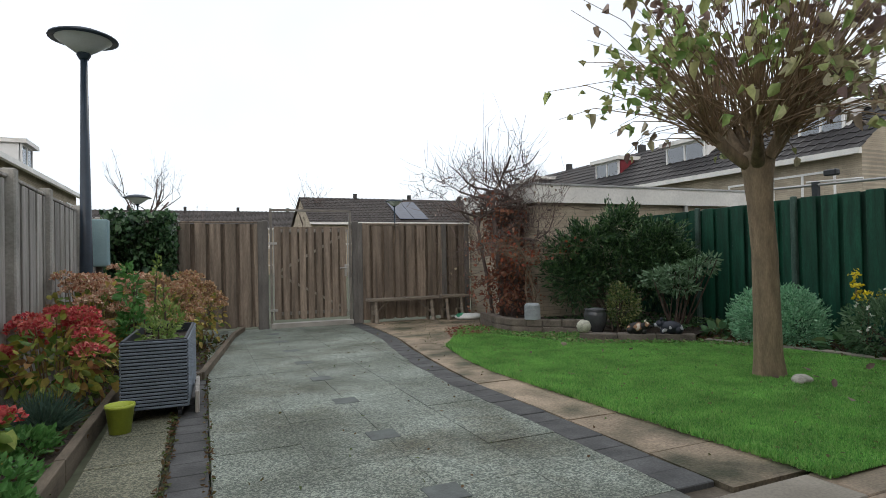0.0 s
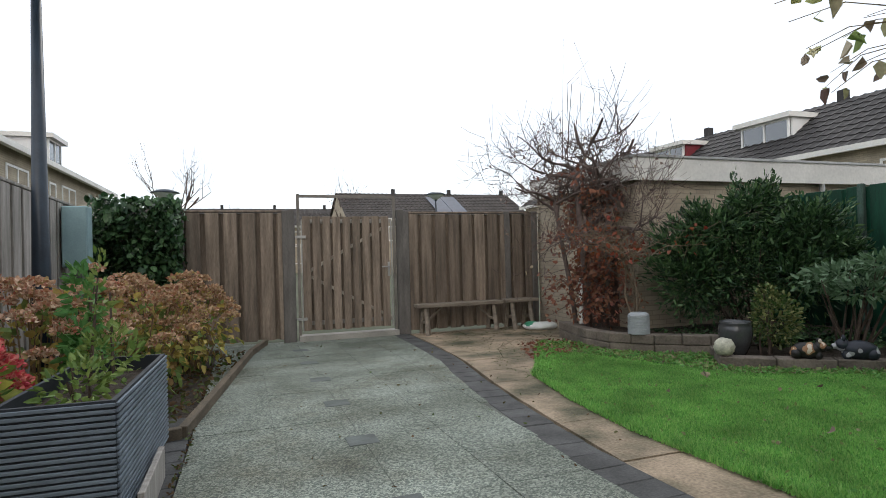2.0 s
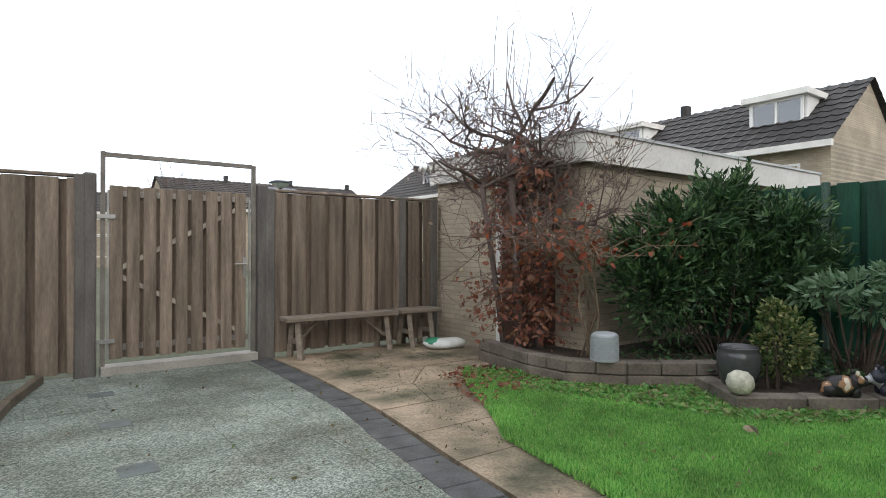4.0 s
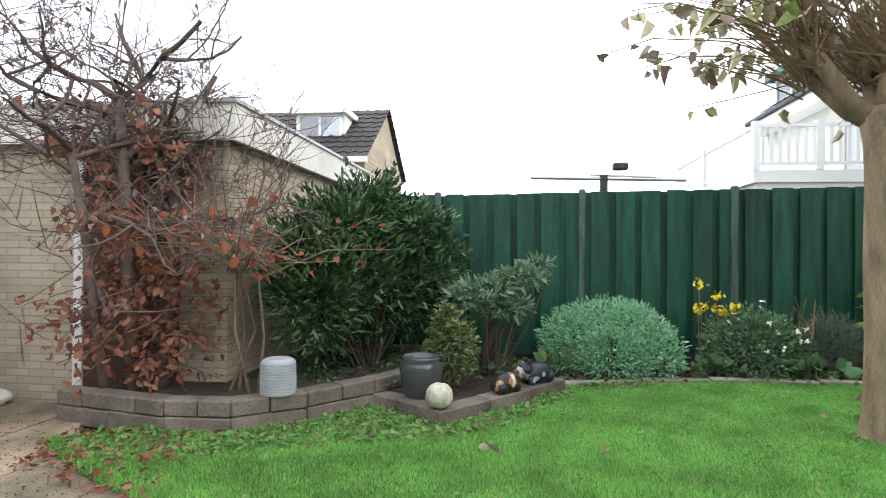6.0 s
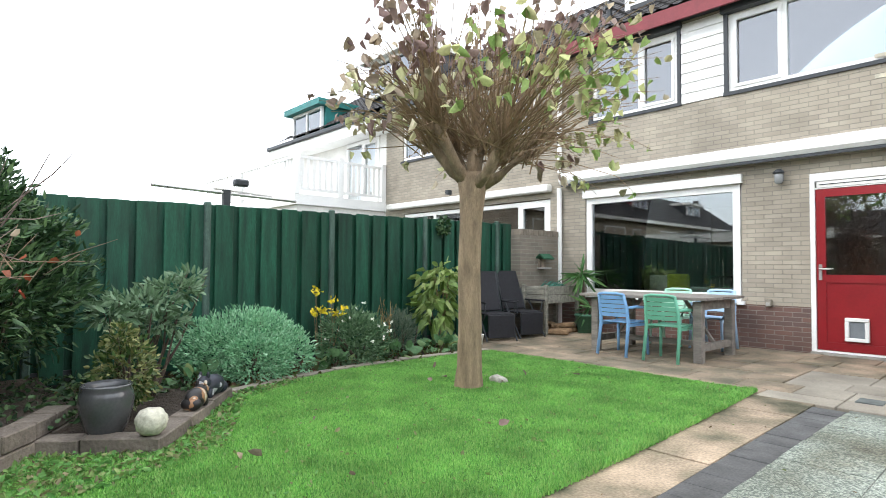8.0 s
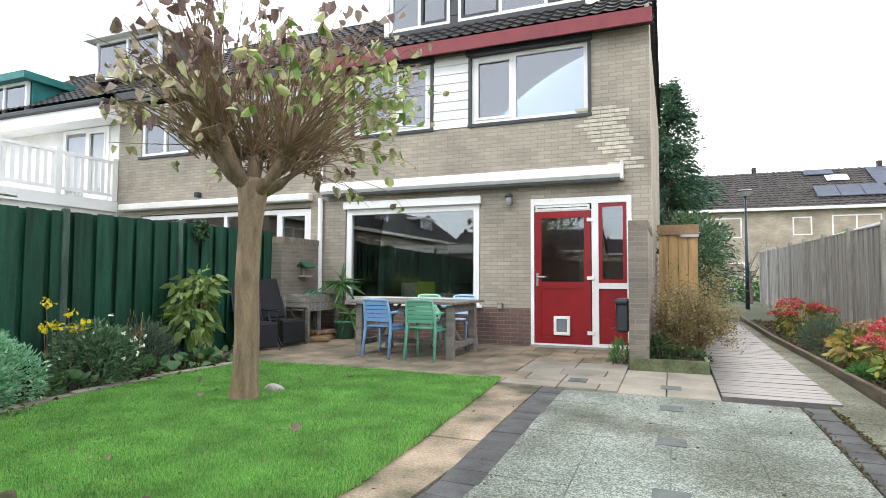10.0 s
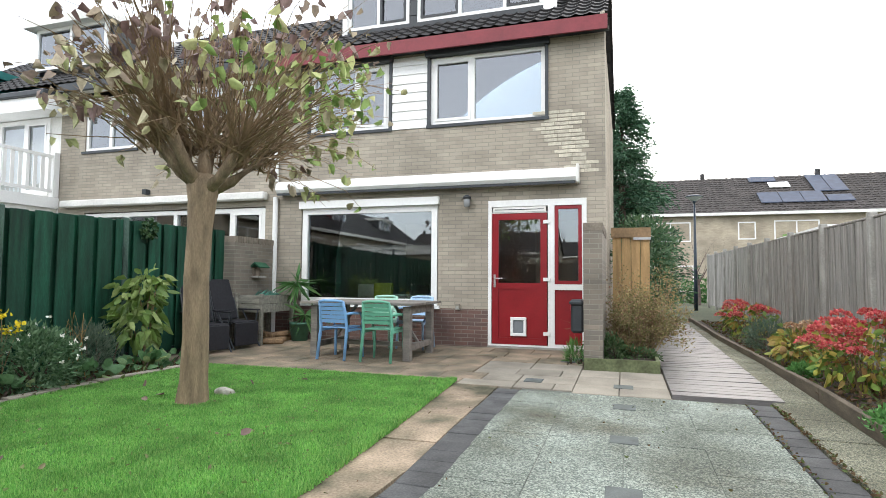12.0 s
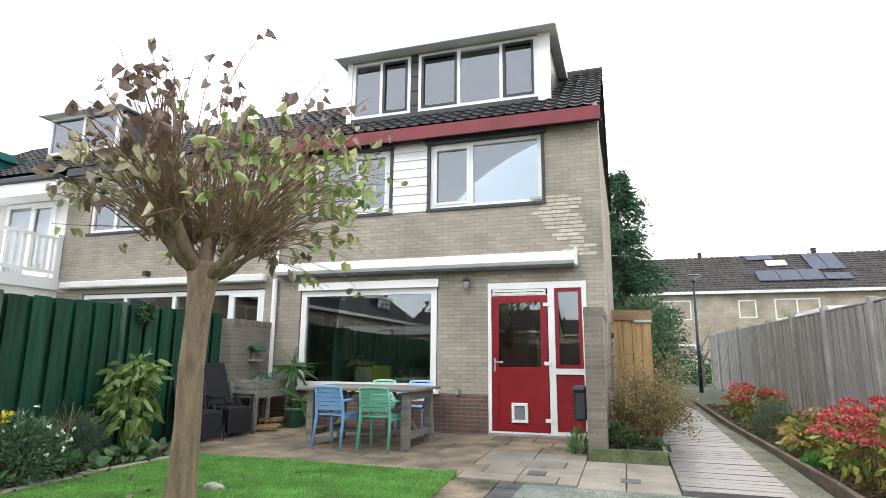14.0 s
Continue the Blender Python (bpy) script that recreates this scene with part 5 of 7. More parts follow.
leaves("dry_foliage", hip, 0.05, M_TBROWN, bare, 0.6, 0.5, seed=6)

# a spreading bare rose beside it
rose = thing("bare_shrub", "low arching shrub with thin bare stems and a few red leaves", "shrub")
r = np.random.RandomState(8)
rt, rtip = bmesh.new(), []
for k in range(4):
    q = Vector((6.12 + r.normal() * 0.12, 6.62 + r.normal() * 0.14, 0.02))
    top = q + Vector((r.normal() * 0.14, r.normal() * 0.16, r.uniform(0.75, 1.0)))
    mid_ = q.lerp(top, 0.5) + Vector((r.normal() * 0.06, r.normal() * 0.06, 0))
    tube(rt, [q, mid_, top], [0.013, 0.011, 0.009], 6, cap=False)
    for i in range(8):
        a = r.uniform(0, math.tau)
        L = r.uniform(0.4, 1.0)
        e = top + Vector((math.cos(a) * L, math.sin(a) * L, r.uniform(-0.1, 0.5)))
        tube(rt, [top, top.lerp(e, 0.5) + Vector((0, 0, 0.1)), e], [0.008, 0.006, 0.0025], 4, cap=False)
        for j in range(6):
            m_ = top.lerp(e, r.uniform(0.3, 1)) + Vector((0, 0, 0.05))
            tube(rt, [m_, m_ + Vector(r.normal(size=3)) * 0.14 + Vector((0, 0, 0.05))], [0.004, 0.0018], 3, cap=False)
            rtip.append(m_ + Vector(r.normal(size=3)) * 0.07)
part("stem", rt, mat("tan_stem", (0.17, 0.125, 0.085), 0.85, 0.3, 8, 0.3), rose)
leaves("red_foliage", rtip, 0.06, two_tone("red_leaf", [(0.22, 0.035, 0.025), (0.3, 0.09, 0.035), (0.2, 0.07, 0.04)]), rose, 0.8, 0.4, seed=9)


def shrub(name, label, lumps, n, size, material, aspect, seed, stems=5, droop=0.1, up=0.3, shell=0.5, core=None, stem_mat=None, cat="shrub", base=None, outward=True, sprays=0):
    """A leafy plant: a few stems from the ground and a crown of separate leaves."""
    s = thing(name, label, cat)
    r_ = np.random.RandomState(seed)
    pts, d = cloud_pts(n, lumps, r_, shell)
    keep = pts[:, 2] > G(pts[0, 1]) + 0.02
    cx, cy = np.mean([l[0] for l in lumps]), np.mean([l[1] for l in lumps])
    if base:
        cx, cy = base
    gz_ = G(cy)
    bm_ = bmesh.new()
    for k in range(stems):
        l = lumps[k % len(lumps)]
        q = Vector((cx + r_.normal() * 0.05, cy + r_.normal() * 0.05, gz_ - 0.05))
        e = Vector((l[0] + r_.normal() * l[3] * 0.4, l[1] + r_.normal() * l[4] * 0.4, l[2] + r_.uniform(0, 0.5) * l[5]))
        tube(bm_, [q, q.lerp(e, 0.5) + Vector(r_.normal(size=3)) * 0.03, e], [0.016, 0.011, 0.005], 5, cap=False)
    tagged(part("stem", bm_, stem_mat or M_BARK_DARK, s), kind="stuff")
    leaves("foliage", pts[keep], size, material, s, aspect, droop, up, seed, d[keep] if outward else None)
    if sprays:
        sp, sd = [], []
        for k in range(sprays):
            l = lumps[r_.randint(len(lumps))]
            dd = r_.normal(size=3)
            dd[2] = abs(dd[2]) * 0.8 + 0.1
            dd /= np.linalg.norm(dd)
            reach = r_.uniform(0.95, 1.55)
            for u in np.linspace(0.55, reach, 34):
                sp.append(np.array(l[:3]) + dd * np.array(l[3:]) * u + r_.normal(size=3) * 0.03)
                sd.append(dd * 0.8)
        leaves("foliage", sp, size, material, s, aspect, droop, up, seed + 5, sd)
    return s


M_EVER = two_tone("dark_evergreen", [(0.018, 0.042, 0.02), (0.03, 0.07, 0.028), (0.05, 0.11, 0.04), (0.12, 0.2, 0.08)], 0.45, translucent=0.1)
shrub("evergreen_shrub", "large dark evergreen shrub with narrow leaves", [(7.25, 6.2, 0.8, 0.7, 0.55, 0.65), (6.72, 6.32, 0.65, 0.5, 0.42, 0.48), (7.65, 5.8, 0.75, 0.6, 0.52, 0.55), (7.3, 6.05, 1.45, 0.34, 0.34, 0.33), (7.75, 5.75, 1.25, 0.42, 0.4, 0.3), (6.62, 6.35, 1.05, 0.36, 0.32, 0.28), (7.9, 5.55, 0.95, 0.38, 0.38, 0.35), (6.9, 6.2, 1.25, 0.34, 0.36, 0.28)],
      10500, 0.085, M_EVER, 0.3, 31, 14, droop=0.05, up=0.35, shell=0.15, sprays=190)
shrub("rhododendron", "open rhododendron with whorls of pale green leaves", [(7.3, 4.95, 0.74, 0.34, 0.34, 0.09), (7.45, 4.65, 0.84, 0.3, 0.24, 0.09), (7.2, 5.15, 0.66, 0.26, 0.2, 0.08), (7.5, 4.5, 0.95, 0.12, 0.14, 0.06), (7.25, 4.8, 0.58, 0.22, 0.26, 0.08)], 900, 0.095,
      two_tone("pale_rhodo", [(0.07, 0.13, 0.06), (0.13, 0.22, 0.12), (0.22, 0.32, 0.2)], 0.35), 0.32, 33, 16, up=0.15, base=(7.35, 4.95))
shrub("variegated_holly", "small holly with cream-edged green leaves", [(6.65, 5.2, 0.3, 0.23, 0.22, 0.27), (6.6, 5.25, 0.55, 0.1, 0.1, 0.1)], 1300, 0.045,
      two_tone("cream_green", [(0.04, 0.08, 0.025), (0.07, 0.13, 0.035), (0.3, 0.3, 0.12), (0.08, 0.12, 0.05)], 0.4), 0.55, 34)
M_MINT = two_tone("grey_green_leaf", [(0.12, 0.3, 0.16), (0.2, 0.43, 0.24), (0.28, 0.54, 0.32), (0.4, 0.62, 0.42)], 0.7, translucent=0.2)
shrub("mounded_shrub", "dense rounded shrub with pale grey-green feathery leaves", [(7.88, 3.82, 0.2, 0.5, 0.55, 0.42), (7.72, 3.45, 0.12, 0.34, 0.3, 0.32), (7.95, 4.15, 0.18, 0.38, 0.32, 0.34), (7.6, 3.8, 0.12, 0.3, 0.35, 0.28), (7.85, 3.6, 0.42, 0.25, 0.25, 0.18)], 13000, 0.045, M_MINT, 0.35, 35, 6, up=0.5, shell=0.72)
fm = shrub("flowering_mound", "low grey-green bush with small white and yellow flowers", [(7.82, 2.55, 0.18, 0.42, 0.4, 0.4), (7.95, 2.25, 0.15, 0.35, 0.3, 0.3)], 4600, 0.055, two_tone("sage_leaf", [(0.06, 0.12, 0.06), (0.11, 0.2, 0.1), (0.18, 0.28, 0.16)], 0.7), 0.4, 36, 6, up=0.4, shell=0.6)
r = np.random.RandomState(12)
fp, fd = cloud_pts(60, [(7.8, 2.5, 0.2, 0.44, 0.42, 0.42)], r, 0.98)
tagged(leaves("white_flower", np.repeat(fp[fp[:, 2] > 0.15], 5, 0), 0.03, mat("white_petal", (0.75, 0.75, 0.68), 0.6, 0.1), fm, 0.7, 0, seed=3), kind="stuff")
yf = thing("yellow_flowers", "tall stems with small yellow flowers", "flower")
yb_, yp = bmesh.new(), []
for k in range(7):
    q = Vector((7.95 + r.normal() * 0.06, 2.85 + r.normal() * 0.06, G(2.85)))
    e = q + Vector((r.normal() * 0.08, r.normal() * 0.1, r.uniform(0.55, 0.85)))
    tube(yb_, [q, q.lerp(e, 0.5), e], [0.006, 0.005, 0.003], 4)
    yp += [e + Vector(r.normal(size=3)) * 0.025 for _ in range(22)]
part("stem", yb_, M_SHOOT, yf)
tagged(leaves("petal", yp, 0.04, mat("yellow_petal", (0.75, 0.6, 0.02), 0.6, 0.15), yf, 0.7, 0, seed=3), kind="stuff")
shrub("lavender", "grey-green lavender with upright narrow leaves", [(7.98, 1.75, 0.2, 0.24, 0.26, 0.3)], 2600, 0.075, two_tone("lavender_leaf", [(0.07, 0.11, 0.075), (0.12, 0.17, 0.12), (0.16, 0.2, 0.14)], 0.8), 0.1, 37, up=1.2)
au = shrub("aucuba", "tall shrub with large drooping spotted leaves", [(8.1, 0.95, 0.8, 0.3, 0.3, 0.3), (8.05, 1.05, 0.5, 0.26, 0.3, 0.25), (8.15, 0.8, 1.0, 0.2, 0.2, 0.15)], 240, 0.17, two_tone("spotted_leaf", [(0.1, 0.17, 0.04), (0.2, 0.3, 0.08), (0.33, 0.4, 0.15)], 0.4), 0.48, 38, 9, droop=0.7, up=0.0, base=(8.1, 0.95), stem_mat=M_SHOOT)
M_HOSTA = two_tone("broad_leaf", [(0.05, 0.12, 0.05), (0.09, 0.19, 0.08), (0.14, 0.26, 0.12), (0.25, 0.3, 0.12)], 0.45)
for x, y, n in ((7.72, 1.25, 60), (7.7, 0.85, 40), (7.68, 2.05, 50), (7.66, 2.9, 40), (7.6, 4.4, 30)):
    shrub("broad_leaf_plant", "low clump of broad green leaves at the lawn edge", [(x, y, G(y) + 0.08, 0.18, 0.26, 0.09)], n, 0.14, M_HOSTA, 0.7, int(x * 100 + y * 10), 3, droop=0.3, up=0.35, cat="plant")
M_LITTER = two_tone("leaf_litter", [(0.09, 0.05, 0.03), (0.14, 0.09, 0.045), (0.08, 0.1, 0.035), (0.1, 0.15, 0.045)], 0.8)
r = np.random.RandomState(2)


def litter(name, poly, n, size, material, label, dz=0.01, seed=1):
    xs, ys_ = zip(*poly)
    r_ = np.random.RandomState(seed)
    pts = []
    while len(pts) < n:
        x, y_ = r_.uniform(min(xs), max(xs)), r_.uniform(min(ys_), max(ys_))
        if inside(x, y_, poly):
            pts.append((x, y_, G(y_) + dz + r_.rand() * 0.02))
    d = np.concatenate([r_.normal(size=(n, 2)), np.zeros((n, 1)) + 0.12], 1)
    return tagged(leaves(name, pts, size, material, None, 0.6, 0.0, 0.0, seed, d), label, "leaves", kind="stuff")


litter("leaf_litter", [(7.35, 0.8), (8.45, 0.8), (8.45, 6.8), (6.4, 6.8), (6.4, 5.5), (7.12, 4.5), (7.44, 3.0)], 2600, 0.06, M_LITTER, "dead leaves and weeds on the border soil", seed=2)
litter("leaf_litter", [(-0.5, -8.5), (0.58, -8.5), (0.6, 4.6), (1.2, 5.1), (1.7, 8.6), (0.2, 9.2), (-0.1, 5), (-0.6, -2)], 4200, 0.06, M_LITTER, "dead leaves and small weeds on the bed soil", seed=3)
litter("fallen_leaves", [(4.3, 1.2), (7.2, 1.2), (7.2, 4.0), (5.9, 5.1), (5.5, 6.8), (4.9, 6.6)], 15, 0.075, M_TBROWN, "scattered fallen brown leaves on the lawn", dz=0.04, seed=4)
litter("fallen_leaves", [(4.5, 6.3), (5.5, 6.7), (5.6, 7.6), (4.9, 7.4)], 260, 0.05, M_BEECH, "fallen rust-brown leaves under the small tree", dz=0.02, seed=5)
litter("fallen_leaves", [(1.4, 1.0), (4.0, 1.0), (4.0, 9.3), (2.1, 9.3), (1.8, 5.0)], 130, 0.028, M_LITTER, "small dead leaves and dirt on the paving", dz=0.004, seed=6)
litter("joint_weeds", [(1.08, 1.0), (1.13, 1.0), (1.13, 5.0), (1.08, 5.0)], 420, 0.03, M_LITTER, "weeds and dirt in the joint of the strip", dz=-0.002, seed=7)
litter("path_weeds", [(1.3, 1.0), (1.345, 1.0), (1.345, 5.5), (1.3, 5.5)], 260, 0.025, M_LITTER, "moss and leaf bits along the paver band", dz=0.0, seed=8)
litter("ground_cover", [(6.4, 5.6), (7.1, 4.55), (8.3, 5.0), (8.3, 6.8), (6.4, 6.8)], 1500, 0.05, M_EVER, "low dark groundcover in the raised bed", dz=0.15, seed=9)


litter("lawn_weeds", [(5.35, 7.5), (5.64, 7.2), (5.6, 6.5), (5.92, 6.1), (6.36, 5.8), (5.9, 5.12), (7.12, 4.35), (7.36, 3.6), (7.2, 3.5), (6.9, 4.2), (5.75, 4.85), (5.3, 6.2), (4.95, 7.0)], 3200, 0.042, weed, "moss and brown weeds in the grass along the blocks", dz=0.016, seed=21)
litter("lawn_weeds", LAWN, 1500, 0.028, weed, "small clover and moss leaves among the grass", dz=0.016, seed=22)
litter("path_moss", [(4.1, 5.5), (4.4, 6.2), (4.9, 7.1), (5.6, 7.8), (6.1, 8.6), (5.2, 9.2), (4.3, 9.3), (4.15, 7.5)], 1500, 0.013, two_tone("moss", [(0.05, 0.08, 0.025), (0.08, 0.12, 0.035), (0.1, 0.07, 0.04)], 0.9), "moss and weeds on the old path slabs", dz=0.002, seed=10)
fi = shrub("ivy_tuft", "small tuft of ivy on top of the green fence", [(8.44, 0.55, 1.68, 0.07, 0.11, 0.13)], 130, 0.06, M_EVER, 0.85, 66, 0, droop=0.3, up=0, cat="ivy")

# hydrangeas
def hydrangea(label, x, y, rad, h, flower, leafm, nf, seed, dry=0.0, nl=420):
    t = thing("hydrangea", label, "shrub", "hydrangeas in the bed")
    r_ = np.random.RandomState(seed)
    z0 = G(y)
    bm_, heads_ = bmesh.new(), []
    for k in range(nf):
        a, q = r_.uniform(0, math.tau), math.sqrt(r_.rand())
        e = Vector((x + math.cos(a) * rad * q, y + math.sin(a) * rad * q, z0 + h * (1 - 0.45 * q * q) * r_.uniform(0.82, 1.05)))
        b = Vector((x + math.cos(a) * rad * q * 0.3, y + math.sin(a) * rad * q * 0.3, z0 - 0.03))
        tube(bm_, [b, b.lerp(e, 0.6) + Vector((0, 0, 0.04)), e], [0.007, 0.005, 0.004], 4, cap=False)
        heads_.append((e, r_.uniform(0.075, 0.125)))
    tagged(part("stem", bm_, M_SHOOT, t), kind="stuff")
    for i_, (e, s) in enumerate(heads_):
        d = r_.normal(size=(130, 3))
        d /= np.linalg.norm(d, axis=1)[:, None]
        d[:, 2] = np.abs(d[:, 2]) * 0.62 - 0.12
        leaves("flower_head", np.array(e) + d * s * r_.uniform(0.82, 1.08, (130, 1)), 0.031, flower, t, 0.85, 0.0, 0.3, seed + i_, d)
    lp, ld = cloud_pts(nl, [(x, y, z0 + h * 0.42, rad * 0.95, rad * 0.95, h * 0.45)], r_, 0.35)
    leaves("foliage", lp[lp[:, 2] > z0], 0.1 if not dry else 0.075, leafm, t, 0.6, 0.35, 0.1, seed + 1, ld[lp[:, 2] > z0])
    return t


M_RFLOW = two_tone("red_flower", [(0.42, 0.04, 0.055), (0.58, 0.085, 0.1), (0.66, 0.24, 0.2), (0.5, 0.12, 0.08), (0.5, 0.06, 0.1)], 0.7, translucent=0.2)
M_PFLOW = two_tone("faded_flower", [(0.5, 0.25, 0.17), (0.6, 0.39, 0.27), (0.68, 0.54, 0.4), (0.45, 0.16, 0.11), (0.42, 0.38, 0.17)], 0.75, translucent=0.2)
M_DFLOW = two_tone("dry_flower", [(0.3, 0.17, 0.1), (0.42, 0.27, 0.16), (0.52, 0.39, 0.26), (0.36, 0.15, 0.1), (0.4, 0.37, 0.14)], 0.8, translucent=0.15)
M_HLEAF = two_tone("autumn_leaf", [(0.1, 0.2, 0.04), (0.2, 0.29, 0.06), (0.44, 0.42, 0.08), (0.34, 0.14, 0.07)], 0.55)
M_DLEAF = two_tone("dry_autumn_leaf", [(0.3, 0.19, 0.08), (0.42, 0.32, 0.09), (0.5, 0.44, 0.11), (0.2, 0.28, 0.08), (0.15, 0.24, 0.07)], 0.6)
hydrangea("hydrangea with red flower heads and yellowing leaves", 0.2, 4.35, 0.46, 0.8, M_RFLOW, M_HLEAF, 24, 41)
hydrangea("hydrangea with faded salmon flower heads", 0.25, 5.75, 0.55, 1.08, M_PFLOW, M_DLEAF, 34, 42)
hydrangea("hydrangea with dry brown flower heads", 0.78, 6.4, 0.52, 1.02, M_DFLOW, M_DLEAF, 34, 43, 1, 700)
hydrangea("hydrangea with dry brown flower heads and yellow leaves", 1.08, 7.6, 0.52, 1.0, M_DFLOW, M_DLEAF, 34, 44, 1, 700)
hydrangea("hydrangea with dry pinkish flower heads", 0.4, 7.4, 0.5, 1.12, M_PFLOW, M_DLEAF, 30, 45, 1)
hydrangea("hydrangea with red flower heads", 0.02, 2.75, 0.3, 0.42, M_RFLOW, M_HLEAF, 9, 46, nl=240)
hydrangea("hydrangea with bright red flower heads and green leaves", 0.08, -0.1, 0.5, 0.8, M_RFLOW, M_HLEAF, 26, 47)
hydrangea("hydrangea with dull red flower heads", 0.15, -5.4, 0.5, 0.7, M_RFLOW, M_HLEAF, 16, 48)
hydrangea("hydrangea with a few dry heads and yellow-brown leaves", 0.22, -1.75, 0.36, 0.55, M_DFLOW, M_DLEAF, 8, 49)
shrub("lavender", "grey-green lavender bush beside the path", [(0.28, -3.2, 0.2, 0.32, 0.55, 0.3)], 2600, 0.07, two_tone("grey_leaf", [(0.06, 0.1, 0.07), (0.1, 0.15, 0.1), (0.15, 0.19, 0.13)], 0.8), 0.12, 50, up=1.0)
M_LIME = two_tone("fresh_leaf", [(0.06, 0.17, 0.04), (0.1, 0.26, 0.07), (0.16, 0.33, 0.1)], 0.5)
for x, y, rr in ((0.4, 1.55, 0.24), (0.3, 2.35, 0.25), (0.5, 1.9, 0.12), (0.32, 3.05, 0.16), (0.45, -0.75, 0.14)):
    shrub("groundcover_plant", "low cushion of small fresh green leaves", [(x, y, G(y) + 0.05, rr, rr * 1.2, 0.1)], 700, 0.045, M_LIME, 0.6, int(x * 1000 + y * 70), 2, up=0.5, cat="plant")
tuft = thing("ornamental_grass", "blue-green tuft of fine fescue grass", "grass")
r = np.random.RandomState(14)
tv = np.array([(0.3 + r.normal() * 0.04, 3.55 + r.normal() * 0.05, G(3.5)) for _ in range(900)])
td = np.stack([r.normal(size=900) * 0.6, r.normal(size=900) * 0.6, np.ones(900) * 1.1], 1)
leaves("blades", tv, 0.3, two_tone("fescue", [(0.05, 0.1, 0.075), (0.09, 0.15, 0.11), (0.07, 0.12, 0.08)], 0.6), tuft, 0.022, 0.2, 0, 14, td)
stalks = thing("dry_stalks", "tall dry ochre flower stalks", "plant")
sb = bmesh.new()
for k in range(26):
    q = Vector((0.12 + r.normal() * 0.07, 1.15 + r.normal() * 0.12, G(1.1)))
    tube(sb, [q, q + Vector((r.normal() * 0.03, r.normal() * 0.04, 0.45)), q + Vector((r.normal() * 0.07, r.normal() * 0.09, r.uniform(0.6, 0.9)))], [0.006, 0.005, 0.003], 4, cap=False)
M_OCHRE = mat("ochre_stalk", (0.33, 0.21, 0.08), 0.8, 0.3, 10, 0.2)
tagged(part("stem", sb, M_OCHRE, stalks), kind="stuff")
stalks = thing("dry_stalks", "small bunch of dry ochre stalks in the border", "plant")
sb = bmesh.new()
for k in range(12):
    q = Vector((7.85 + r.normal() * 0.04, 2.05 + r.normal() * 0.06, G(2.05)))
    tube(sb, [q, q + Vector((r.normal() * 0.03, r.normal() * 0.04, 0.4)), q + Vector((r.normal() * 0.07, r.normal() * 0.09, r.uniform(0.5, 0.75)))], [0.006, 0.005, 0.003], 4, cap=False)
tagged(part("stem", sb, M_OCHRE, stalks), kind="stuff")

# tall green herb among the hydrangeas, ivy on the back fence
shrub("green_herb", "tall fresh green leafy plant in the bed", [(0.62, 5.5, 0.75, 0.1, 0.1, 0.3), (0.66, 5.4, 0.4, 0.14, 0.14, 0.25)], 420, 0.075, M_LIME, 0.5, 52, 5, up=0.2, cat="plant")
ivy = thing("ivy", "thick dark green ivy covering the end of the fence", "ivy")
r = np.random.RandomState(16)
n = 4200
ip = np.stack([r.uniform(-0.12, 0.92, n), BACK_Y - 0.5 + r.uniform(-0.14, 0.42, n), G(BACK_Y) + r.uniform(0.05, 2.05, n)], 1)
ip[:, 1] -= 0.12 * np.sin(ip[:, 0] * 9) * np.sin(ip[:, 2] * 5)
idr = np.stack([r.normal(size=n) * 0.4, -np.ones(n), r.normal(size=n) * 0.4 - 0.3], 1)
leaves("foliage", ip, 0.095, two_tone("ivy_leaf", [(0.02, 0.055, 0.024), (0.038, 0.085, 0.036), (0.06, 0.12, 0.05), (0.1, 0.18, 0.08)], 0.35), ivy, 0.85, 0.3, 0, 16, idr)
ib = bmesh.new()
for k in range(14):
    x = r.uniform(0.05, 0.9)
    tube(ib, [(x, BACK_Y - 0.1, G(BACK_Y) - 0.02), (x + r.normal() * 0.1, BACK_Y - 0.15, 0.9), (x + r.normal() * 0.15, BACK_Y - 0.2, 1.7)], [0.014, 0.01, 0.006], 5, cap=False)
part("stem", ib, M_BARK_DARK, ivy)

# bush in the box by the pier
pb = thing("twiggy_bush", "dense twiggy bush with tiny olive leaves and bare stems", "shrub")
r = np.random.RandomState(17)
pbm, ptip = bmesh.new(), []
for k in range(52):
    a = r.uniform(0, math.tau)
    d = Vector((math.cos(a) * 0.5 - 0.1, math.sin(a) * 0.45 - 0.15, r.uniform(0.5, 1.4)))
    branchy(pbm, (2.15 + r.normal() * 0.1, -1.7 + r.normal() * 0.1, 0.02), d, r.uniform(0.48, 0.66), 0.011, 2, r, ptip, spread=0.5, up=0.05, seg=4, shrink=0.65, kids=(2, 4), bend=0.16)
part("stem", pbm, mat("olive_twig", (0.3, 0.21, 0.13), 0.85, 0.3, 8, 0.3), pb)
pp = [q + Vector(r.normal(size=3)) * 0.05 for q, d in ptip if 1.55 < q.x < 2.52 for _ in range(9)]
leaves("foliage", pp, 0.034, two_tone("olive_leaf", [(0.15, 0.16, 0.06), (0.24, 0.22, 0.09), (0.36, 0.29, 0.14), (0.3, 0.18, 0.12)], 0.7), pb, 0.5, 0.2, seed=17)
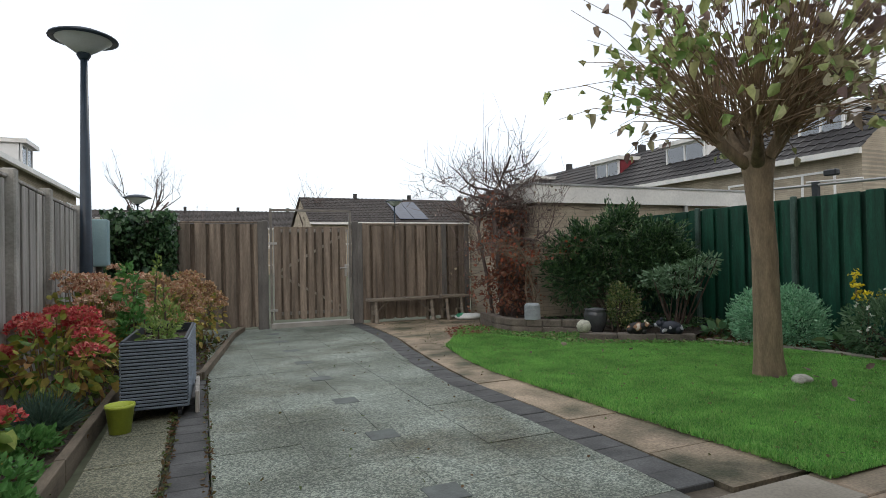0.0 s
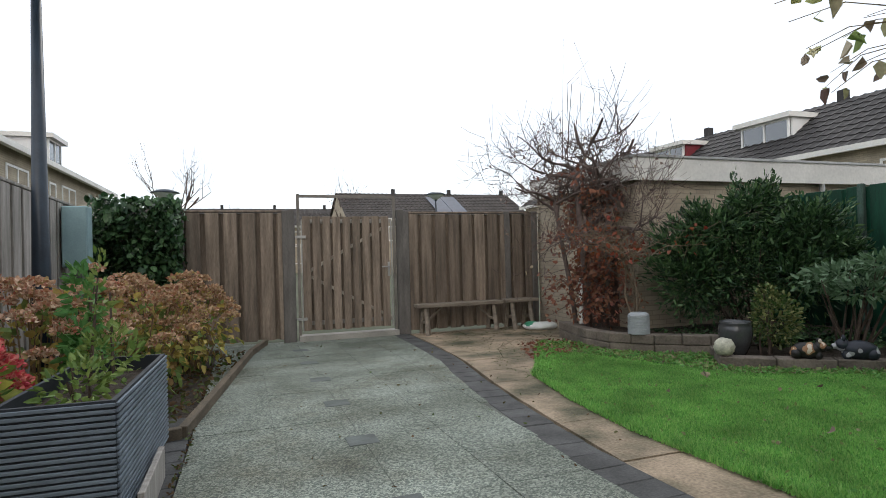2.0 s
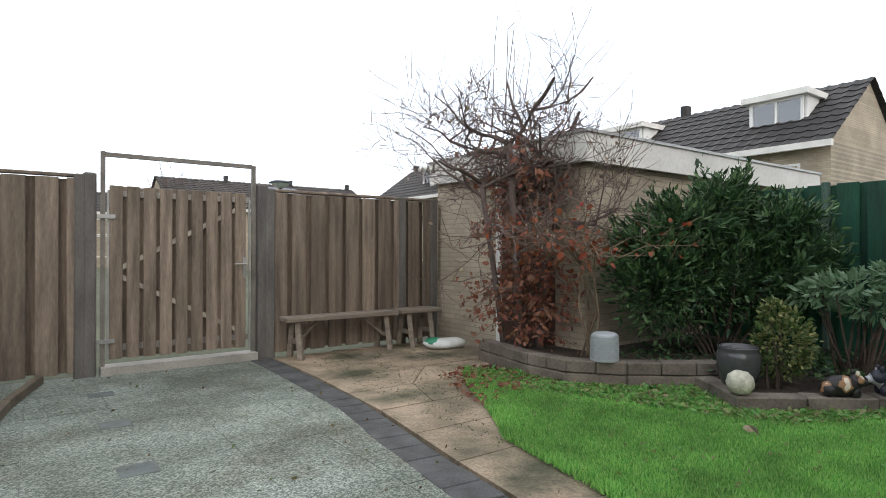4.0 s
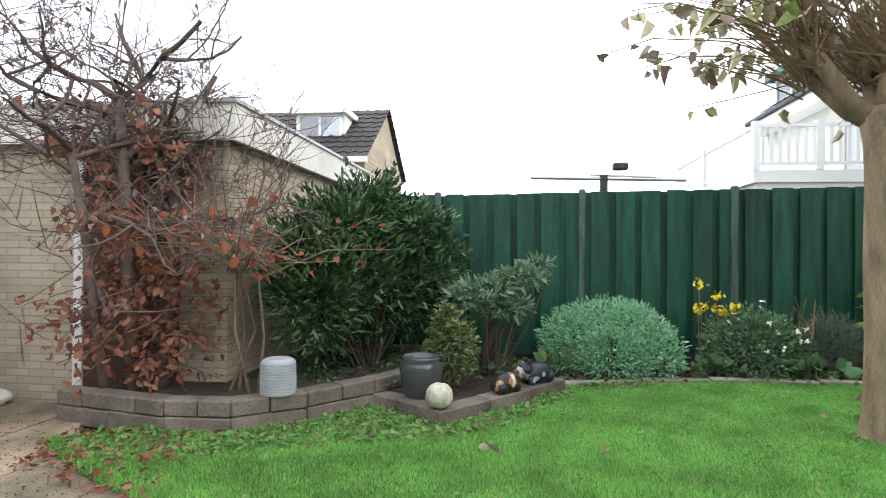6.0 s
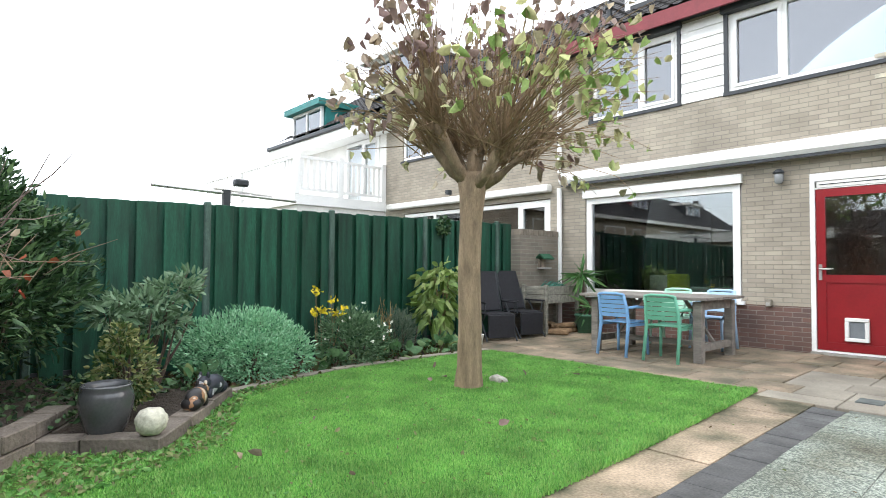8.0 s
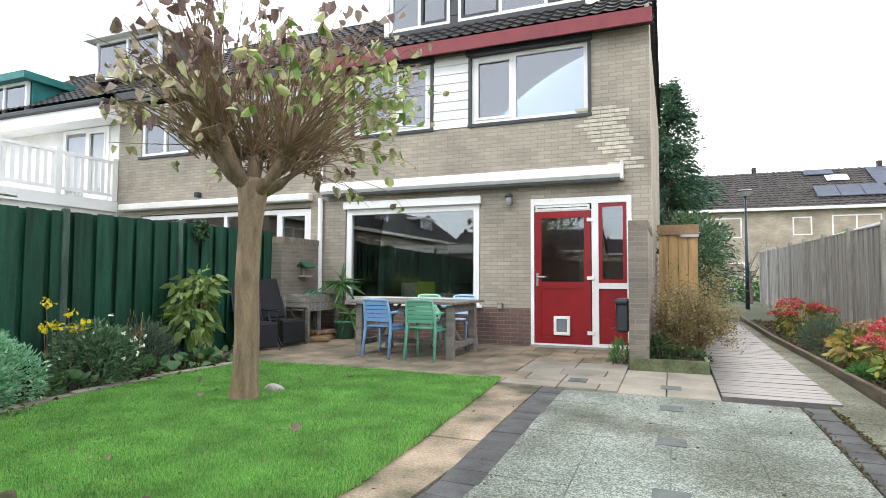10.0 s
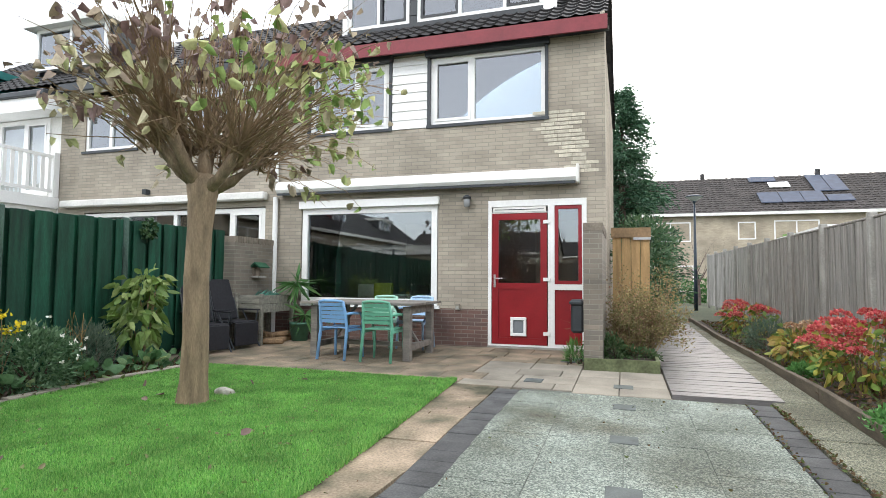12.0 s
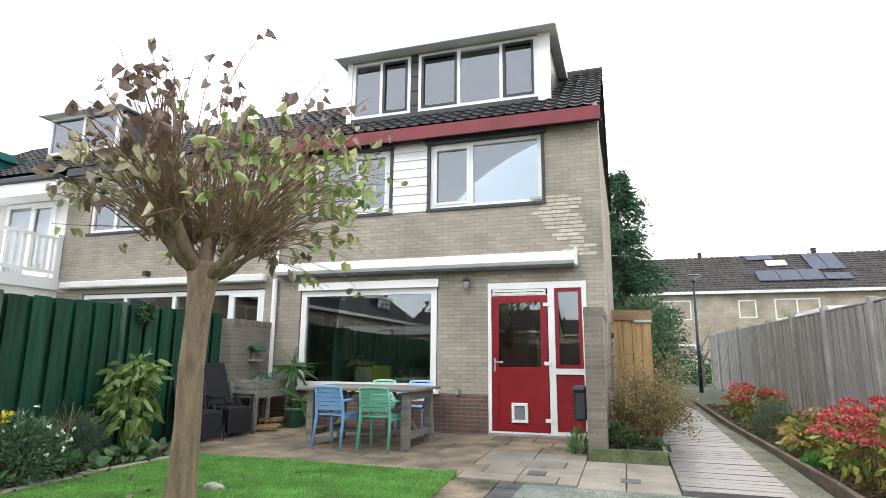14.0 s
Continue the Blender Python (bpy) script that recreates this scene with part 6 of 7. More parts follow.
shrub("low_evergreen", "low dark green plant at the foot of the pier", [(2.5, -1.0, 0.16, 0.16, 0.14, 0.2), (2.2, -1.1, 0.1, 0.3, 0.12, 0.1)], 900, 0.05, two_tone("dull_green", [(0.04, 0.08, 0.03), (0.07, 0.13, 0.045), (0.11, 0.16, 0.08)], 0.6), 0.5, 54, cat="plant")
shrub("grass_clump", "tuft of green weeds beside the doorstep", [(2.95, -0.95, 0.08, 0.1, 0.14, 0.16)], 340, 0.12, M_LIME, 0.08, 55, up=1.2, cat="plant")

# conifer and trees beyond
M_CONIFER = two_tone("conifer_needles", [(0.035, 0.085, 0.05), (0.06, 0.135, 0.075), (0.095, 0.19, 0.1)], 0.7, translucent=0.1)
con = thing("conifer", "tall dark green conifer behind the house", "tree")
cb_ = bmesh.new()
CX, CY = 2.4, -10.4
tube(cb_, [(CX, CY, -0.1), (CX, CY, 3.5), (CX, CY, 6.6)], [0.14, 0.09, 0.02], 8)
r = np.random.RandomState(18)
cp, cd = [], []
for k in range(210):
    z = r.uniform(0.6, 6.5)
    L = (1.75 * (1 - (z / 6.9) ** 1.3) + 0.18) * r.uniform(0.6, 1.15)
    a = r.uniform(0, math.tau)
    e = Vector((CX + math.cos(a) * L, CY + math.sin(a) * L, z - 0.05 + r.normal() * 0.1))
    tube(cb_, [(CX, CY, z), e], [0.02, 0.006], 4, cap=False)
    for j in range(170):
        s = r.uniform(0.2, 1.08)
        cp.append(Vector((CX, CY, z)).lerp(e, s) + Vector(r.normal(size=3)) * 0.09)
        cd.append((math.cos(a), math.sin(a), -0.1))
part("trunk", cb_, M_BARK_DARK, con)
leaves("crown", cp, 0.12, M_CONIFER, con, 0.3, 0.25, 0.1, 18, cd)
shrub("garden_bush", "tall light green bush behind the side gate", [(2.0, -4.6, 1.6, 0.6, 0.6, 0.7), (1.9, -5.0, 1.0, 0.5, 0.5, 0.9)], 3000, 0.1, two_tone("light_bush", [(0.05, 0.11, 0.05), (0.09, 0.17, 0.08), (0.14, 0.22, 0.12)], 0.6), 0.35, 57)
shrub("hedge", "clipped green hedge at the end of the path", [(0.9, -20, 0.6, 2.2, 0.5, 0.8), (-1.8, -20, 0.6, 1.6, 0.5, 0.8)], 5000, 0.1, two_tone("hedge_leaf", [(0.04, 0.13, 0.03), (0.07, 0.2, 0.05)], 0.6), 0.5, 58, cat="hedge")
shrub("garden_bush", "yellow-green bush behind the far fence", [(-3.9, -19, 2.0, 1.1, 0.8, 0.9), (-5.0, -19.4, 1.8, 0.8, 0.8, 0.7)], 2600, 0.16, two_tone("lime_bush", [(0.12, 0.25, 0.06), (0.2, 0.33, 0.1)], 0.6), 0.5, 59)


def bare_far_tree(x, y, h, seed, spread=0.55, depth=4):
    t = thing("bare_tree", "distant leafless tree against the sky", "tree", "far bare trees")
    r_ = np.random.RandomState(seed)
    bm_ = bmesh.new()
    tp = []
    tube(bm_, [(x, y, -0.2), (x + 0.05, y, h * 0.35)], [h * 0.018, h * 0.014], 7, cap=False)
    for k in range(4):
        a = r_.uniform(0, math.tau)
        branchy(bm_, (x + 0.05, y, h * (0.28 + 0.03 * k)), (math.cos(a) * 0.7, math.sin(a) * 0.7, 1.1), h * 0.26, h * 0.01, depth, r_, tp, spread, 0.2, 5, 0.72, (2, 4))
    part("trunk", bm_, M_TWIG, t)


bare_far_tree(-1.2, 27, 6.6, 61)
bare_far_tree(0.9, 30, 4.6, 62, 0.7)
bare_far_tree(9.2, 44, 8.6, 63, 0.45)
bare_far_tree(-0.6, -19, 3.4, 64, 0.9)


# ---- raised bed of concrete blocks ----
bed = thing("raised_bed", "raised bed walled with weathered concrete blocks", "wall", kind="structure")
rng = random.Random(9)
UPPER = [(5.8, 7.9), (5.6, 6.95), (5.62, 6.5), (5.92, 6.1), (6.36, 5.74), (6.75, 5.5)]
LOWER = [(6.5, 5.93), (5.9, 5.17), (7.02, 4.28)]


def blocks(line, z0, h, shift, parent):
    """One course of blocks along a line in plan."""
    for (x0, y0), (x1, y1) in zip(line, line[1:]):
        L = math.hypot(x1 - x0, y1 - y0)
        n_ = max(1, round((L - shift * 0) / 0.46))
        ang = math.degrees(math.atan2(y1 - y0, x1 - x0))
        cuts = [0, *[(i + shift) * L / n_ for i in range(1 if shift == 0 else 0, n_) if 0.08 < (i + shift) * L / n_ < L - 0.08], L]
        for a, b in zip(cuts, cuts[1:]):
            c = (a + b) / 2 / L
            x, y_ = x0 + (x1 - x0) * c, y0 + (y1 - y0) * c
            part("block", bx(-(b - a) / 2 + 0.004, -0.005 + rng.uniform(-0.006, 0.006), 0, (b - a) / 2 - 0.004, 0.15, h - 0.006, m=pose(x, y_, G(y_) + z0, 0, 0, ang + rng.uniform(-0.8, 0.8)), bevel=0.008), M_BLOCK, parent)


blocks(UPPER, -0.02, 0.13, 0.0, bed), blocks(UPPER, 0.11, 0.11, 0.5, bed), blocks(LOWER, -0.02, 0.135, 0.0, bed)
sheet("soil_raised", [(5.85, 7.9), (5.68, 6.95), (5.7, 6.55), (5.98, 6.16), (6.4, 5.8), (7.0, 5.5), (8.4, 5.5), (8.4, 6.94), (6.38, 6.94), (6.38, 7.9)], 0.16, M_SOIL, "dark soil of the raised bed", "soil")
sheet("soil_low_bed", [(6.4, 5.76), (5.97, 5.19), (7.05, 4.38), (8.0, 4.9), (7.6, 5.6)], 0.07, M_SOIL, "dark soil behind the low blocks", "soil")
ledge = thing("lawn_edging", "pale concrete edging between lawn and border", "edging", kind="structure")
LE = [(7.36, 0.72), (7.42, 1.2), (7.5, 2.1), (7.49, 3.0), (7.41, 3.6), (7.2, 4.3)]
for (x0, y0), (x1, y1) in zip(LE, LE[1:]):
    L = math.hypot(x1 - x0, y1 - y0)
    part("edging_stone", bx(0.004, -0.05, -0.06, L - 0.004, 0.05, 0.035, m=pose(x0, y0, G(y0), 0, 0, math.degrees(math.atan2(y1 - y0, x1 - x0))), bevel=0.008), M_FLAG_GREY, ledge)

# ---- pots and ornaments on the raised bed ----
M_POTW = mat("pale_ribbed_plastic", (0.36, 0.39, 0.41), 0.5, 0.1, 8, 0.1)
prof = [(0.118, 0)]
for k in range(11):
    z = 0.01 + k * 0.019
    rr = 0.118 - 0.004 * (k / 10) ** 2
    prof += [(rr + 0.003, z), (rr + 0.003, z + 0.011), (rr - 0.003, z + 0.013), (rr - 0.003, z + 0.018)]
prof += [(0.105, 0.226), (0.085, 0.238), (0.075, 0.24)]
bmw = lathe(bmesh.new(), prof, 28, pose(5.87, 6.29, G(6.29) + 0.214))
pw = thing("upturned_pot", "pale grey ribbed plastic pot standing upside down", "pot")
part("pot_body", bmw, M_POTW, pw, smooth=False)
dkp = thing("glazed_pot", "dark shiny glazed plant pot", "pot")
part("pot_body", lathe(bmesh.new(), [(0.085, 0), (0.105, 0.03), (0.135, 0.1), (0.155, 0.18), (0.162, 0.24), (0.155, 0.29), (0.142, 0.315), (0.15, 0.33), (0.14, 0.34), (0.128, 0.3), (0.12, 0.1), (0.02, 0.08)], 36, pose(6.32, 5.38, G(5.38) + 0.065)), mat("dark_glaze", (0.06, 0.063, 0.066), 0.16, 0.2, 6, 0.05, spec=0.6), dkp, smooth=True)
part("pot_soil", lathe(bmesh.new(), [(0.0, 0.27), (0.122, 0.27), (0.12, 0.262), (0.0, 0.262)], 20, pose(6.32, 5.38, G(5.38) + 0.065)), M_SOIL, dkp)
ballb = bmesh.new()
bmesh.ops.create_icosphere(ballb, subdivisions=3, radius=0.092, matrix=pose(5.99, 5.2, G(5.2) + 0.196))
for v in ballb.verts:
    d = v.co - Vector((5.99, 5.2, G(5.2) + 0.196))
    a, e = math.atan2(d.y, d.x), math.asin(max(-1, min(1, d.z / 0.093)))
    v.co += d * (0.09 * math.sin(a * 7 + e * 6) * math.sin(e * 8 - a * 3))
solid("stone_ball", ballb, mat("pale_stone", (0.48, 0.47, 0.38), 0.9, 0.25, 20, 0.5), "carved pale stone garden ball", "ornament", smooth=True)


def figurine(label, x, y, z, ang, L, cols):
    """A small crouching animal of painted stoneware, as one plain shape."""
    bm_ = bmesh.new()
    for px, py, pz, rx_, ry_, rz_ in ((0, 0, 0.09, 0.15, 0.085, 0.09), (0.13, 0, 0.13, 0.065, 0.06, 0.06), (0.19, 0, 0.115, 0.035, 0.03, 0.028), (0.1, 0.045, 0.04, 0.04, 0.025, 0.045), (0.1, -0.045, 0.04, 0.04, 0.025, 0.045), (-0.1, 0, 0.06, 0.06, 0.09, 0.06), (0.12, 0.035, 0.195, 0.018, 0.014, 0.028), (0.12, -0.035, 0.195, 0.018, 0.014, 0.028)):
        bmesh.ops.create_uvsphere(bm_, u_segments=12, v_segments=8, radius=1, matrix=pose(px, py, pz) @ Matrix.Diagonal((rx_, ry_, rz_, 1)))
    bmesh.ops.transform(bm_, matrix=pose(x, y, z, 0, 0, ang) @ Matrix.Scale(L, 4), verts=bm_.verts)
    m_ = mat("painted_stoneware", cols[0], 0.45, 0.1, 4, 0.1)
    n_, l_ = m_.node_tree.nodes, m_.node_tree.links
    no_, ra_, ge_ = n_.new("ShaderNodeTexNoise"), n_.new("ShaderNodeValToRGB"), n_.new("ShaderNodeNewGeometry")
    no_.inputs["Scale"].default_value, no_.inputs["Detail"].default_value = 9, 1
    l_.new(ge_.outputs["Position"], no_.inputs["Vector"])
    ra_.color_ramp.interpolation = "CONSTANT"
    ra_.color_ramp.elements[0].color, ra_.color_ramp.elements[1].color = (*cols[0], 1), (*cols[1], 1)
    ra_.color_ramp.elements[1].position = 0.56
    e = ra_.color_ramp.elements.new(0.62)
    e.color = (*cols[2], 1)
    l_.new(no_.outputs["Fac"], ra_.inputs["Fac"])
    l_.new(ra_.outputs["Color"], n_["Principled BSDF"].inputs["Base Color"])
    return solid("animal_figurine", bm_, m_, label, "ornament", "figurines on the low wall", smooth=True)


figurine("small dark garden figurine with tan and white patches", 6.5, 4.76, G(4.76) + 0.105, -40, 0.85, ((0.02, 0.018, 0.018), (0.3, 0.16, 0.08), (0.6, 0.52, 0.42)))
figurine("dark blue-black garden figurine lying on the blocks", 6.84, 4.52, G(4.52) + 0.105, 130, 0.95, ((0.02, 0.024, 0.035), (0.02, 0.022, 0.03), (0.4, 0.4, 0.42)))
rk = bmesh.new()
bmesh.ops.create_icosphere(rk, subdivisions=3, radius=1, matrix=pose(5.9, 2.13, G(2.13) + 0.035) @ Matrix.Diagonal((0.1, 0.07, 0.045, 1)))
for v in rk.verts:
    v.co += Vector((1, 1, 0.6)) * 0.02 * noise.noise(v.co * 14)
solid("rock", rk, mat("pale_rock", (0.42, 0.4, 0.34), 0.9, 0.3, 18, 0.5), "small pale rock lying on the lawn", "rock", smooth=True)

wp = thing("small_white_pot", "small white pot at the edge of the border", "pot")
part("pot_body", lathe(bmesh.new(), [(0.06, 0), (0.085, 0.14), (0.09, 0.15), (0.078, 0.15), (0.05, 0.03), (0.01, 0.028)], 20, pose(7.85, 0.4, G(0.4))), M_WHITE_OLD, wp, smooth=True)

# ---- slatted planter, lime pot, benches, bag ----
M_SLATE_IN = mat("dark_slate_plastic", (0.02, 0.026, 0.034), 0.6, 0.2, 4, 0.2, 40)
M_SLATE = mat("slate_grey_plastic", (0.14, 0.175, 0.215), 0.5, 0.2, 4, 0.2, 40, stretch=(1, 1, 5))
pl = thing("planter_box", "large slate-grey ribbed planter box on castors", "planter", m=pose(0.995, 4.1, G(4.1), 0, 0, -2))
pw_, pd_, ph_, pz_ = 0.215, 0.58, 0.5, 0.09
for nm, q in (("side_panel", (-pw_, -pd_, -pw_ + 0.02, pd_)), ("side_panel", (pw_ - 0.02, -pd_, pw_, pd_)), ("end_panel", (-pw_ + 0.02, -pd_, pw_ - 0.02, -pd_ + 0.02)), ("end_panel", (-pw_ + 0.02, pd_ - 0.02, pw_ - 0.02, pd_))):
    pan = part(nm, bx(q[0], q[1], pz_, q[2], q[3], pz_ + ph_), M_SLATE_IN, pl)
    if nm == "end_panel":
        yy = q[1] - 0.011 if q[1] < 0 else q[3]
        rib = mesh_of(bx(q[0] - 0.02, yy, 0, q[2] + 0.02, yy + 0.011, 0.015, bevel=0.002), "rib", M_SLATE)
    else:
        xx = q[0] - 0.011 if q[0] < 0 else q[2]
        rib = mesh_of(bx(xx, q[1], 0, xx + 0.011, q[3], 0.015, bevel=0.002), "rib", M_SLATE)
    for k in range(20):
        ro = new("rib", rib)
        ro.parent = pan
        ro.location = (0, 0, pz_ + 0.006 + k * 0.0247)
part("planter_soil", bx(-pw_ + 0.02, -pd_ + 0.02, pz_ + 0.3, pw_ - 0.02, pd_ - 0.02, pz_ + 0.42), M_SOIL, pl)
for x in (-0.16, 0.16):
    for y_ in (-0.48, 0.48):
        part("castor", tube(bmesh.new(), [(x - 0.015, y_, 0.04), (x + 0.015, y_, 0.04)], [0.04, 0.04], 12), M_DARKGREY, pl)
        part("castor_fork", bx(x - 0.02, y_ - 0.015, 0.05, x + 0.02, y_ + 0.015, pz_), M_METAL, pl)
shrub("planter_greenery", "fresh green leafy plants growing in the planter", [(0.98, 3.9, 0.5, 0.15, 0.32, 0.1), (1.0, 4.4, 0.55, 0.14, 0.25, 0.16), (0.95, 4.45, 0.82, 0.06, 0.09, 0.3)], 430, 0.055, two_tone("yellowish_leaf", [(0.1, 0.18, 0.04), (0.16, 0.25, 0.06), (0.24, 0.3, 0.09)], 0.5), 0.42, 71, 7, up=0.4, cat="plant")
lp_ = thing("lime_pot", "small lime-green plastic plant pot", "pot")
part("pot_body", lathe(bmesh.new(), [(0.065, 0), (0.088, 0.17), (0.094, 0.17), (0.094, 0.19), (0.083, 0.19), (0.075, 0.15), (0.055, 0.02), (0.01, 0.018)], 24, pose(0.78, 3.3, G(3.3))), mat("lime_plastic", (0.42, 0.5, 0.07), 0.4, 0.12, 8, 0.1), lp_, smooth=True)
solid("loose_board", bx(1.24, 3.62, G(3.6) + 0.0, 1.27, 4.25, G(4) + 0.17, bevel=0.004), M_WOOD_GREY, "pale grey board standing beside the planter", "board")

M_BENCH = mat("weathered_bench_wood", (0.21, 0.18, 0.145), 0.85, 0.3, 3, 0.4, 30, stretch=(0.6, 5, 5))


def bench(label, x0, x1, y, h):
    b = thing("garden_bench", label, "bench", "benches by the fence")
    z = G(y)
    part("seat", bx(x0, y - 0.13, z + h - 0.05, x1, y + 0.13, z + h, bevel=0.006), M_BENCH, b)
    for x in (x0 + 0.14, x1 - 0.14):
        for s in (-1, 1):
            part("leg", tube(bmesh.new(), [(x - 0.0, y + s * 0.17, z - 0.01), (x, y + s * 0.07, z + h - 0.05)], [0.042, 0.038], 4), M_BENCH, b)
        part("cross_bar", bx(x - 0.02, y - 0.1, z + 0.16, x + 0.02, y + 0.1, z + 0.21), M_BENCH, b)
    for x, s in ((x0 + 0.16, 1), (x1 - 0.16, -1)):
        if x1 - x0 > 0.9:
            part("brace", tube(bmesh.new(), [(x, y, z + 0.18), (x + s * 0.26, y, z + h - 0.05)], [0.02, 0.02], 4), M_BENCH, b)


bench("long weathered grey plank bench against the fence", 4.12, 5.52, 9.22, 0.46)
bench("short weathered grey plank bench against the fence", 5.55, 6.14, 9.2, 0.47)
bagb = bmesh.new()
bmesh.ops.create_uvsphere(bagb, u_segments=20, v_segments=10, radius=1, matrix=pose(5.98, 8.78, G(8.8) + 0.06, 0, 0, -25) @ Matrix.Diagonal((0.27, 0.19, 0.07, 1)))
for v in bagb.verts:
    v.co += Vector((0.02, 0.02, 0.02)) * noise.noise(v.co * 9)
bag = thing("plastic_sack", "white and green plastic garden sack lying flat", "bag")
part("sack", bagb, mat("white_plastic", (0.68, 0.7, 0.68), 0.35, 0.08, 12, 0.2), bag, smooth=True)
gb_ = bmesh.new()
bmesh.ops.create_uvsphere(gb_, u_segments=16, v_segments=8, radius=1, matrix=pose(5.87, 8.83, G(8.8) + 0.068, 0, 0, -25) @ Matrix.Diagonal((0.13, 0.15, 0.066, 1)))
part("printed_patch", gb_, mat("green_print", (0.04, 0.25, 0.14), 0.4, 0.1), bag, smooth=True)

# ---- terrace furniture ----
M_TABLE = mat("greyed_teak", (0.22, 0.2, 0.175), 0.8, 0.28, 3, 0.4, 30, rand=0.08, stretch=(0.7, 5, 5))
tb = thing("garden_table", "weathered grey wooden garden table", "table", m=pose(-0.13, 0.1, 0))
tz0 = G(-0.9)
for k in range(7):
    y0 = -1.5 + k * 0.165
    part("tabletop_board", bx(5.05, y0, tz0 + 0.715, 6.72, y0 + 0.16, tz0 + 0.75, bevel=0.004), M_TABLE, tb)
for x in (5.18, 6.54):
    for y_ in (-1.36, -0.48):
        part("leg", bx(x - 0.05, y_ - 0.05, tz0 - 0.01, x + 0.05, y_ + 0.05, tz0 + 0.7, bevel=0.006), M_TABLE, tb)
    part("end_rail", bx(x - 0.03, -1.31, tz0 + 0.12, x + 0.03, -0.53, tz0 + 0.2), M_TABLE, tb)
    part("apron", bx(x - 0.03, -1.31, tz0 + 0.6, x + 0.03, -0.53, tz0 + 0.7), M_TABLE, tb)
part("stretcher", bx(5.17, -0.96, tz0 + 0.13, 6.51, -0.88, tz0 + 0.19), M_TABLE, tb)
for x, s in ((5.2, 1), (6.48, -1)):
    part("brace", tube(bmesh.new(), [(x, -0.92, tz0 + 0.2), (x + s * 0.35, -0.92, tz0 + 0.7)], [0.025, 0.025], 4), M_TABLE, tb)


def chair(label, material, m):
    """A stackable plastic garden chair with a slatted back; it looks along +y."""
    c = thing("garden_chair", label, "chair", "plastic chairs round the table", m=m)
    for k in range(5):
        part("seat_slat", bx(-0.2, -0.19 + k * 0.082, 0.415 + 0.003 * abs(k - 2), 0.2, -0.115 + k * 0.082, 0.435 + 0.003 * abs(k - 2), bevel=0.004), material, c)
    for s in (-1, 1):
        part("back_leg", tube(bmesh.new(), [(s * 0.215, -0.27, 0), (s * 0.205, -0.2, 0.42), (s * 0.2, -0.225, 0.6), (s * 0.185, -0.275, 0.79)], [0.02, 0.023, 0.022, 0.018], 8), material, c, smooth=True)
        part("front_leg", tube(bmesh.new(), [(s * 0.225, 0.21, 0), (s * 0.21, 0.19, 0.42)], [0.018, 0.022], 8), material, c, smooth=True)
        part("armrest", tube(bmesh.new(), [(s * 0.205, -0.235, 0.62), (s * 0.245, -0.1, 0.63), (s * 0.25, 0.1, 0.62), (s * 0.22, 0.18, 0.42)], [0.017, 0.02, 0.02, 0.018], 8), material, c, smooth=True)
        part("seat_rail", bx(s * 0.205 - 0.015, -0.2, 0.38, s * 0.205 + 0.015, 0.2, 0.415), material, c)
    for k in range(5):
        z = 0.5 + k * 0.056
        bm_ = bmesh.new()
        tilt = -0.205 - max(0, z - 0.5) * 0.22
        w0 = 0.19 - 0.012 * (k / 4)
        vs = []
        for i in range(7):
            u = -1 + i / 3
            for dz_ in (0, 0.048):
                for dy_ in (0, 0.014):
                    vs.append(bm_.verts.new((u * w0, tilt - 0.03 * (1 - u * u) - dy_ - dz_ * 0.2, z + dz_)))
        for i in range(6):
            a, b = i * 4, i * 4 + 4
            for p_, q_ in ((0, 1), (1, 3), (3, 2), (2, 0)):
                bm_.faces.new((vs[a + p_], vs[a + q_], vs[b + q_], vs[b + p_]))
        part("back_slat", bm_, material, c)
    part("top_rail", tube(bmesh.new(), [(-0.185, -0.275, 0.785), (-0.1, -0.305, 0.8), (0.1, -0.305, 0.8), (0.185, -0.275, 0.785)], [0.018] * 4, 8), material, c, smooth=True)
    return c


M_CBLUE = mat("sky_blue_plastic", (0.2, 0.4, 0.68), 0.4, 0.06, 5, 0.05)
M_CGREEN = mat("mint_green_plastic", (0.16, 0.46, 0.32), 0.4, 0.06, 5, 0.05)
M_CLBLUE = mat("pale_blue_plastic", (0.4, 0.58, 0.78), 0.4, 0.06, 5, 0.05)
M_CLGREEN = mat("pale_green_plastic", (0.4, 0.66, 0.52), 0.4, 0.06, 5, 0.05)
chair("sky-blue plastic garden chair at the table", M_CBLUE, pose(6.0, -0.36, G(-0.3) + 0.003, 0, 0, 176) @ Matrix.Scale(0.97, 4))
chair("mint-green plastic garden chair at the table", M_CGREEN, pose(5.37, -0.33, G(-0.3) + 0.003, 0, 0, 181) @ Matrix.Scale(0.97, 4))
chair("pale green plastic chair behind the table", M_CLGREEN, pose(5.98, -1.6, G(-1.7) + 0.003, 0, 0, 4) @ Matrix.Scale(0.97, 4))
chair("pale blue plastic chair behind the table", M_CLBLUE, pose(5.4, -1.6, G(-1.7) + 0.003, 0, 0, -3) @ Matrix.Scale(0.97, 4))

M_BLACK = mat("black_textile", (0.018, 0.018, 0.022), 0.7, 0.2, 30, 0.3, 200)


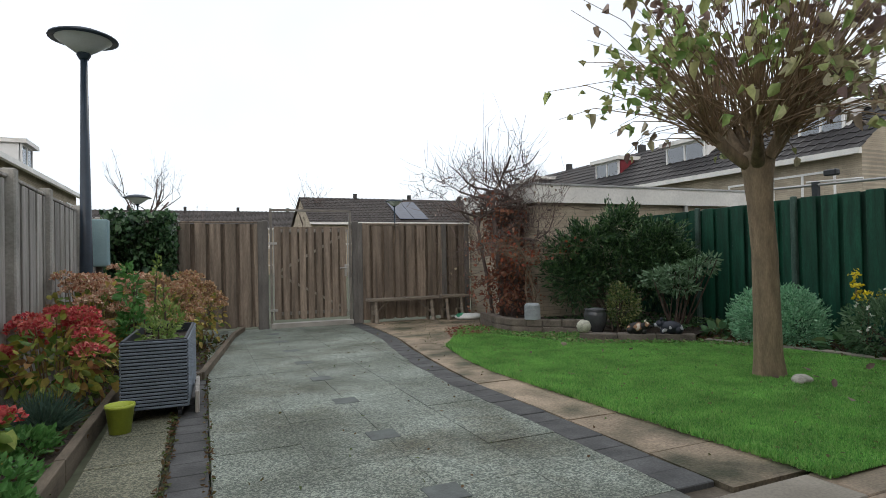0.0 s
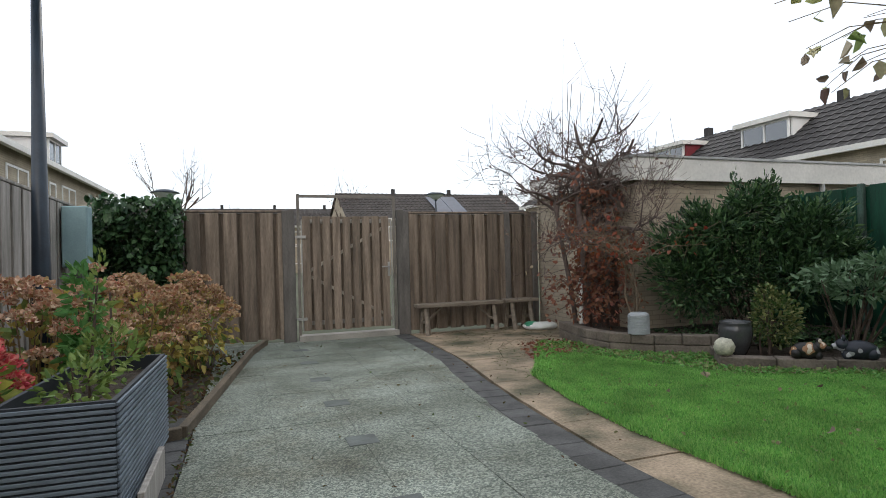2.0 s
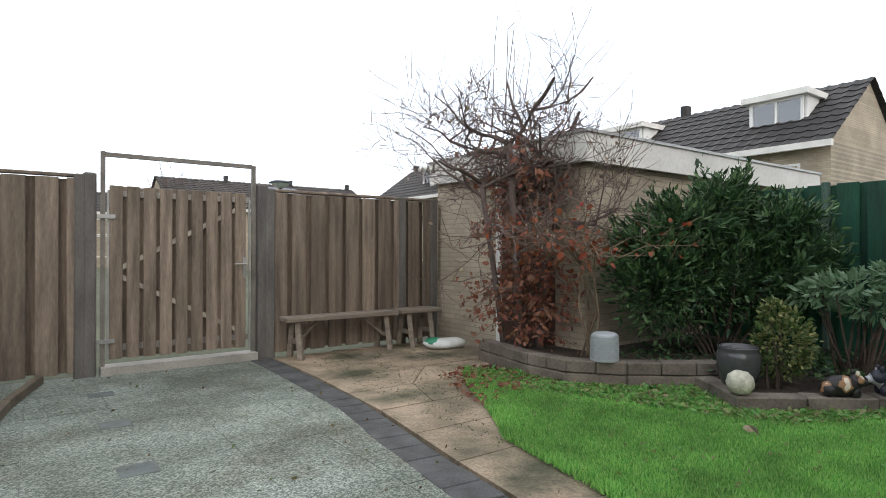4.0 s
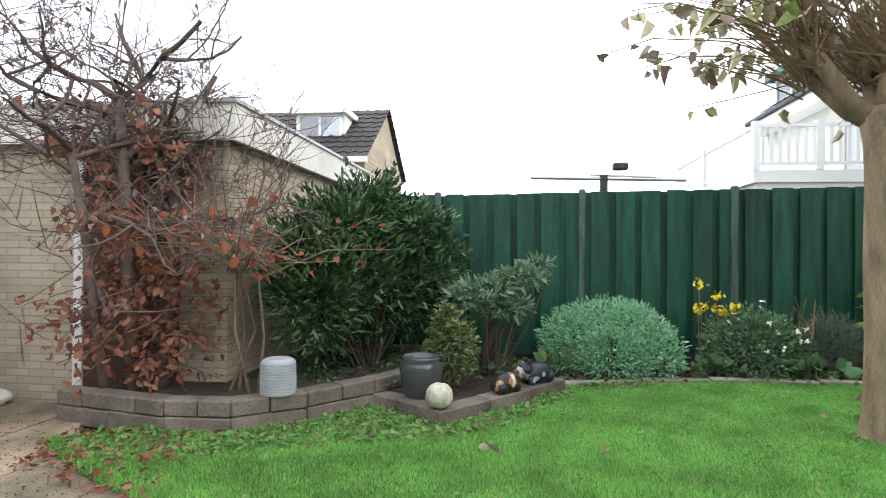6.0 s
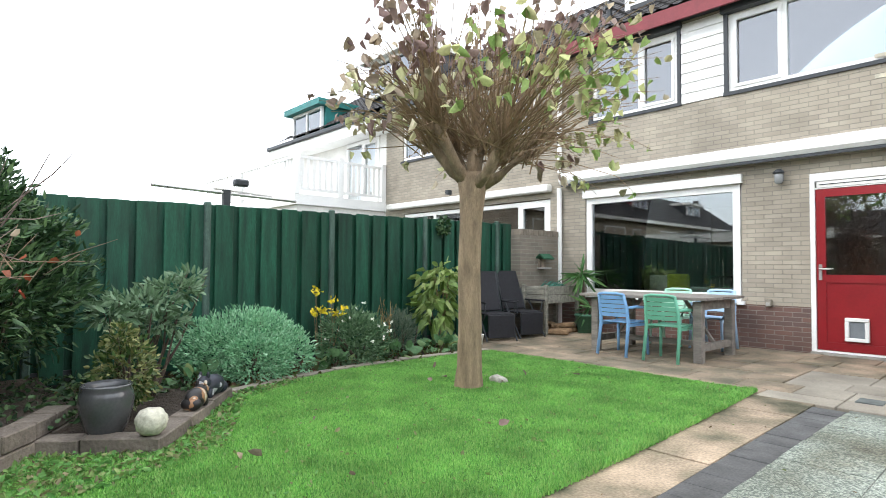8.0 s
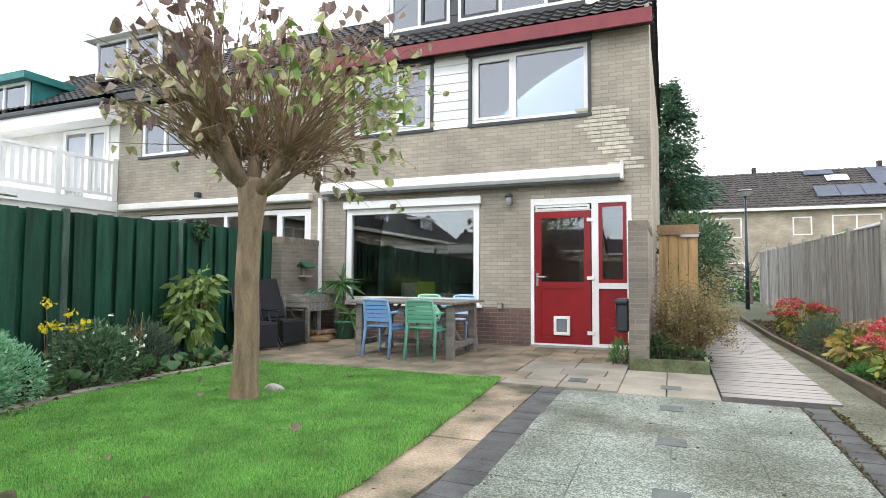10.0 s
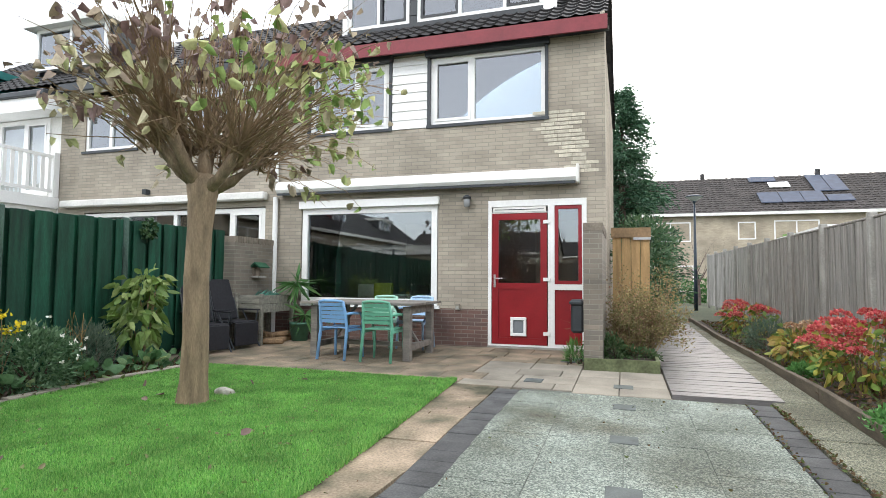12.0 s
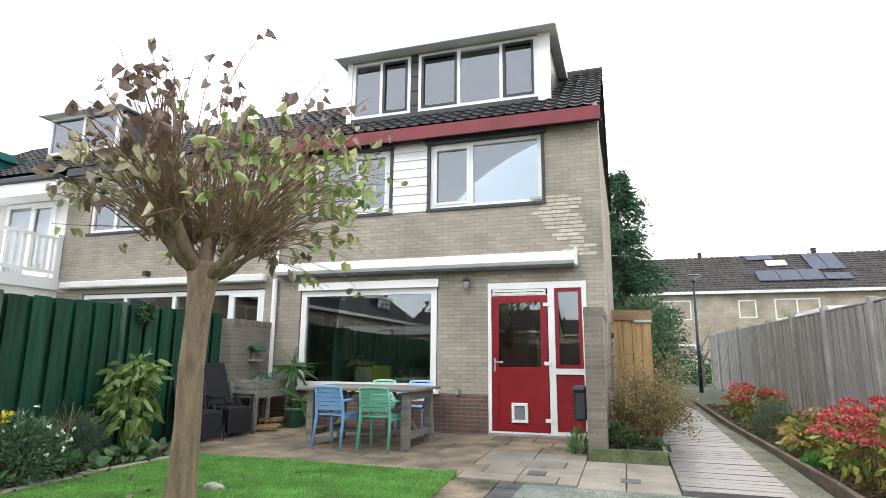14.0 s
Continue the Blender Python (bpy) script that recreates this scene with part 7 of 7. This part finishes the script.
def recliner(m):
    """A folding high-backed garden chair, black."""
    c = thing("folding_chair", "black high-backed folding garden chair by the fence", "chair", "folding chairs", m=m)
    for s in (-1, 1):
        part("leg", tube(bmesh.new(), [(s * 0.27, 0.3, 0), (s * 0.27, -0.12, 0.6)], [0.014, 0.014], 8), M_DARKGREY, c)
        part("leg", tube(bmesh.new(), [(s * 0.25, -0.3, 0), (s * 0.25, 0.2, 0.42)], [0.014, 0.014], 8), M_DARKGREY, c)
        part("armrest", bx(s * 0.28 - 0.025, -0.22, 0.6, s * 0.28 + 0.025, 0.26, 0.625, bevel=0.006), M_BLACK, c)
        part("arm_strut", tube(bmesh.new(), [(s * 0.26, 0.2, 0.42), (s * 0.28, 0.22, 0.6)], [0.012, 0.012], 6), M_DARKGREY, c)
        part("back_tube", tube(bmesh.new(), [(s * 0.24, -0.18, 0.42), (s * 0.23, -0.42, 1.12)], [0.014, 0.014], 8), M_DARKGREY, c)
    part("seat", bx(-0.24, -0.2, 0.41, 0.24, 0.25, 0.44, bevel=0.012), M_BLACK, c)
    part("backrest", bx(-0.23, -0.02, 0, 0.23, 0.02, 0.7, m=pose(0, -0.2, 0.45, 18.5, 0, 0), bevel=0.015), M_BLACK, c)
    part("front_cushion", bx(-0.24, 0.25, 0.05, 0.24, 0.29, 0.42, bevel=0.012), M_BLACK, c)


recliner(pose(8.1, -0.2, G(-0.2), 0, 0, 70) @ Matrix.Scale(0.93, 4))
recliner(pose(8.06, -0.8, G(-0.8), 0, 0, 80) @ Matrix.Scale(0.93, 4))

M_TROUGH = mat("old_grey_timber", (0.24, 0.23, 0.19), 0.85, 0.35, 4, 0.5, 30, rand=0.12, stretch=(0.8, 5, 5))
tr = thing("planting_trough", "raised grey timber planting trough on legs", "planter")
tx0, tx1, ty0, ty1, tg = 7.82, 8.26, -1.98, -1.12, G(-1.7)
for z in (0.5, 0.64):
    part("board", bx(tx0, ty1 - 0.03, tg + z, tx1, ty1, tg + z + 0.132, bevel=0.004), M_TROUGH, tr)
    part("board", bx(tx0, ty0, tg + z, tx1, ty0 + 0.03, tg + z + 0.132, bevel=0.004), M_TROUGH, tr)
    for x in (tx0, tx1 - 0.03):
        part("end_board", bx(x, ty0 + 0.031, tg + z, x + 0.03, ty1 - 0.031, tg + z + 0.132), M_TROUGH, tr)
for x in (tx0 - 0.035, tx1 - 0.02):
    for y_ in (ty0 - 0.02, ty1 - 0.02):
        part("leg", bx(x, y_, tg, x + 0.055, y_ + 0.055, tg + 0.8, bevel=0.005), M_TROUGH, tr)
part("trough_bottom", bx(tx0 + 0.03, ty0 + 0.031, tg + 0.5, tx1 - 0.03, ty1 - 0.031, tg + 0.7), M_SOIL, tr)
net = thing("green_net", "green plastic netting draped over the trough", "net")
nb_ = bmesh.new()
rng = random.Random(5)
for k in range(26):
    x = rng.uniform(7.88, 8.2)
    tube(nb_, [(x, -1.4, tg + 0.72), (x + rng.uniform(-0.06, 0.06), -1.6, tg + rng.uniform(0.78, 0.86)), (x + rng.uniform(-0.06, 0.06), -1.85, tg + 0.74)], [0.006] * 3, 4)
part("strand", nb_, mat("teal_cord", (0.06, 0.2, 0.15), 0.6, 0.2), net)
M_LOG = mat("firewood", (0.28, 0.18, 0.1), 0.85, 0.35, 8, 0.5, 40)
for k, (x, y_, z, a, t_) in enumerate(((7.75, -1.3, 0.04, 25, 0), (7.85, -1.55, 0.04, 60, 0), (8.0, -1.75, 0.04, 10, 0), (7.88, -1.66, 0.12, 40, 6), (8.05, -1.6, 0.12, -20, -5), (7.8, -1.8, 0.04, 80, 0))):
    lgb = bx(-0.2, -0.045, -0.04, 0.2, 0.045, 0.04, m=pose(x, y_, tg + z, 0, t_, a), bevel=0.02)
    solid("firewood_log", lgb, M_LOG, "split log of firewood under the trough", "log", "firewood")
yp_ = thing("potted_yucca", "yucca with strappy leaves in a green plastic pot", "plant")
YX, YY = 7.6, -1.9
yg = G(YY)
part("pot", lathe(bmesh.new(), [(0.13, 0), (0.165, 0.27), (0.18, 0.27), (0.18, 0.31), (0.165, 0.31), (0.155, 0.26), (0.02, 0.25)], 24, pose(YX, YY, yg)), mat("dull_green_plastic", (0.08, 0.2, 0.13), 0.5, 0.15, 8, 0.1), yp_, smooth=True)
part("trunk", tube(bmesh.new(), [(YX + 0.02, YY, yg + 0.24), (YX + 0.03, YY, yg + 0.55), (YX + 0.07, YY, yg + 0.95)], [0.03, 0.027, 0.025], 8), M_BARK_DARK, yp_)
part("side_trunk", tube(bmesh.new(), [(YX - 0.06, YY, yg + 0.24), (YX - 0.1, YY, yg + 0.42)], [0.02, 0.018], 8), M_BARK_DARK, yp_)
r = np.random.RandomState(23)
yc = np.array([(YX + 0.07, YY, yg + 0.95 + r.uniform(-0.05, 0.05)) for _ in range(60)] + [(YX - 0.1, YY, yg + 0.43) for _ in range(36)])
yd = np.concatenate([np.stack([r.normal(size=96), r.normal(size=96), r.uniform(-0.2, 1.4, 96)], 1)])
leaves("frond", yc, 0.4, two_tone("yucca_leaf", [(0.04, 0.12, 0.04), (0.08, 0.2, 0.06), (0.14, 0.26, 0.09)], 0.4), yp_, 0.1, 0.6, 0, 24, yd)

# ---- things on walls ----
mb = thing("letterbox", "dark grey plastic letterbox on the brick pier", "letterbox")
part("letterbox_body", bx(2.828, -0.98, 0.38, 2.99, -0.72, 0.74, bevel=0.03), M_DARKGREY, mb)
part("lid", bx(2.828, -1.0, 0.72, 3.01, -0.7, 0.8, bevel=0.03), M_DARKGREY, mb)
part("red_tag", bx(2.991, -0.75, 0.66, 2.995, -0.72, 0.74), M_RED, mb)
wl_ = thing("wall_lantern", "dark metal wall lantern on the house front", "lamp")
part("bracket", bx(4.7, FY + 0.001, 2.24, 4.76, FY + 0.06, 2.34), M_DARKGREY, wl_)
part("lantern_glass", lathe(bmesh.new(), [(0.03, 0), (0.05, 0.02), (0.055, 0.12), (0.04, 0.14)], 14, pose(4.73, FY + 0.1, 2.2)), mat("dusty_glass", (0.25, 0.26, 0.26), 0.25, 0.1), wl_, smooth=True)
part("lantern_cap", lathe(bmesh.new(), [(0.07, 0.14), (0.06, 0.17), (0.02, 0.2)], 14, pose(4.73, FY + 0.1, 2.2)), M_DARKGREY, wl_, smooth=True)
sk = thing("outdoor_socket", "small weathered socket box on the plinth", "socket")
part("socket_box", bx(4.86, FY + 0.0, 0.56, 4.93, FY + 0.05, 0.66, bevel=0.008), M_FLAG_GREY, sk)
part("socket_lid", bx(4.87, FY + 0.05, 0.57, 4.92, FY + 0.058, 0.62), M_CONCRETE, sk)
bf = thing("bird_feeder", "little wooden bird house with a green roof", "bird house")
part("tray", bx(8.16, -1.72, 1.05, 8.298, -1.5, 1.08), M_WOOD_GREY, bf)
part("back_board", bx(8.27, -1.7, 1.08, 8.298, -1.52, 1.22), M_WOOD, bf)
for s in (0, 1):
    part("roof_board", bx(-0.012, -0.14, 0, 0.012, 0.14, 0.13, m=pose(8.225, -1.61, 1.3) @ pose(0, 0, 0, 0, 128 if s else -128, 0)), mat("green_roof_felt", (0.03, 0.11, 0.06), 0.8, 0.2), bf)
side = thing("side_gate", "pale new timber board gate beside the house", "gate")
for k in range(4):
    part("gate_board", bx(1.95 + k * 0.146, -3.22, 0.05, 2.09 + k * 0.146, -3.2, 1.78, bevel=0.004), mat("new_pine", (0.42, 0.27, 0.12), 0.7, 0.25, 3, 0.3, 30, stretch=(6, 6, 0.6)) if k == 0 else bpy.data.materials["new_pine"], side)
part("gate_rail", bx(1.93, -3.2, 1.76, 2.55, -3.16, 1.92), mat("old_pine", (0.3, 0.2, 0.11), 0.8, 0.3, 3, 0.3, 30), side)
part("hinge", bx(1.93, -3.158, 1.72, 2.2, -3.15, 1.76), M_METAL, side)
pbx = thing("timber_bed_box", "low mossy timber box round the bush", "planter")
M_MOSS = mat("mossy_timber", (0.13, 0.15, 0.075), 0.9, 0.35, 5, 0.5, 40)
part("front_board", bx(1.95, -0.6, -0.05, 2.82, -0.56, 0.1), M_MOSS, pbx)
part("side_board", bx(1.95, -2.1, -0.05, 1.99, -0.601, 0.1), M_MOSS, pbx)
part("box_soil", bx(1.99, -2.1, -0.05, 2.6, -0.6, 0.06), M_SOIL, pbx)

# ---- lamp posts, cabinet, pole on the fence ----
M_NAVY = mat("dark_blue_paint", (0.018, 0.03, 0.045), 0.4, 0.2, 6, 0.1)


def street_lamp(label, x, y, h, r0, head, z0):
    l = thing("street_lamp", label, "street lamp", "street lamps")
    part("pole", tube(bmesh.new(), [(x, y, z0 - 0.1), (x, y, z0 + h * 0.25), (x, y, z0 + h)], [r0, r0 * 0.85, r0 * 0.42], 16), M_NAVY, l, smooth=True)
    part("collar", lathe(bmesh.new(), [(r0 * 0.6, 0), (r0 * 0.9, 0.05), (r0 * 0.6, 0.1)], 14, pose(x, y, z0 + h - 0.05)), M_NAVY, l)
    part("lamp_glass", lathe(bmesh.new(), [(head * 0.22, 0), (head * 0.8, head * 0.42), (head * 0.82, head * 0.45)], 24, pose(x, y, z0 + h + 0.02)), mat("frosted_glass", (0.55, 0.6, 0.62), 0.3, 0.08) if "frosted_glass" not in bpy.data.materials else bpy.data.materials["frosted_glass"], l, smooth=True)
    part("lamp_hood", lathe(bmesh.new(), [(head, head * 0.44), (head * 0.98, head * 0.5), (head * 0.55, head * 0.68), (head * 0.1, head * 0.74)], 24, pose(x, y, z0 + h + 0.02)), M_NAVY, l, smooth=True)
    return l


street_lamp("tall dark blue lamp post behind the flower bed", 0.06, 6.62, 3.62, 0.085, 0.36, G(6.6))
street_lamp("grey street lamp beyond the back fence", -1.0, 24, 3.5, 0.08, 0.5, -0.2)
street_lamp("grey street lamp beyond the garden gate", 10.6, 27.3, 3.9, 0.08, 0.5, -0.2)
street_lamp("dark street lamp at the end of the side path", 0.1, -14, 3.65, 0.07, 0.3, 0.1)
cab = thing("meter_cabinet", "pale blue-grey metal cabinet on a post", "cabinet")
M_CAB = mat("blue_grey_metal", (0.24, 0.36, 0.38), 0.5, 0.12, 5, 0.1)
part("cabinet_body", bx(-0.15, 8.0, 1.0, 0.1, 8.2, 1.66, bevel=0.01), M_CAB, cab)
part("cabinet_door", bx(-0.135, 7.985, 1.02, 0.085, 7.999, 1.64), M_CAB, cab)
part("cabinet_post", bx(-0.06, 8.06, G(8) - 0.1, 0.02, 8.14, 1.0), M_POST, cab)
rod = thing("awning_pole", "pale metal poles lying along the top of the green fence", "pole")
part("pole", tube(bmesh.new(), [(8.57, 2.9, 1.86), (8.57, 4.55, 1.9)], [0.018, 0.018], 8), M_METAL, rod)
part("pole", tube(bmesh.new(), [(8.6, 3.2, 1.9), (8.6, 3.9, 1.93)], [0.014, 0.014], 8), M_WHITE_OLD, rod)
part("bracket", bx(8.55, 3.72, 1.72, 8.6, 3.8, 1.92), M_DARKGREY, rod)
part("spot_lamp", bx(8.56, 3.5, 1.98, 8.66, 3.66, 2.06, bevel=0.015), M_DARKGREY, rod)
shed = thing("white_shed", "white flat-roofed shed behind the grey fence", "shed")
part("shed_wall", bx(-6.5, -11, -0.2, -1.75, -7.0, 2.0), M_WHITE_OLD, shed)
part("shed_roof", bx(-6.6, -11.1, 2.002, -1.62, -6.9, 2.26), M_WHITE, shed)

# ---- roof panels on the far terraces ----
M_SOLAR = mat("solar_panel", (0.05, 0.065, 0.1), 0.55, 0.15, 3, 0.0, spec=0.25)


def solar(x0, x1, s0, s1, ya, za, yb, zb, label="row of dark blue solar panels on the roof", material=M_SOLAR, nm="solar_panel"):
    """A panel lying on a roof slope between two fractions of its run."""
    t = thing(nm, label, "solar panel", "roof panels")
    n_ = max(1, round((x1 - x0) / 1.1))
    up = 0.1
    for k in range(n_):
        a, b = x0 + (x1 - x0) * k / n_ + 0.02, x0 + (x1 - x0) * (k + 1) / n_ - 0.02
        bm_ = bmesh.new()
        q = [(a, ya + (yb - ya) * s, za + (zb - za) * s + up + dz_) for s in (s0, s1) for dz_ in (0, 0.04)]
        v = [bm_.verts.new(p) for p in q] + [bm_.verts.new((b, p[1], p[2])) for p in q]
        for f in ((0, 1, 3, 2), (4, 6, 7, 5), (1, 5, 7, 3), (0, 2, 6, 4), (0, 4, 5, 1), (2, 3, 7, 6)):
            bm_.faces.new([v[i] for i in f])
        part("panel", bm_, material, t)


solar(15.2, 17.6, 0.1, 0.8, 39.65, 3.6, 44.5, 5.9)
ROOF = (-30.65, 5.2, -35.5, 8.12)
solar(-9.0, -5.5, 0.2, 0.47, *ROOF)
solar(-10.4, -9.05, 0.2, 0.36, *ROOF)
solar(-10.5, -8.7, 0.47, 0.93, *ROOF)
solar(-7.0, -5.4, 0.8, 0.94, *ROOF)
solar(-7.6, -6.4, 0.62, 0.76, *ROOF, "white framed skylight in the far roof", M_WHITE, "skylight")

# ---- seen through the windows ----
inn = thing("dining_chair", "lime green upholstered chair inside the living room", "chair")
M_LIMECH = mat("lime_fabric", (0.3, 0.36, 0.03), 0.9, 0.15, 20, 0.2)
part("backrest", bx(6.55, -3.5, 0.45, 6.95, -3.42, 0.98, bevel=0.03), M_LIMECH, inn)
part("seat", bx(6.55, -3.95, 0.4, 6.95, -3.5, 0.48, bevel=0.03), M_LIMECH, inn)
for x in (6.6, 6.9):
    for y_ in (-3.9, -3.5):
        part("leg", bx(x - 0.02, y_ - 0.02, 0, x + 0.02, y_ + 0.02, 0.4), M_ROOMDARK, inn)
for x, lab in ((7.2, "pale dining chair inside the living room"), (6.1, "dark dining chair inside the living room")):
    ic = thing("dining_chair", lab, "chair")
    m_ = M_WHITE_OLD if x > 7 else M_ROOMDARK
    part("backrest", bx(x - 0.2, -3.7, 0.45, x + 0.2, -3.66, 0.95, bevel=0.02), m_, ic)
    part("seat", bx(x - 0.2, -4.1, 0.4, x + 0.2, -3.7, 0.45, bevel=0.02), m_, ic)
    for xx in (x - 0.16, x + 0.16):
        for y_ in (-4.05, -3.72):
            part("leg", bx(xx - 0.015, y_ - 0.015, 0, xx + 0.015, y_ + 0.015, 0.4), m_, ic)
